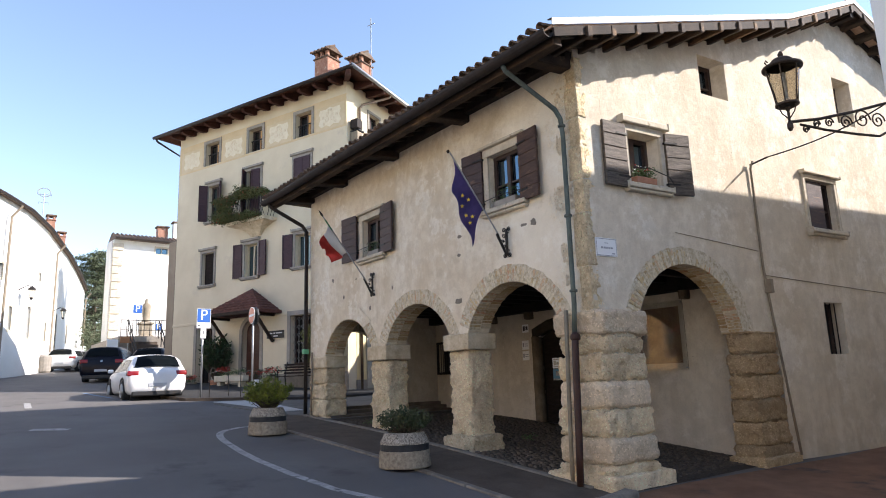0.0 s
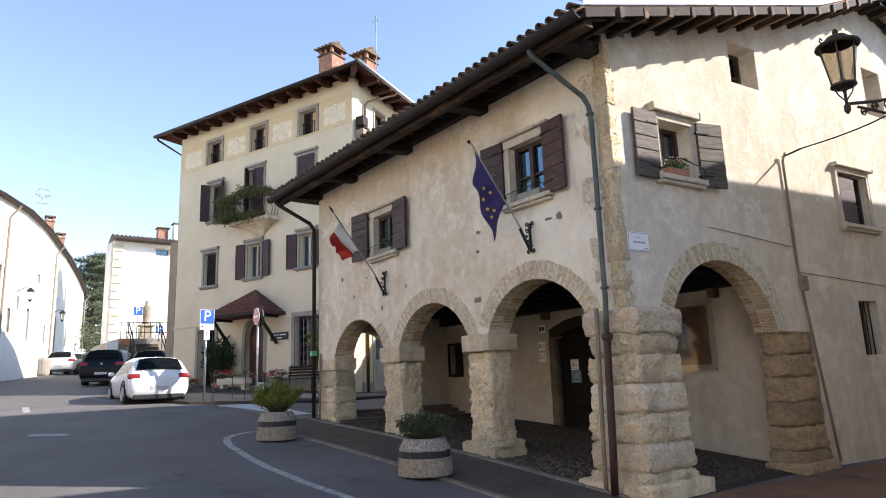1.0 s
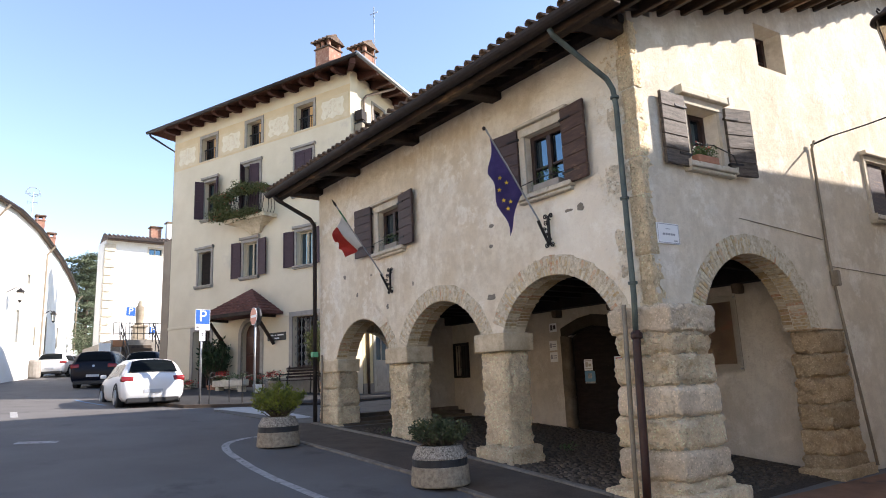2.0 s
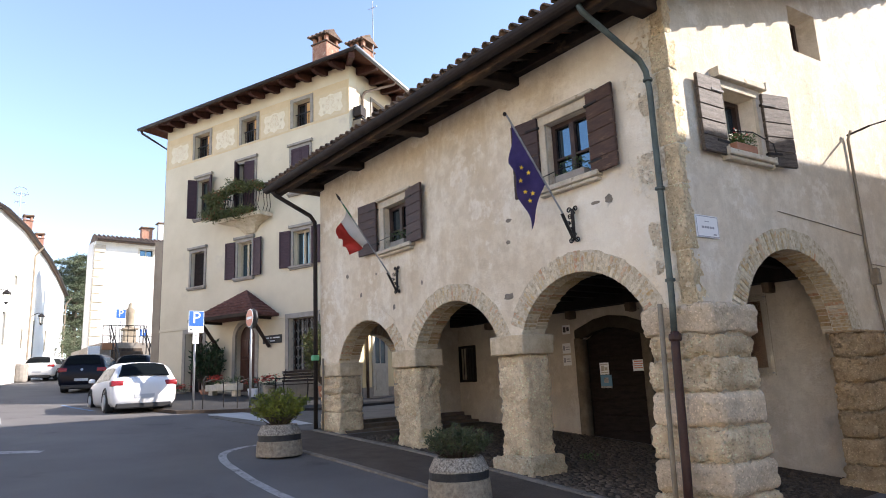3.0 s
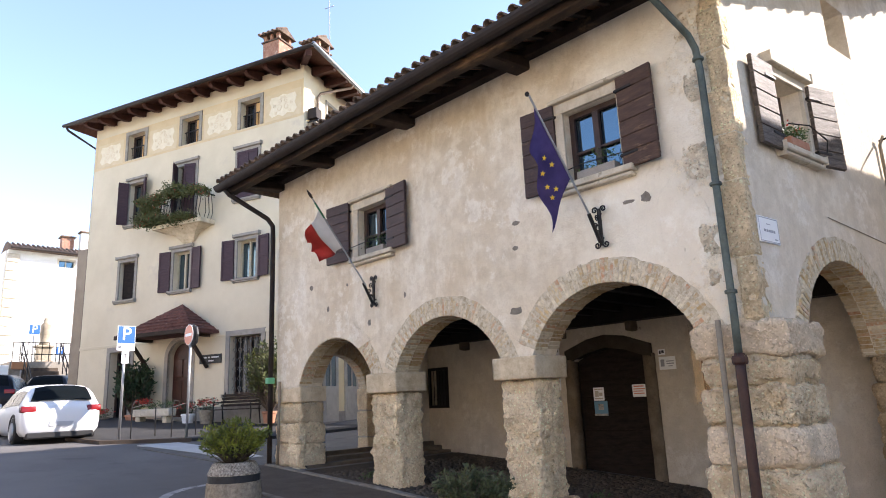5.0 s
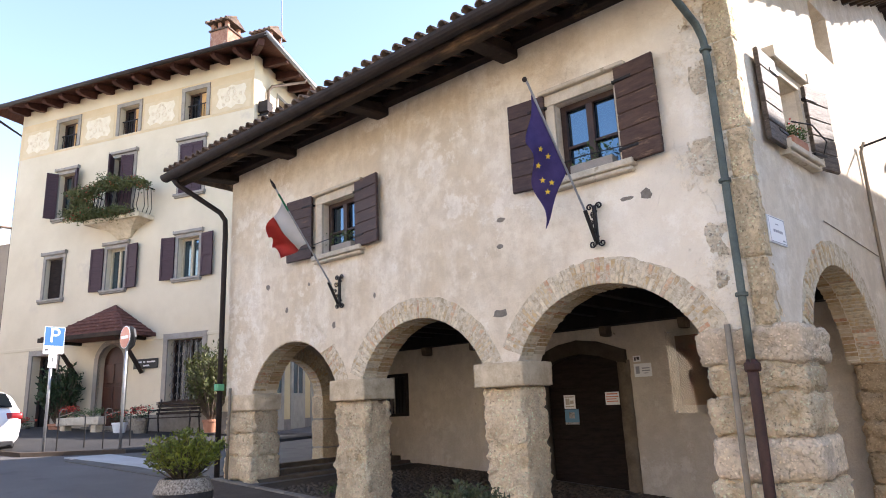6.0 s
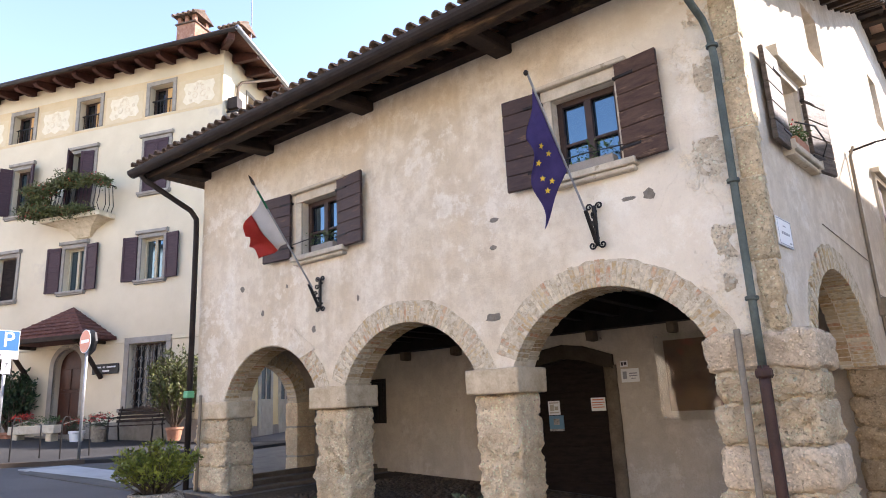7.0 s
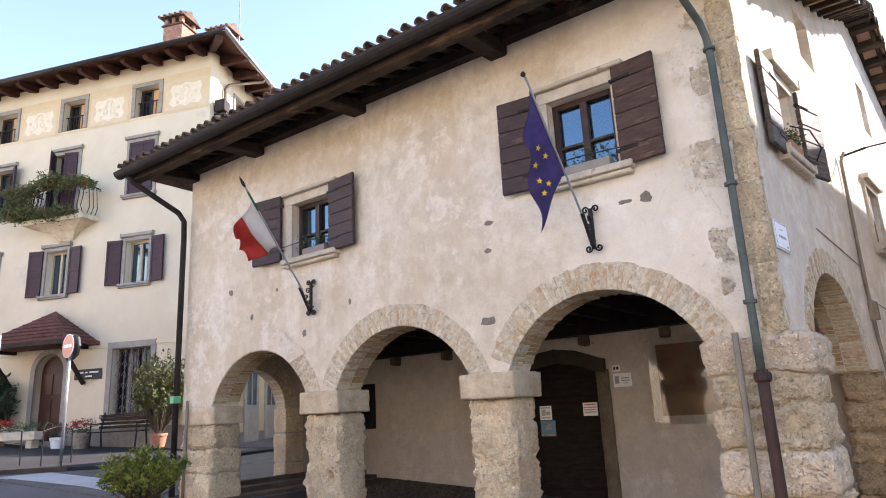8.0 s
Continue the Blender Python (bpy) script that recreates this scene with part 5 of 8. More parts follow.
def panel_shutter(parent, u, width, z0, z1, swing, label=""):
    """A louvred-panel shutter hinged at u, opened by swing degrees from the closed pane (180: flat on the wall)."""
    sgn = 1 if width > 0 else -1
    a = radians(swing)
    wv = HD * (sgn * math.cos(a)) + HN * math.sin(a)
    nv = Vector((-wv.y, wv.x, 0))
    o = HO + HD * u + HN * 0.05
    m = Matrix(((wv.x, nv.x, 0, o.x), (wv.y, nv.y, 0, o.y), (0, 0, 1, 0), (0, 0, 0, 1)))
    w = abs(width)
    s = part("shutter", bm_box(0, w, -0.012, 0.012, z0, z1, m=m), M["shutter_plum"], parent, label)
    for a0, a1, b0, b1 in ((0, 0.07, z0, z1), (w - 0.07, w, z0, z1), (0.07, w - 0.07, z0, z0 + 0.1), (0.07, w - 0.07, z1 - 0.1, z1), (0.07, w - 0.07, (z0 + z1) / 2 - 0.05, (z0 + z1) / 2 + 0.05)):
        part("rail", bm_box(a0, a1, -0.026, 0.026, b0, b1, m=m, bevel=0.004), M["shutter_plum"], s)
    return s


for i, w in enumerate(WIN["first"]):
    win = framed_window(house, hfront, w, deep=0.18, surround=0.11, mat="greystone", sash="palewood" if i < 2 else "sash", hood=0.1, bars=0, label="grey framed window with a moulded hood")
    if i < 2:
        panel_shutter(house, w[1] + 0.12, 0.47, w[2] - 0.02, w[3] + 0.05, 8, "plum brown panelled shutter, open")
        panel_shutter(house, w[0] - 0.12, -0.47, w[2] - 0.02, w[3] + 0.05, 8, "plum brown panelled shutter, open")
    else:
        part("inner_shutter", hbox(w[0] + 0.06, w[1] - 0.06, 0.1, 0.13, w[2] + 0.06, w[3] - 0.06, 0.005), M["doorwood"], house, "dark closed inner shutter")
for i, w in enumerate(WIN["second"]):
    win = framed_window(house, hfront, w, deep=0.2, surround=0.11, mat="greystone", hood=0.1, bars=0, sill=i != 1, label="grey framed window with a moulded hood")
    half = (w[1] - w[0]) / 2
    if i == 0:
        panel_shutter(house, w[0], half, w[2], w[3], 0, "plum brown panelled shutter, closed")
        panel_shutter(house, w[1], -half, w[2], w[3], 0, "plum brown panelled shutter, closed")
    elif i == 1:
        panel_shutter(house, w[0], half, w[2], w[3], 12, "plum brown balcony shutter, ajar")
        panel_shutter(house, w[1], -half, w[2], w[3], 60, "plum brown balcony shutter, half open")
    else:
        panel_shutter(house, w[1] + 0.02, 0.36, w[2], w[3] + 0.03, 55, "plum brown panelled shutter, open")
        panel_shutter(house, w[0] - 0.02, -0.36, w[2], w[3] + 0.03, 30, "plum brown panelled shutter, open")
# frieze
part("frieze", slab(rect(U0, U1, 10.70, 12.0), [rect(a - 0.132, b + 0.132, c - 0.02, d + 0.145) for a, b, c, d in WIN["attic"]], lambda u, v, d: hfront(u, v, d - 0.008), 0.006), M["ochre"], house, "ochre painted frieze between the attic windows")
for u0, u1 in ((-1.2, 0.28), (1.62, 3.05), (4.38, 5.78), (7.18, 8.62)):
    pn = part("painted_panel", hbox(u0, u1, -0.016, -0.009, 10.78, 11.72), M["panel"], house, "pale painted panel with scroll ornament")
    c, z = (u0 + u1) / 2, 11.25
    out = [(c + sgn * a, z + b) for sgn, seq in ((1, ((0.0, 0.4), (0.2, 0.34), (0.5, 0.36), (0.56, 0.2), (0.48, 0.0), (0.58, -0.22), (0.45, -0.36), (0.18, -0.3), (0.0, -0.4))),) for a, b in seq]
    out += [(2 * c - u, v) for u, v in out[1:-1][::-1]]
    part("cartouche", slab(out, [], lambda u, v, d: hfront(u, v, d - 0.0195), 0.002), M["scroll_pale"], pn)
    for sx in (-1, 1):
        for r0, cx, cz in ((0.13, 0.16, -0.08), (0.09, 0.13, 0.14), (0.07, 0.36, 0.02), (0.06, 0.30, -0.24), (0.05, 0.07, 0.27)):
            pts = [hfront(c + sx * (cx + r0 * (1 - k / 20) * math.cos(1 + k * 0.5)), z + cz + r0 * (1 - k / 20) * math.sin(1 + k * 0.5), -0.0205) for k in range(15)]
            part("scroll", bm_tube(pts, 0.011, 4), M["scroll"], pn)
part("string_course", hbox(U0 - 0.02, U1 + 0.02, -0.03, 0.05, 3.80, 3.90, 0.01), M["stucco"], house)
part("plinth", slab([(U0 - 0.02, 0.0), (3.0, 0.0), (3.0, 1.6), (U0 - 0.02, 1.6)], [], lambda u, v, d: hfront(u, v, d - 0.04), 0.038), M["greystone"], house, "grey plinth")
# roof of the tall house
E0, E1, EF, EB, EZ = -2.35, 9.5, -0.85, 10.8, 12.44
bm = bmesh.new()
pl = [(E0, EF), (E1, EF), (E1, EB), (E0 + SK * (EB - EF), EB)]
low = [bm.verts.new(hfront(u, EZ, d)) for u, d in pl]
up = [bm.verts.new(hfront(u, EZ + 0.07, d)) for u, d in pl]
r0, r1 = bm.verts.new(hfront(3.3, EZ + 2.5, 5.0)), bm.verts.new(hfront(3.9, EZ + 2.5, 5.0))
for i in range(4):
    bm.faces.new((low[i], low[(i + 1) % 4], up[(i + 1) % 4], up[i]))
bm.faces.new((up[0], up[1], r1, r0))
bm.faces.new((up[1], up[2], r1))
bm.faces.new((up[2], up[3], r0, r1))
bm.faces.new((up[3], up[0], r0))
in_pl = [(U0 + 0.1, 0.1), (U1 - 0.1, 0.1), (U1 - 0.1, 9.8), (U0 + 0.1 + SK * 9.7, 9.8)]
hroof = part("roof", bm, M["tile"], house, "hipped clay roof with deep timber eaves")
bm = bmesh.new()
lo_, in_ = ([bm.verts.new(hfront(u, z, d)) for u, d in q] for q, z in ((pl, EZ), (in_pl, EZ + 0.42)))
for i in range(4):
    bm.faces.new((lo_[i], lo_[(i + 1) % 4], in_[(i + 1) % 4], in_[i]))
part("soffit", bm, M["redsoffit"], hroof, "red-brown boarded soffit")
for i in range(13):
    u = U0 + 0.15 + i * 0.80
    part("eave_beam", slab([(-0.72, EZ + 0.02), (0.2, EZ + 0.30), (0.2, EZ + 0.02), (-0.2, EZ - 0.12), (-0.62, EZ - 0.14), (-0.74, EZ - 0.08)], [], lambda a, b, d: hfront(u + d, b, a), 0.15), M["redbeam"], hroof)
for i in range(9):
    w = 0.5 + i * 0.9
    part("eave_beam", slab([(E0 + 0.12, EZ + 0.02), (U0 + 0.2, EZ + 0.30), (U0 + 0.2, EZ + 0.0), (U0 - 0.2, EZ - 0.12), (E0 + 0.15, EZ - 0.12)], [], lambda a, b, d: hfront(a + SK * (w + d), b, w + d), 0.15), M["redbeam"], hroof)
b = bm_box(-0.75, 1.2, -0.09, 0.09, -0.2, 0.0, bevel=0.01)
for v in b.verts:
    q = Matrix.Rotation(radians(45), 4, "Z") @ Matrix.Rotation(radians(-14), 4, "Y") @ v.co
    v.co = hfront(U0 - 0.35 + q.x, EZ + 0.12 + q.z, q.y - 0.35)
part("corner_beam", b, M["redbeam"], hroof)
g = 0.07
bm = bmesh.new()
tube(bm, [hfront(E0 - 0.05, EZ + 0.02, EF - 0.05), hfront(E1 + 0.05, EZ + 0.02, EF - 0.05)], g, 8)
part("gutter", bm, M["darkpipe"], house, "dark eave gutter", smooth=True)
part("gutter", bm_tube([hfront(E0 - 0.05, EZ + 0.03, EF - 0.1), hfront(E0 - 0.05 + SK * (EB - EF), EZ + 0.03, EB)], 0.075, 8), M["grey_metal"], house, "pale metal gutter", smooth=True)
part("downpipe", bm_tube([hfront(E0 + 0.38, EZ, 1.9), hfront(E0 + 0.46, EZ - 0.12, 1.9), hfront(U0 - 0.02, EZ - 0.62, 0.9), hfront(U0 + 0.04, EZ - 0.8, 0.8), hfront(U0 + 0.04, 0.8, 0.8)], 0.05, 8), M["brownpipe"], house, "grey metal downpipe", smooth=True)
part("downpipe", bm_tube([hfront(E1 - 0.05, EZ, EF), hfront(E1 - 0.1, EZ - 0.15, EF + 0.05), hfront(U1 + 0.08, EZ - 0.75, 0.1), hfront(U1 + 0.08, 1.0, 0.1)], 0.05, 8), M["darkpipe"], house, smooth=True)
for i in range(16):
    u = E0 + 0.4 + i * 0.75
    part("snow_hook", bm_box(-0.01, 0.01, -0.01, 0.01, 0, 0.1, m=Matrix.Translation(hfront(u, EZ + 0.12, EF + 0.12))), M["iron"], hroof)


def chimney(u, d, z0, z1, s, label):
    c = thing("chimney", hfront(u, z0, d), label, "chimney")
    bl = [(u - s, d - s), (u + s, d - s), (u + s, d + s), (u - s, d + s)]
    part("shaft", hbox(u - s, u + s, d - s, d + s, z0, z1), M["chimbrick"], c)
    for a in (-1, 1):
        for e in (-1, 1):
            part("post", hbox(u + a * s * 0.8 - 0.06, u + a * s * 0.8 + 0.06, d + e * s * 0.8 - 0.06, d + e * s * 0.8 + 0.06, z1, z1 + 0.28), M["chimbrick"], c)
    part("post", hbox(u - 0.05, u + 0.05, d - s, d - s + 0.1, z1, z1 + 0.28), M["chimbrick"], c)
    part("ledge", hbox(u - s - 0.05, u + s + 0.05, d - s - 0.05, d + s + 0.05, z1 - 0.02, z1 + 0.03), M["tile"], c)
    bm = slab([(-s - 0.14, 0), (s + 0.14, 0), (0, 0.26)], [], lambda a, b2, e: hfront(u + e, z1 + 0.28 + b2, d + a), 2 * s + 0.2)
    for v in bm.verts:
        v.co -= HD * (s + 0.1)
    part("cap", bm, M["tile"], c, "clay tile cap")
    for k in range(5):
        uu = u - s - 0.05 + k * (2 * s + 0.1) / 4
        part("cap_tile", bm_tube([hfront(uu, z1 + 0.28, d - s - 0.18), hfront(uu, z1 + 0.58, d)], 0.06, 6), M["tile"], c)
    return c


M["chimbrick"] = surface("chimney brick", (0.27, 0.125, 0.085), (0.42, 0.235, 0.165), 8, 0.9, 0.5, 60, (0.5, 0.42, 0.33), 5, 0.62)
chimney(1.18, 1.6, EZ + 0.8, EZ + 2.28, 0.37, "brick chimney with a tiled cap on the house roof")
chimney(-0.34, 2.0, EZ + 0.8, EZ + 1.72, 0.34, "second brick chimney with a tiled cap")
ant = thing("antenna", hfront(-0.75, EZ + 1.0, 2.2), "thin roof antenna mast", "antenna")
part("mast", bm_tube([hfront(-0.75, EZ + 0.9, 2.2), hfront(-0.75, EZ + 3.9, 2.2)], 0.02, 6), M["grey_metal"], ant)
part("crossbar", bm_tube([hfront(-0.95, EZ + 3.6, 2.2), hfront(-0.55, EZ + 3.6, 2.2)], 0.012, 6), M["grey_metal"], ant)

# front door, canopy, ground-floor windows
dr = part("door", slab([(3.26, 0.95), (4.22, 0.95), (4.22, 3.25)] + arc(3.74, 3.25, 0.48, 0, 180, 14)[1:-1] + [(3.26, 3.25)], [], lambda u, v, d: hfront(u, v, d + 0.2), 0.06), M["redwood"], house, "red-brown arched double door")
for u0, u1 in ((3.32, 3.70), (3.78, 4.16)):
    for z0, z1 in ((1.05, 1.7), (1.8, 2.5), (2.6, 3.2)):
        part("door_panel", hbox(u0, u1, 0.17, 0.21, z0, z1, 0.012), M["redwood"], dr)
ring = [(3.06, 0.95), (3.22, 0.95), (3.22, 3.25)] + arc(3.74, 3.25, 0.52, 180, 0, 14)[1:-1] + [(4.26, 3.25), (4.26, 0.95), (4.42, 0.95), (4.42, 3.25)] + arc(3.74, 3.25, 0.68, 0, 180, 16)[1:-1] + [(3.06, 3.25)]
part("door_surround", slab(ring, [], lambda u, v, d: hfront(u, v, d - 0.03), 0.1), M["greystone"], house, "grey stone door surround")
w = WIN["ground"][0]
win = framed_window(house, hfront, w, deep=0.25, surround=0.16, mat="greystone", bars=1, glass="glass_dark", label="large window behind an ornate grey iron grille")
bm = bmesh.new()
for i in range(6):
    u = w[0] + 0.1 + i * (w[1] - w[0] - 0.2) / 5
    tube(bm, [hfront(u, w[2], 0.12), hfront(u, w[3], 0.12)], 0.014, 5)
    for j in range(6):
        z = w[2] + 0.15 + j * 0.3
        pts = [hfront(u + 0.09 * math.cos(a) * (1 - a / 9), z + 0.12 * math.sin(a) * (1 - a / 9), 0.12) for a in [k * 0.6 for k in range(12)]]
        tube(bm, pts, 0.009, 4)
part("grille", bm, M["grilleiron"], win, "dull grey wrought iron grille")
w = WIN["ground"][1]
framed_window(house, hfront, w, deep=0.3, surround=0.16, mat="greystone", bars=0, sill=False, glass="glass_dark", label="dark glazed doorway with a grey stone frame")
can = thing("canopy", hfront(3.75, 4.0, -0.6), "tiled timber canopy over the house door", "canopy")
bm = bmesh.new()
q = [bm.verts.new(hfront(u, z, d)) for u, z, d in ((5.36, 3.98, -1.2), (2.02, 3.98, -1.2), (2.02, 3.98, -0.02), (5.36, 3.98, -0.02))]
q2 = [bm.verts.new(v.co + Vector((0, 0, -0.07))) for v in q]
top = bm.verts.new(hfront(3.69, 5.02, -0.03))
bm.faces.new((q[0], q[1], top)), bm.faces.new((q[1], q[2], top)), bm.faces.new((q[3], q[0], top)), bm.faces.new((q[2], q[3], top)), bm.faces.new(q2)
for i in range(4):
    bm.faces.new((q[i], q[(i + 1) % 4], q2[(i + 1) % 4], q2[i]))
part("canopy_roof", bm, M["redtile"], can, "dark red tile roof")
for k in range(8):
    z = 3.99 + k * 0.12
    f = 1 - (z - 3.98) / 1.02
    for p0, p1 in (((3.69 + 1.6 * f, -1.22 * f - 0.02), (3.69 - 1.6 * f, -1.22 * f - 0.02)), ((3.69 - 1.67 * f, -1.18 * f - 0.02), (3.69 - 1.67 * f, -0.03)), ((3.69 + 1.67 * f, -1.18 * f - 0.02), (3.69 + 1.67 * f, -0.03))):
        part("tile_course", bm_tube([hfront(p0[0], z + 0.012, p0[1]), hfront(p1[0], z + 0.012, p1[1])], 0.022, 5), M["redtile"], can)
for u in (2.45, 5.05):
    part("brace", bm_tube([hfront(u, 3.88, -0.95), hfront(u, 2.85, -0.06)], 0.065, 6), M["timber"], can, "dark timber brace")
    part("arm", hbox(u - 0.06, u + 0.06, -1.1, -0.02, 3.82, 3.93, 0.008), M["timber"], can)
part("eave_board", hbox(1.99, 5.39, -1.26, -1.18, 3.86, 3.99, 0.008), M["timber"], can)
bs = thing("shop_sign", hfront(2.3, 3.1, -0.04), "black sign board with pale script beside the door", "sign")
part("board", hbox(1.87, 2.80, -0.05, -0.02, 2.96, 3.25, 0.005), M["black"], bs)
for z, words in ((3.155, ((2.70, 2.48), (2.42, 2.34), (2.28, 1.96))), (3.045, ((2.42, 2.18),))):
    for a, b2 in words:
        part("letter_bar", hbox(b2, a, -0.055, -0.049, z - 0.022, z + 0.022, 0.006), M["flagwhite"], bs)
# balcony
bal = part("balcony", slab([(-0.62, 7.60), (-0.62, 7.74), (0.3, 7.74), (0.3, 7.60)], [], lambda a, b2, d: hfront(2.4 + d, b2, a), 2.27), M["cap"], house, "small stone balcony with iron rail")
bm = bmesh.new()
rings_ = [[bm.verts.new(hfront(u, z, d)) for u, d in ((c0, 0.1), (c0, d1), (c1, d1), (c1, 0.1))] for c0, c1, d1, z in ((2.55, 4.53, -0.54, 7.6), (2.75, 4.33, -0.42, 7.53), (3.05, 4.0, -0.24, 7.38), (3.2, 3.85, -0.12, 7.22), (3.25, 3.8, -0.06, 7.14))]
for p, q in zip(rings_, rings_[1:]):
    for k in range(4):
        bm.faces.new((p[k], p[(k + 1) % 4], q[(k + 1) % 4], q[k]))
bm.faces.new(rings_[0]), bm.faces.new(rings_[-1][::-1])
part("corbel", bm, M["cap"], bal, "tapering stone corbel")
for i in range(15):
    u = 2.46 + i * 0.154
    pts = [hfront(u, 7.74, -0.58), hfront(u, 7.95, -0.68), hfront(u, 8.2, -0.62), hfront(u, 8.62, -0.58)]
    part("rail_bar", bm_tube(pts, 0.012, 5), M["iron"], bal)
for d in (-0.45, -0.3, -0.15):
    for u in (2.44, 4.62):
        part("rail_bar", bm_tube([hfront(u, 7.74, d), hfront(u + (-0.08 if u < 3 else 0.08), 7.95, d), hfront(u, 8.62, d)], 0.012, 5), M["iron"], bal)
part("rail", bm_tube([hfront(2.44, 8.63, 0), hfront(2.44, 8.63, -0.58), hfront(4.62, 8.63, -0.58), hfront(4.62, 8.63, 0)], 0.02, 6), M["iron"], bal)

# annex, shopfront in the passage
part("annex_wall", hbox(U1 + 0.002, U1 + 1.85, 0.9, 7.0, 0.5, 8.0), M["annex"], house, "brown-grey rendered annex")
lowz = ground_z(22)
part("side_paint", slab(rect(0.55, 9.4, lowz - 0.2, 4.2), [], lambda u, v, d: hside(u, v, d - 0.012), 0.01), M["paleyellow"], house, "pale yellow painted lower wall in the passage")
for a in (1.2, 2.75, 4.3):
    sd = part("shop_door", slab(rect(a, a + 1.05, lowz + 0.05, 3.5), [rect(a + 0.16, a + 0.89, lowz + 1.15, 3.3)], lambda u, v, d: hside(u, v, d - 0.06), 0.05), M["greydoor"], house, "grey panelled wooden shop door")
    part("pane", slab(rect(a + 0.15, a + 0.90, lowz + 1.14, 3.31), [], lambda u, v, d: hside(u, v, d - 0.035), 0.008), M["glass"], sd)
    part("door_panel", slab(rect(a + 0.18, a + 0.87, lowz + 0.25, lowz + 0.95), [], lambda u, v, d: hside(u, v, d - 0.075), 0.02), M["greydoor"], sd)
    part("glazing_bar", slab(rect(a + 0.50, a + 0.55, lowz + 1.15, 3.3), [], lambda u, v, d: hside(u, v, d - 0.062), 0.03), M["greydoor"], sd)
part("side_plinth", slab(rect(0.5, 9.4, lowz - 0.2, lowz + 0.35), [], lambda u, v, d: hside(u, v, d - 0.05), 0.03), M["greystone"], house)

# deep shade of the narrow street is put into this paving's colour
sheet([(5.55, 21.8), (5.9, 20.55), (7.6, 19.75), (9.2, 18.9), (13.5, 19.8), (11.3, 21.6), (7.8, 31.0), (6.4, 31.0)], 0.07, M["shadepave"], "pavement_2", "dark paved terrace before the tall house", "pavement", 0.12)
sheet([(6.15, 19.1), (6.95, 19.5), (9, 18.6), (14, 18.9), (14, 15.2), (7.2, 15.1), (6.8, 14.92), (6.45, 15.7)], 0.02, M["greypave"], "pavement_3", "grey stone paving of the passage mouth", "pavement", 0.06)
sheet([(6.32, 19.62), (7.2, 19.52), (7.42, 17.7), (7.4, 15.95), (6.72, 15.95), (6.72, 17.2)], 0.026, M["palepave"], "crossing", "pale stone band across the passage mouth", "pavement", 0.03)
pts = [(5.5, 21.9), (5.85, 20.55), (7.58, 19.72)]
strip(pts, 0.12, 0.085, M["pave"], "kerb", "stone kerb of the house terrace", "kerb", 0.13)
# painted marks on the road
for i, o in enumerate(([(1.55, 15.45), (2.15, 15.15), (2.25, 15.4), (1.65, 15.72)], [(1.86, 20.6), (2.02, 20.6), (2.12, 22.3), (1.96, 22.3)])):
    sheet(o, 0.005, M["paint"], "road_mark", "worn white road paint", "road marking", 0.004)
strip([(4.3, 22.9), (4.05, 24.6), (3.95, 26)], 0.1, 0.005, plain("blue bay paint", (0.10, 0.20, 0.34), 0.8), "parking_line", "faded blue parking bay line", "road marking")


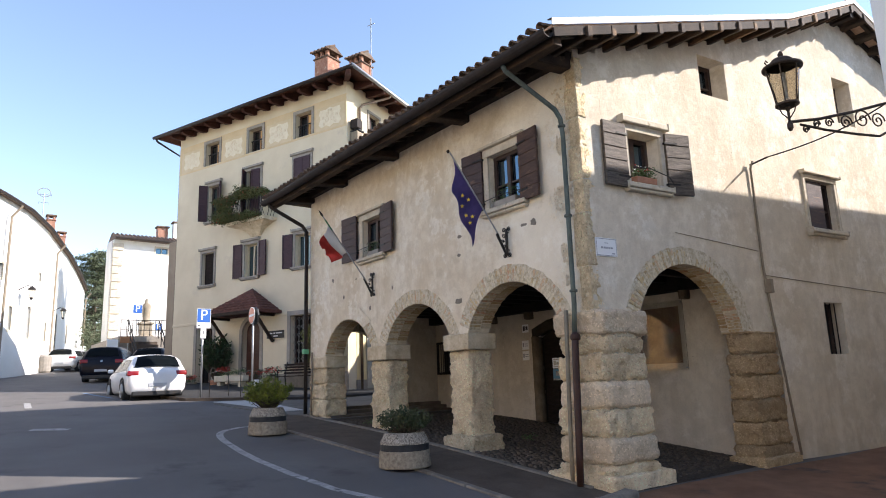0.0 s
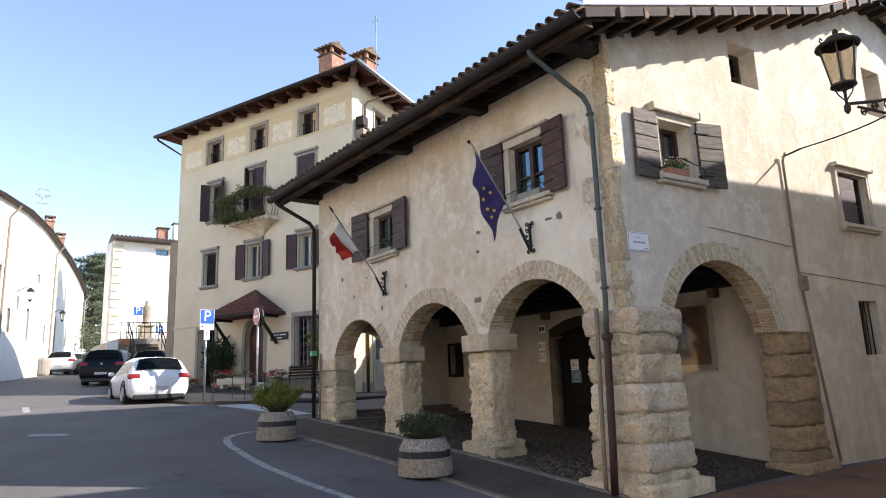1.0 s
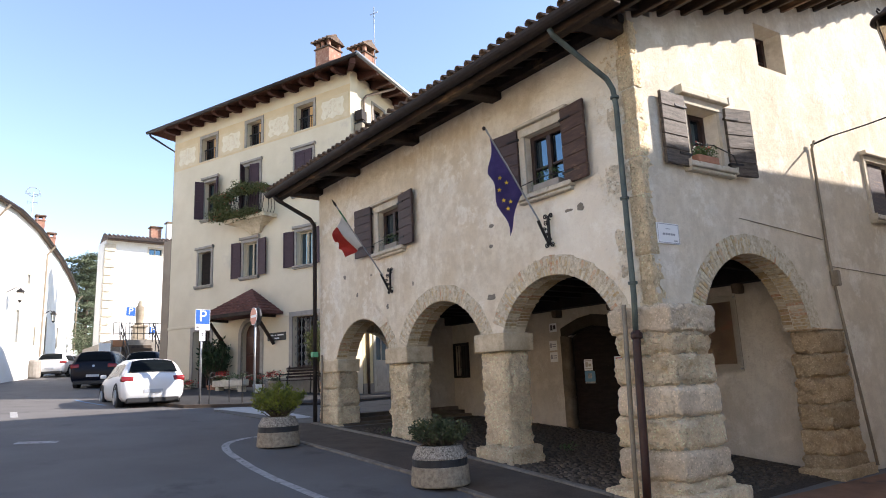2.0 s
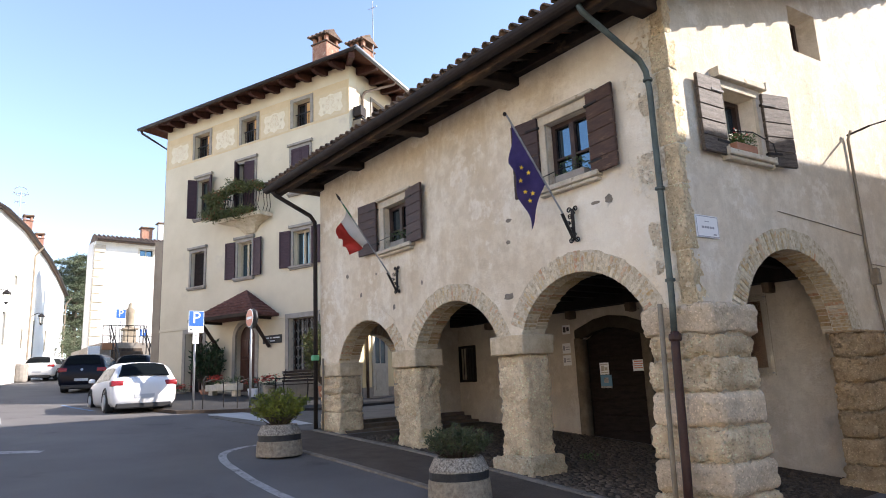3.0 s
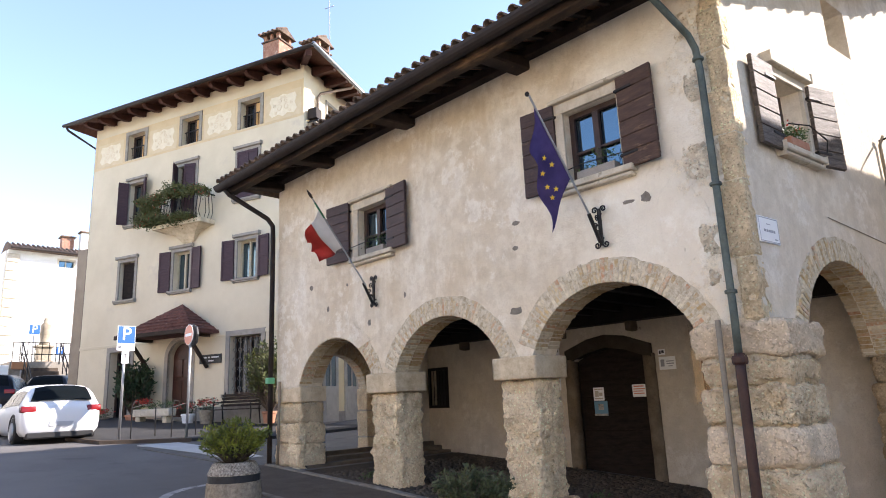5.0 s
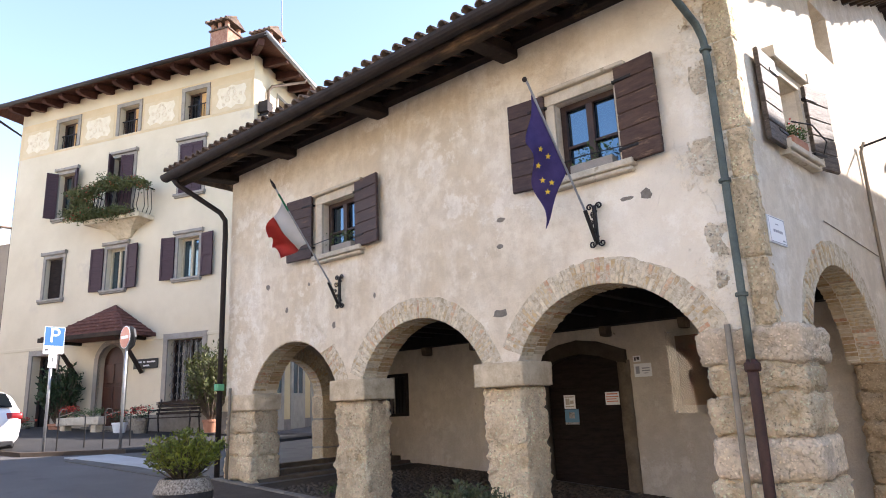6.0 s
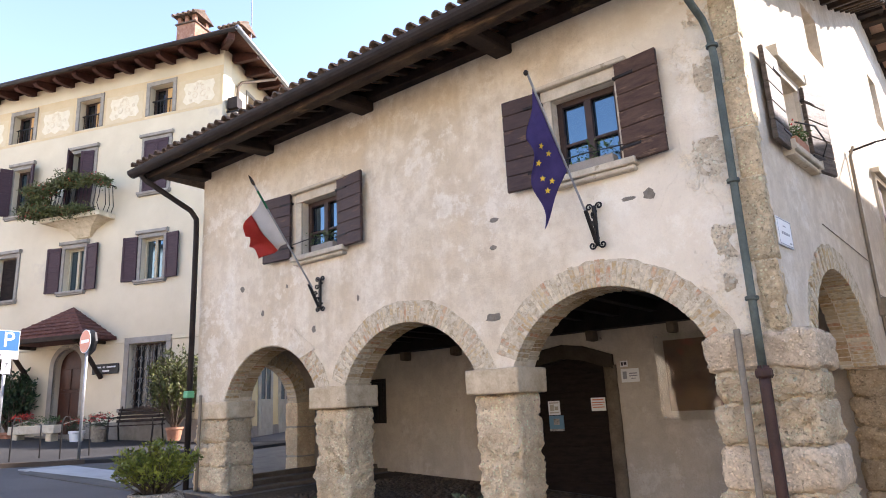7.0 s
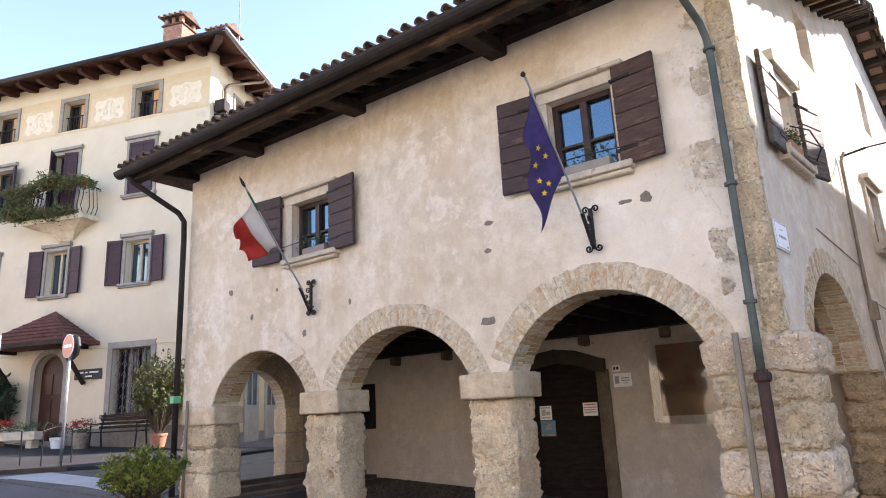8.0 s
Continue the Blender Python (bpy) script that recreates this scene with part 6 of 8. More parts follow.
# ---- other buildings ----
def block_house(name, line, z_top, deep, mat, label, windows=(), eave=0.5, roof_mat="tile", ridge=1.6, turn=1):
    """A building behind a line of front corners; windows as (segment, along, width, z0, z1)."""
    b = thing(name, (*line[0], ground_z(line[0][1])), label, "building")
    for k, (p, q) in enumerate(zip(line, line[1:])):
        p, q = Vector((*p, 0)), Vector((*q, 0))
        d = (q - p).normalized()
        ln = (q - p).length
        inn = Vector((-d.y, d.x, 0)) * turn
        base = min(ground_z(p.y), ground_z(q.y)) - 0.5
        hs = [rect(a, a + w, z0, z1) for s, a, w, z0, z1 in windows if s == k]
        part("wall", slab(rect(0, ln, base, z_top), hs, lambda u, v, e: p + d * u + inn * e + Vector((0, 0, v)), 0.4), M[mat], b)
        for s, a, w, z0, z1 in windows:
            if s != k:
                continue
            bmw = slab(rect(a - 0.02, a + w + 0.02, z0 - 0.02, z1 + 0.02), [], lambda u, v, e: p + d * u + inn * (e + 0.22) + Vector((0, 0, v)), 0.02)
            wn_ = part("window", bmw, M["glass"], b)
            part("frame", slab(rect(a - 0.1, a + w + 0.1, z0 - 0.1, z1 + 0.1), [rect(a, a + w, z0, z1)], lambda u, v, e: p + d * u + inn * (e - 0.02) + Vector((0, 0, v)), 0.08), M["greystone"] if mat != "white_wall" else M["trim"], wn_)
            part("mullion", slab(rect(a + w / 2 - 0.03, a + w / 2 + 0.03, z0, z1), [], lambda u, v, e: p + d * u + inn * (e + 0.16) + Vector((0, 0, v)), 0.05), M["greydoor"], wn_)
    bm = bmesh.new()
    ins, outs, ups = [], [], []
    n = len(line)
    for i, p in enumerate(line):
        a, c = Vector((*line[max(i - 1, 0)], 0)), Vector((*line[min(i + 1, n - 1)], 0))
        d = (c - a).normalized()
        inn = Vector((-d.y, d.x, 0)) * turn
        q = Vector((*p, 0))
        outs.append([bm.verts.new(q - inn * eave + Vector((0, 0, z_top - 0.02))), bm.verts.new(q - inn * eave + Vector((0, 0, z_top + 0.12)))])
        ups.append([bm.verts.new(q + inn * deep * 0.5 + Vector((0, 0, z_top + ridge))), bm.verts.new(q + inn * deep + Vector((0, 0, z_top)))])
        ins.append(bm.verts.new(q + inn * 0.2 + Vector((0, 0, z_top + 0.02))))
    for i in range(n - 1):
        bm.faces.new((outs[i][0], outs[i + 1][0], outs[i + 1][1], outs[i][1]))
        bm.faces.new((outs[i][1], outs[i + 1][1], ups[i + 1][0], ups[i][0]))
        bm.faces.new((ups[i][0], ups[i + 1][0], ups[i + 1][1], ups[i][1]))
        bm.faces.new((outs[i][0], outs[i + 1][0], ins[i + 1], ins[i]))
    for i in (0, n - 1):
        bm.faces.new((outs[i][0], outs[i][1], ups[i][0], ups[i][1], ins[i]))
    part("roof", bm, M[roof_mat], b, "clay tile roof")
    gl = [Vector((*p, 0)) for p in line]
    pts = []
    for i, p in enumerate(gl):
        d = (gl[min(i + 1, n - 1)] - gl[max(i - 1, 0)]).normalized()
        pts.append(p - Vector((-d.y, d.x, 0)) * turn * (eave + 0.05) + Vector((0, 0, z_top + 0.05)))
    part("gutter", bm_tube(pts, 0.09, 6), M["darkpipe"], b)
    # closing walls at the ends and behind
    back = []
    for i, p in enumerate(gl):
        d = (gl[min(i + 1, n - 1)] - gl[max(i - 1, 0)]).normalized()
        back.append(p + Vector((-d.y, d.x, 0)) * turn * deep)
    for p, q in ((gl[0], back[0]), (gl[-1], back[-1])):
        dd = (q - p).normalized()
        part("wall", slab(rect(0.42, (q - p).length, -1, z_top), [], lambda u, v, e: p + dd * u + Vector((-dd.y, dd.x, 0)) * e + Vector((0, 0, v)), 0.05), M[mat], b)
    for p, q in zip(back, back[1:]):
        dd = (q - p).normalized()
        part("wall", slab(rect(0, (q - p).length, -1, z_top), [], lambda u, v, e: p + dd * u + Vector((-dd.y, dd.x, 0)) * e + Vector((0, 0, v)), 0.05), M[mat], b)
    return b


LEFT = [(-6.5, 29.2), (-3.6, 31.2), (-0.2, 35.6), (1.46, 38.5), (2.89, 41.54), (4.28, 45.98), (5.3, 50.2), (6.43, 54.75), (8.2, 63.0), (10.22, 73.27)]
lw = [(2, 0.7, 0.8, 4.6, 5.9), (3, 0.5, 0.55, 6.9, 7.6), (3, 2.1, 0.35, 4.4, 5.6), (4, 1.6, 0.6, 4.2, 5.9), (4, 3.4, 0.5, 7.6, 8.1), (5, 1.5, 0.5, 4.3, 5.4), (6, 1.2, 0.6, 3.4, 6.3), (7, 2.5, 0.8, 4.8, 6.2), (1, 2.0, 0.9, 5.0, 6.5)]
left = block_house("long_white_house", LEFT, 10.9, 9.0, "white_wall", "long curving white house in full sun", lw, eave=0.22, turn=1)
for px, py, zt in ((1.9, 39.3, 10.6), (5.0, 48.8, 10.6), (10.1, 72.6, 10.6)):
    part("downpipe", bm_tube([(px + 0.6, py - 0.2, zt), (px + 0.18, py - 0.08, zt - 0.6), (px + 0.16, py - 0.08, ground_z(py) + 0.05)], 0.06, 6), M["greypipe"], left)
for px, py, h in ((4.78, 50.3, 12.85), (5.85, 54.0, 12.55)):
    c = thing("chimney", (px, py, 11.4), "red brick chimney on the white house", "chimney")
    part("shaft", bm_box(px - 0.25, px + 0.25, py - 0.25, py + 0.25, 11.0, h - 0.32), M["chimbrick"], c)
    for a in (-1, 1):
        for b in (-1, 1):
            part("post", bm_box(px + a * 0.18 - 0.06, px + a * 0.18 + 0.06, py + b * 0.18 - 0.06, py + b * 0.18 + 0.06, h - 0.32, h - 0.12), M["chimbrick"], c)
    part("ledge", bm_box(px - 0.3, px + 0.3, py - 0.3, py + 0.3, h - 0.40, h - 0.31, bevel=0.02), M["chimbrick"], c)
    part("cap", bm_box(px - 0.32, px + 0.32, py - 0.32, py + 0.32, h - 0.12, h, bevel=0.03), M["tile"], c)
an = thing("antenna", (4.25, 50.0, 11.3), "television antenna on the white house", "antenna")
part("mast", bm_tube([(4.25, 50.0, 11.2), (4.25, 50.0, 14.3)], 0.03, 6), M["grey_metal"], an)
for z, w in ((14.15, 0.42), (13.6, 0.28), (12.55, 0.36)):
    part("crossbar", bm_tube([(4.25 - w, 50.0, z), (4.25 + w, 50.0, z)], 0.02, 5), M["grey_metal"], an)
    for k in range(-2, 3):
        part("rod", bm_tube([(4.25 + k * w / 2, 50.0, z - 0.12), (4.25 + k * w / 2, 50.0, z + 0.12)], 0.014, 5), M["grey_metal"], an)
part("hoop", bm_tube([(4.25 + 0.38 * math.cos(k * math.tau / 14), 50.0, 14.3 + 0.30 * math.sin(k * math.tau / 14)) for k in range(15)], 0.03, 5), M["grey_metal"], an)


def wall_lantern(x, y, z):
    w = thing("wall_lantern", (x, y, z), "small black wall lantern on the white house", "lamp", "lanterns of the white house")
    part("arm", bm_tube([(x - 0.6, y + 0.1, z + 0.1), (x - 0.2, y, z + 0.35), (x, y, z + 0.25)], 0.025, 5), M["iron"], w)
    part("glass", bm_lathe([(0.09, -0.3), (0.17, 0.12), (0.16, 0.13)], (x, y, z), 8), M["lampglass"], w)
    part("hood", bm_lathe([(0.2, 0.12), (0.18, 0.2), (0.05, 0.3), (0.01, 0.36)], (x, y, z), 10), M["iron"], w)
    part("foot", bm_lathe([(0.03, -0.42), (0.1, -0.31), (0.1, -0.29)], (x, y, z), 8), M["iron"], w)
    return w


wall_lantern(3.35, 41.1, 6.45)
wall_lantern(5.9, 50.1, 6.3)

FARL = [(8.55, 49.4), (15.0, 49.6)]
vc = thing("chimney", (12.1, 51.4, 11.5), "low brick chimney on the villa roof", "chimney")
part("shaft", bm_box(11.75, 12.45, 51.1, 51.7, 11.4, 12.95), M["chimbrick"], vc)
part("cap", bm_box(11.65, 12.55, 51.0, 51.8, 12.95, 13.07, bevel=0.03), M["tile"], vc)
far = block_house("white_villa", FARL, 11.4, 2.0, "white_wall", "tall white villa with quoins and tiled roof", [(0, 2.75, 0.85, 10.62, 11.05)], ridge=0.6)
for i in range(24):           # rows of cover tiles down the front slope
    x = 8.62 + i * 0.27
    part("tile_row", bm_tube([(x, 48.93, 11.52), (x, 50.38, 12.03)], 0.07, 6), M["tile"], far)
wc = thing("chimney", (13.0, 51.0, 11.5), "white rendered chimney on the villa roof", "chimney")
part("shaft", bm_box(12.75, 13.25, 50.7, 51.2, 11.4, 13.3), M["white_wall"], wc)
part("cap", bm_box(12.65, 13.35, 50.6, 51.3, 13.3, 13.42, bevel=0.03), M["tile"], wc)
for i in range(12):
    z = 4.6 + i * 0.55
    part("quoin", bm_box(8.5, 8.55 + (0.62 if i % 2 else 0.4), 49.30, 49.55, z, z + 0.5, bevel=0.02), M["trim"], far)
solid("terrace", bm_box(7.5, 15.5, 40.1, 49.0, 1.2, 4.1), M["greystone"], "grey stone terrace before the white villa", "terrace", "structure")
stairs = thing("outdoor_stairs", (8.75, 38.9, 2.1), "stone stairs with iron railing up to the terrace", "stairs")
for i in range(11):
    y = 37.5 + i * 0.25
    part("step", bm_box(8.0, 9.5, y, 40.2, ground_z(37.5) + i * 0.18 - 0.02 if i else 1.5, ground_z(37.5) + (i + 1) * 0.18, bevel=0.01), M["pave"], stairs)
for x in (7.95, 9.55):
    part("rail", bm_tube([(x, 37.3, 2.9), (x, 40.1, 5.0)], 0.035, 6), M["iron"], stairs)
    part("rail", bm_tube([(x, 37.3, 2.45), (x, 40.1, 4.55)], 0.025, 6), M["iron"], stairs)
    for i in range(5):
        y = 37.3 + i * 0.7
        part("post", bm_tube([(x, y, 1.9 + i * 0.52), (x, y, 2.92 + i * 0.525)], 0.025, 6), M["iron"], stairs)
fence = thing("terrace_railing", (8.7, 40.15, 4.1), "black iron railing along the terrace", "railing")
for z in (4.45, 5.0):
    part("rail", bm_tube([(7.6, 40.2, z), (10.6, 40.2, z)], 0.025, 6), M["iron"], fence)
for i in range(11):
    part("post", bm_tube([(7.6 + i * 0.3, 40.2, 4.1), (7.6 + i * 0.3, 40.2, 5.02)], 0.02, 6), M["iron"], fence)
st = thing("pedestal", (9.35, 42.4, 4.1), "moulded stone pedestal of the statue", "pedestal")
part("plinth", bm_box(8.95, 9.75, 42.0, 42.8, 4.1, 4.3, bevel=0.03), M["statuestone"], st)
part("shaft", bm_box(9.05, 9.65, 42.1, 42.7, 4.3, 4.95, bevel=0.02), M["statuestone"], st)
part("cornice", bm_box(8.95, 9.75, 42.0, 42.8, 4.95, 5.07, bevel=0.03), M["statuestone"], st)
bm = bm_lathe([(0.27, 0), (0.25, 0.1), (0.2, 0.16), (0.22, 0.5), (0.25, 0.8), (0.22, 1.05), (0.1, 1.18), (0.12, 1.3), (0.08, 1.42), (0.02, 1.46)], (9.35, 42.4, 5.07), 14)
for v in bm.verts:
    v.co += Vector((noise.noise(v.co * 6), noise.noise(v.co * 6 + Vector((5, 0, 0))), 0)) * 0.05
solid("statue", bm, M["statuestone"], "weathered draped stone statue on a pedestal", "statue", smooth=True)

# the building across the lane, out of view but for its corner, and the ochre front over the street
lane_house = thing("lane_house", (8.45, 2.95, -0.4), "pale rendered house corner across the lane", "building")
part("wall_west", bm_box(8.45, 8.85, -14.0, 2.95, -1.5, 7.82), M["white_wall"], lane_house)
bm = bm_box(8.86, 32.0, 2.55, 2.95, -1.5, 7.82)
for v in bm.verts:
    v.co.y -= 0.076 * (v.co.x - 8.45)
part("wall_north", bm, M["white_wall"], lane_house)
bm = bmesh.new()
q = [bm.verts.new(p) for p in ((8.3, 3.02, 7.93), (32, 1.22, 7.93), (32, -14, 7.93), (8.3, -14, 7.93))]
t2 = [bm.verts.new(p) for p in ((14, -4, 9.7), (26, -5, 9.7))]
bm.faces.new(q[::-1]), bm.faces.new((q[0], q[1], t2[1], t2[0])), bm.faces.new((q[1], q[2], t2[1])), bm.faces.new((q[2], q[3], t2[0], t2[1])), bm.faces.new((q[3], q[0], t2[0]))
part("roof", bm, M["tile"], lane_house)
# seen only in reflection; height and warm tone set for bounced light
block_house("pale_house", [(-13.5, -18.0), (-11.5, 0.0), (-11.5, 18.2)], 8.8, 9, "cream_wall", "warm cream rendered house across the street",
            [(s, a, 1.0, z, z + 1.7) for s in (0, 1) for a in (2.0, 5.2, 8.4, 11.6, 14.2) for z in (1.4, 4.4, 6.6)], ridge=0.9, turn=1)
block_house("ochre_house", [(-11.5, 18.6), (-11.2, 29.5)], 7.4, 9, "ochre_wall", "orange ochre house across the street",
            [(0, a, 1.0, z, z + 1.7) for a in (1.2, 3.4, 5.6, 7.8, 10.0) for z in (2.0, 4.9)], ridge=0.9, turn=1)
# unseen block added to keep sun off the passage; height set by its shadow
east = thing("shade_block", (18.6, 15.6, 0.5), "unseen house-shaped block added to shade the passage", "building")
part("wall", bm_box(18.6, 26.0, 15.5, 25.0, 0.0, 6.8), M["white_wall"], east)
part("roof", slab([(15.1, 6.8), (25.4, 6.8), (20.2, 7.8)], [], lambda u, v, d: (18.2 + d, u, v), 8.2), M["tile"], east)
solid("wall_1", bm_box(-16, 30, -30.4, -30, -3, 8), M["white_wall"], "plain pale wall far behind the street", "wall", "structure")

# ---- street lantern on its scrolled bracket ----
lamp = thing("street_lantern", (7.2, 3.45, 3.75), "black iron street lantern on a scrolled wall bracket", "street lamp")
lx, ly = 7.19, 3.46
part("bracket_arm", bm_tube([(lx, ly, 3.80), (7.55, 3.31, 3.86), (8.0, 3.14, 3.98), (8.45, 2.97, 4.12)], 0.017, 6), M["lampiron"], lamp)
part("bracket_brace", bm_tube([(lx + 0.12, ly - 0.05, 3.78), (7.6, 3.29, 3.74), (8.0, 3.14, 3.72), (8.3, 3.03, 3.72), (8.45, 2.97, 3.8)], 0.014, 6), M["lampiron"], lamp)
for u, r, zc in ((0.35, 0.05, 3.80), (0.52, 0.06, 3.83), (0.75, 0.085, 3.85), (0.98, 0.12, 3.9), (1.2, 0.1, 3.9), (0.2, 0.045, 3.73)):
    d = Vector((1.26, -0.49, 0)).normalized()
    pts = [Vector((lx, ly, 0)) + d * (u + r * (1 - k / 22) * math.cos(k * 0.55)) + Vector((0, 0, zc + r * (1 - k / 22) * math.sin(k * 0.55))) for k in range(20)]
    part("scroll", bm_tube(pts, 0.009, 5), M["lampiron"], lamp)
part("stem", bm_lathe([(0.012, -0.06), (0.03, -0.03), (0.03, 0.02), (0.014, 0.05), (0.014, 0.16), (0.035, 0.2)], (lx, ly, 3.76), 10), M["lampiron"], lamp)
for k in range(3):
    a = k * math.tau / 3 + 0.4
    part("strut", bm_tube([(lx, ly, 3.83), (lx + 0.07 * math.cos(a), ly + 0.07 * math.sin(a), 3.9), (lx + 0.10 * math.cos(a), ly + 0.10 * math.sin(a), 3.985)], 0.007, 5), M["lampiron"], lamp)
part("base_ring", bm_lathe([(0.10, 0), (0.118, 0.01), (0.118, 0.03), (0.105, 0.035)], (lx, ly, 3.975), 16), M["lampiron"], lamp)
part("glass", bm_lathe([(0.104, 0), (0.168, 0.40), (0.165, 0.40), (0.10, 0.004)], (lx, ly, 4.005), 16), M["lampglass"], lamp, "smoky amber glass", smooth=True)
for k in range(6):
    a = k * math.tau / 6 + 0.3
    part("glazing_bar", bm_tube([(lx + 0.11 * math.cos(a), ly + 0.11 * math.sin(a), 4.0), (lx + 0.172 * math.cos(a), ly + 0.172 * math.sin(a), 4.41)], 0.007, 5), M["lampiron"], lamp)
part("candle", bm_lathe([(0.03, 0), (0.03, 0.05), (0.02, 0.06), (0.02, 0.26), (0.028, 0.30), (0.01, 0.34)], (lx, ly, 4.01), 8), M["white"], lamp)
part("hood", bm_lathe([(0.198, 0), (0.205, 0.012), (0.20, 0.03), (0.13, 0.045), (0.118, 0.055), (0.118, 0.085), (0.09, 0.115), (0.04, 0.135), (0.016, 0.14)], (lx, ly, 4.40), 20), M["lampiron"], lamp, smooth=True)
part("finial", bm_lathe([(0.012, 0), (0.02, 0.01), (0.03, 0.035), (0.02, 0.06), (0.004, 0.075)], (lx, ly, 4.535), 10), M["lampiron"], lamp)
for sgn in (-1, 1):
    part("ear", bm_tube([(lx + sgn * 0.18, ly - sgn * 0.07, 4.42), (lx + sgn * 0.205, ly - sgn * 0.08, 4.45), (lx + sgn * 0.19, ly - sgn * 0.075, 4.48), (lx + sgn * 0.165, ly - sgn * 0.065, 4.46)], 0.008, 5), M["lampiron"], lamp)

# cable on the lane front
cab = thing("wall_cable", (11.0, 5.8, 4.7), "grey conduit and cable on the lane front", "cable")
part("conduit", bm_tube([(10.92, 5.80, 4.70), (10.92, 5.855, 4.58), (10.93, 5.86, 2.9), (11.0, 5.85, 2.2), (11.06, 5.70, -0.1)], 0.022, 6), M["greypipe"], cab, smooth=True)
part("bracket", bm_tube([(10.92, 5.86, 4.64), (10.92, 5.55, 4.69)], 0.016, 6), M["iron"], cab)
pts = [Vector((10.92, 5.56, 4.69)).lerp(Vector((10.6, 2.84, 5.2)), k / 10) + Vector((0, 0, -0.18 * math.sin(math.pi * k / 10))) for k in range(11)]
part("cable", bm_tube(pts, 0.012, 5), M["black"], cab)
part("junction", bm_box(10.94, 11.05, 5.78, 5.89, 2.45, 2.68, bevel=0.01), M["greypipe"], cab)
part("thin_cable", bm_tube([(8.9, 6.08, 3.3), (10, 5.973, 3.22), (10.9, 5.886, 3.15)], 0.006, 4), M["greypipe"], cab)
part("thin_cable", bm_tube([(11.0, 5.876, 2.75), (14, 5.586, 2.62), (17, 5.296, 2.5)], 0.007, 4), M["greypipe"], cab)

# ---- signs ----
def lettering(text, m, size, mat, parent, name="lettering"):
    cu = bpy.data.curves.new(name, "FONT")
    cu.body, cu.size, cu.align_x, cu.align_y, cu.extrude = text, size, "CENTER", "CENTER", 0.002
    tmp = bpy.data.objects.new(name, cu)
    scene.collection.objects.link(tmp)
    me_ = bpy.data.meshes.new_from_object(tmp.evaluated_get(bpy.context.evaluated_depsgraph_get()))
    bpy.data.objects.remove(tmp)
    me_.transform(m)
    me_.materials.append(mat)
    return own(new(name, me_), parent)


def facing(o, right):
    """Matrix that lays the text plane at o, reading along right, upright."""
    r = Vector(right).normalized()
    n = r.cross(Vector((0, 0, 1)))
    return Matrix(((r.x, 0, n.x, o[0]), (r.y, 0, n.y, o[1]), (0, 1, 0, o[2]), (0, 0, 0, 1)))


ss = thing("street_sign", (7.41, 6.1, 2.96), "white street name plate on the corner wall", "sign")
ang = math.atan(BS)
mm = facing((7.43, YB + BS * 0.23 - 0.012, 2.965), (1, BS, 0))
bm = bm_box(-0.20, 0.20, -0.13, 0.13, -0.008, 0.008, bevel=0.004)
bmesh.ops.transform(bm, matrix=mm, verts=bm.verts)
part("plate", bm, M["white"], ss)
bm = slab(rect(-0.19, 0.19, -0.12, 0.12), [rect(-0.182, 0.182, -0.112, 0.112)], lambda u, v, d: mm @ Vector((u, v, 0.0085 + d)), 0.001)
part("border", bm, M["greyink"], ss)
for a0, a1, b0, b1 in ((-0.045, 0.035, 0.045, 0.07), (-0.105, -0.065, -0.03, 0.012), (-0.055, -0.02, -0.03, 0.012), (-0.01, 0.025, -0.03, 0.012), (0.035, 0.07, -0.03, 0.012), (0.08, 0.115, -0.03, 0.012)):
    bm = bm_box(a0, a1, b0 + 0.008, b1 - 0.008, 0.0085, 0.0095)
    bmesh.ops.transform(bm, matrix=mm, verts=bm.verts)
    part("letter_bar", bm, M["greyink"], ss)
bm = bm_box(0.09, 0.15, -0.095, -0.08, 0.0085, 0.0095)
bmesh.ops.transform(bm, matrix=mm, verts=bm.verts)
part("letter_bar", bm, M["greyink"], ss)


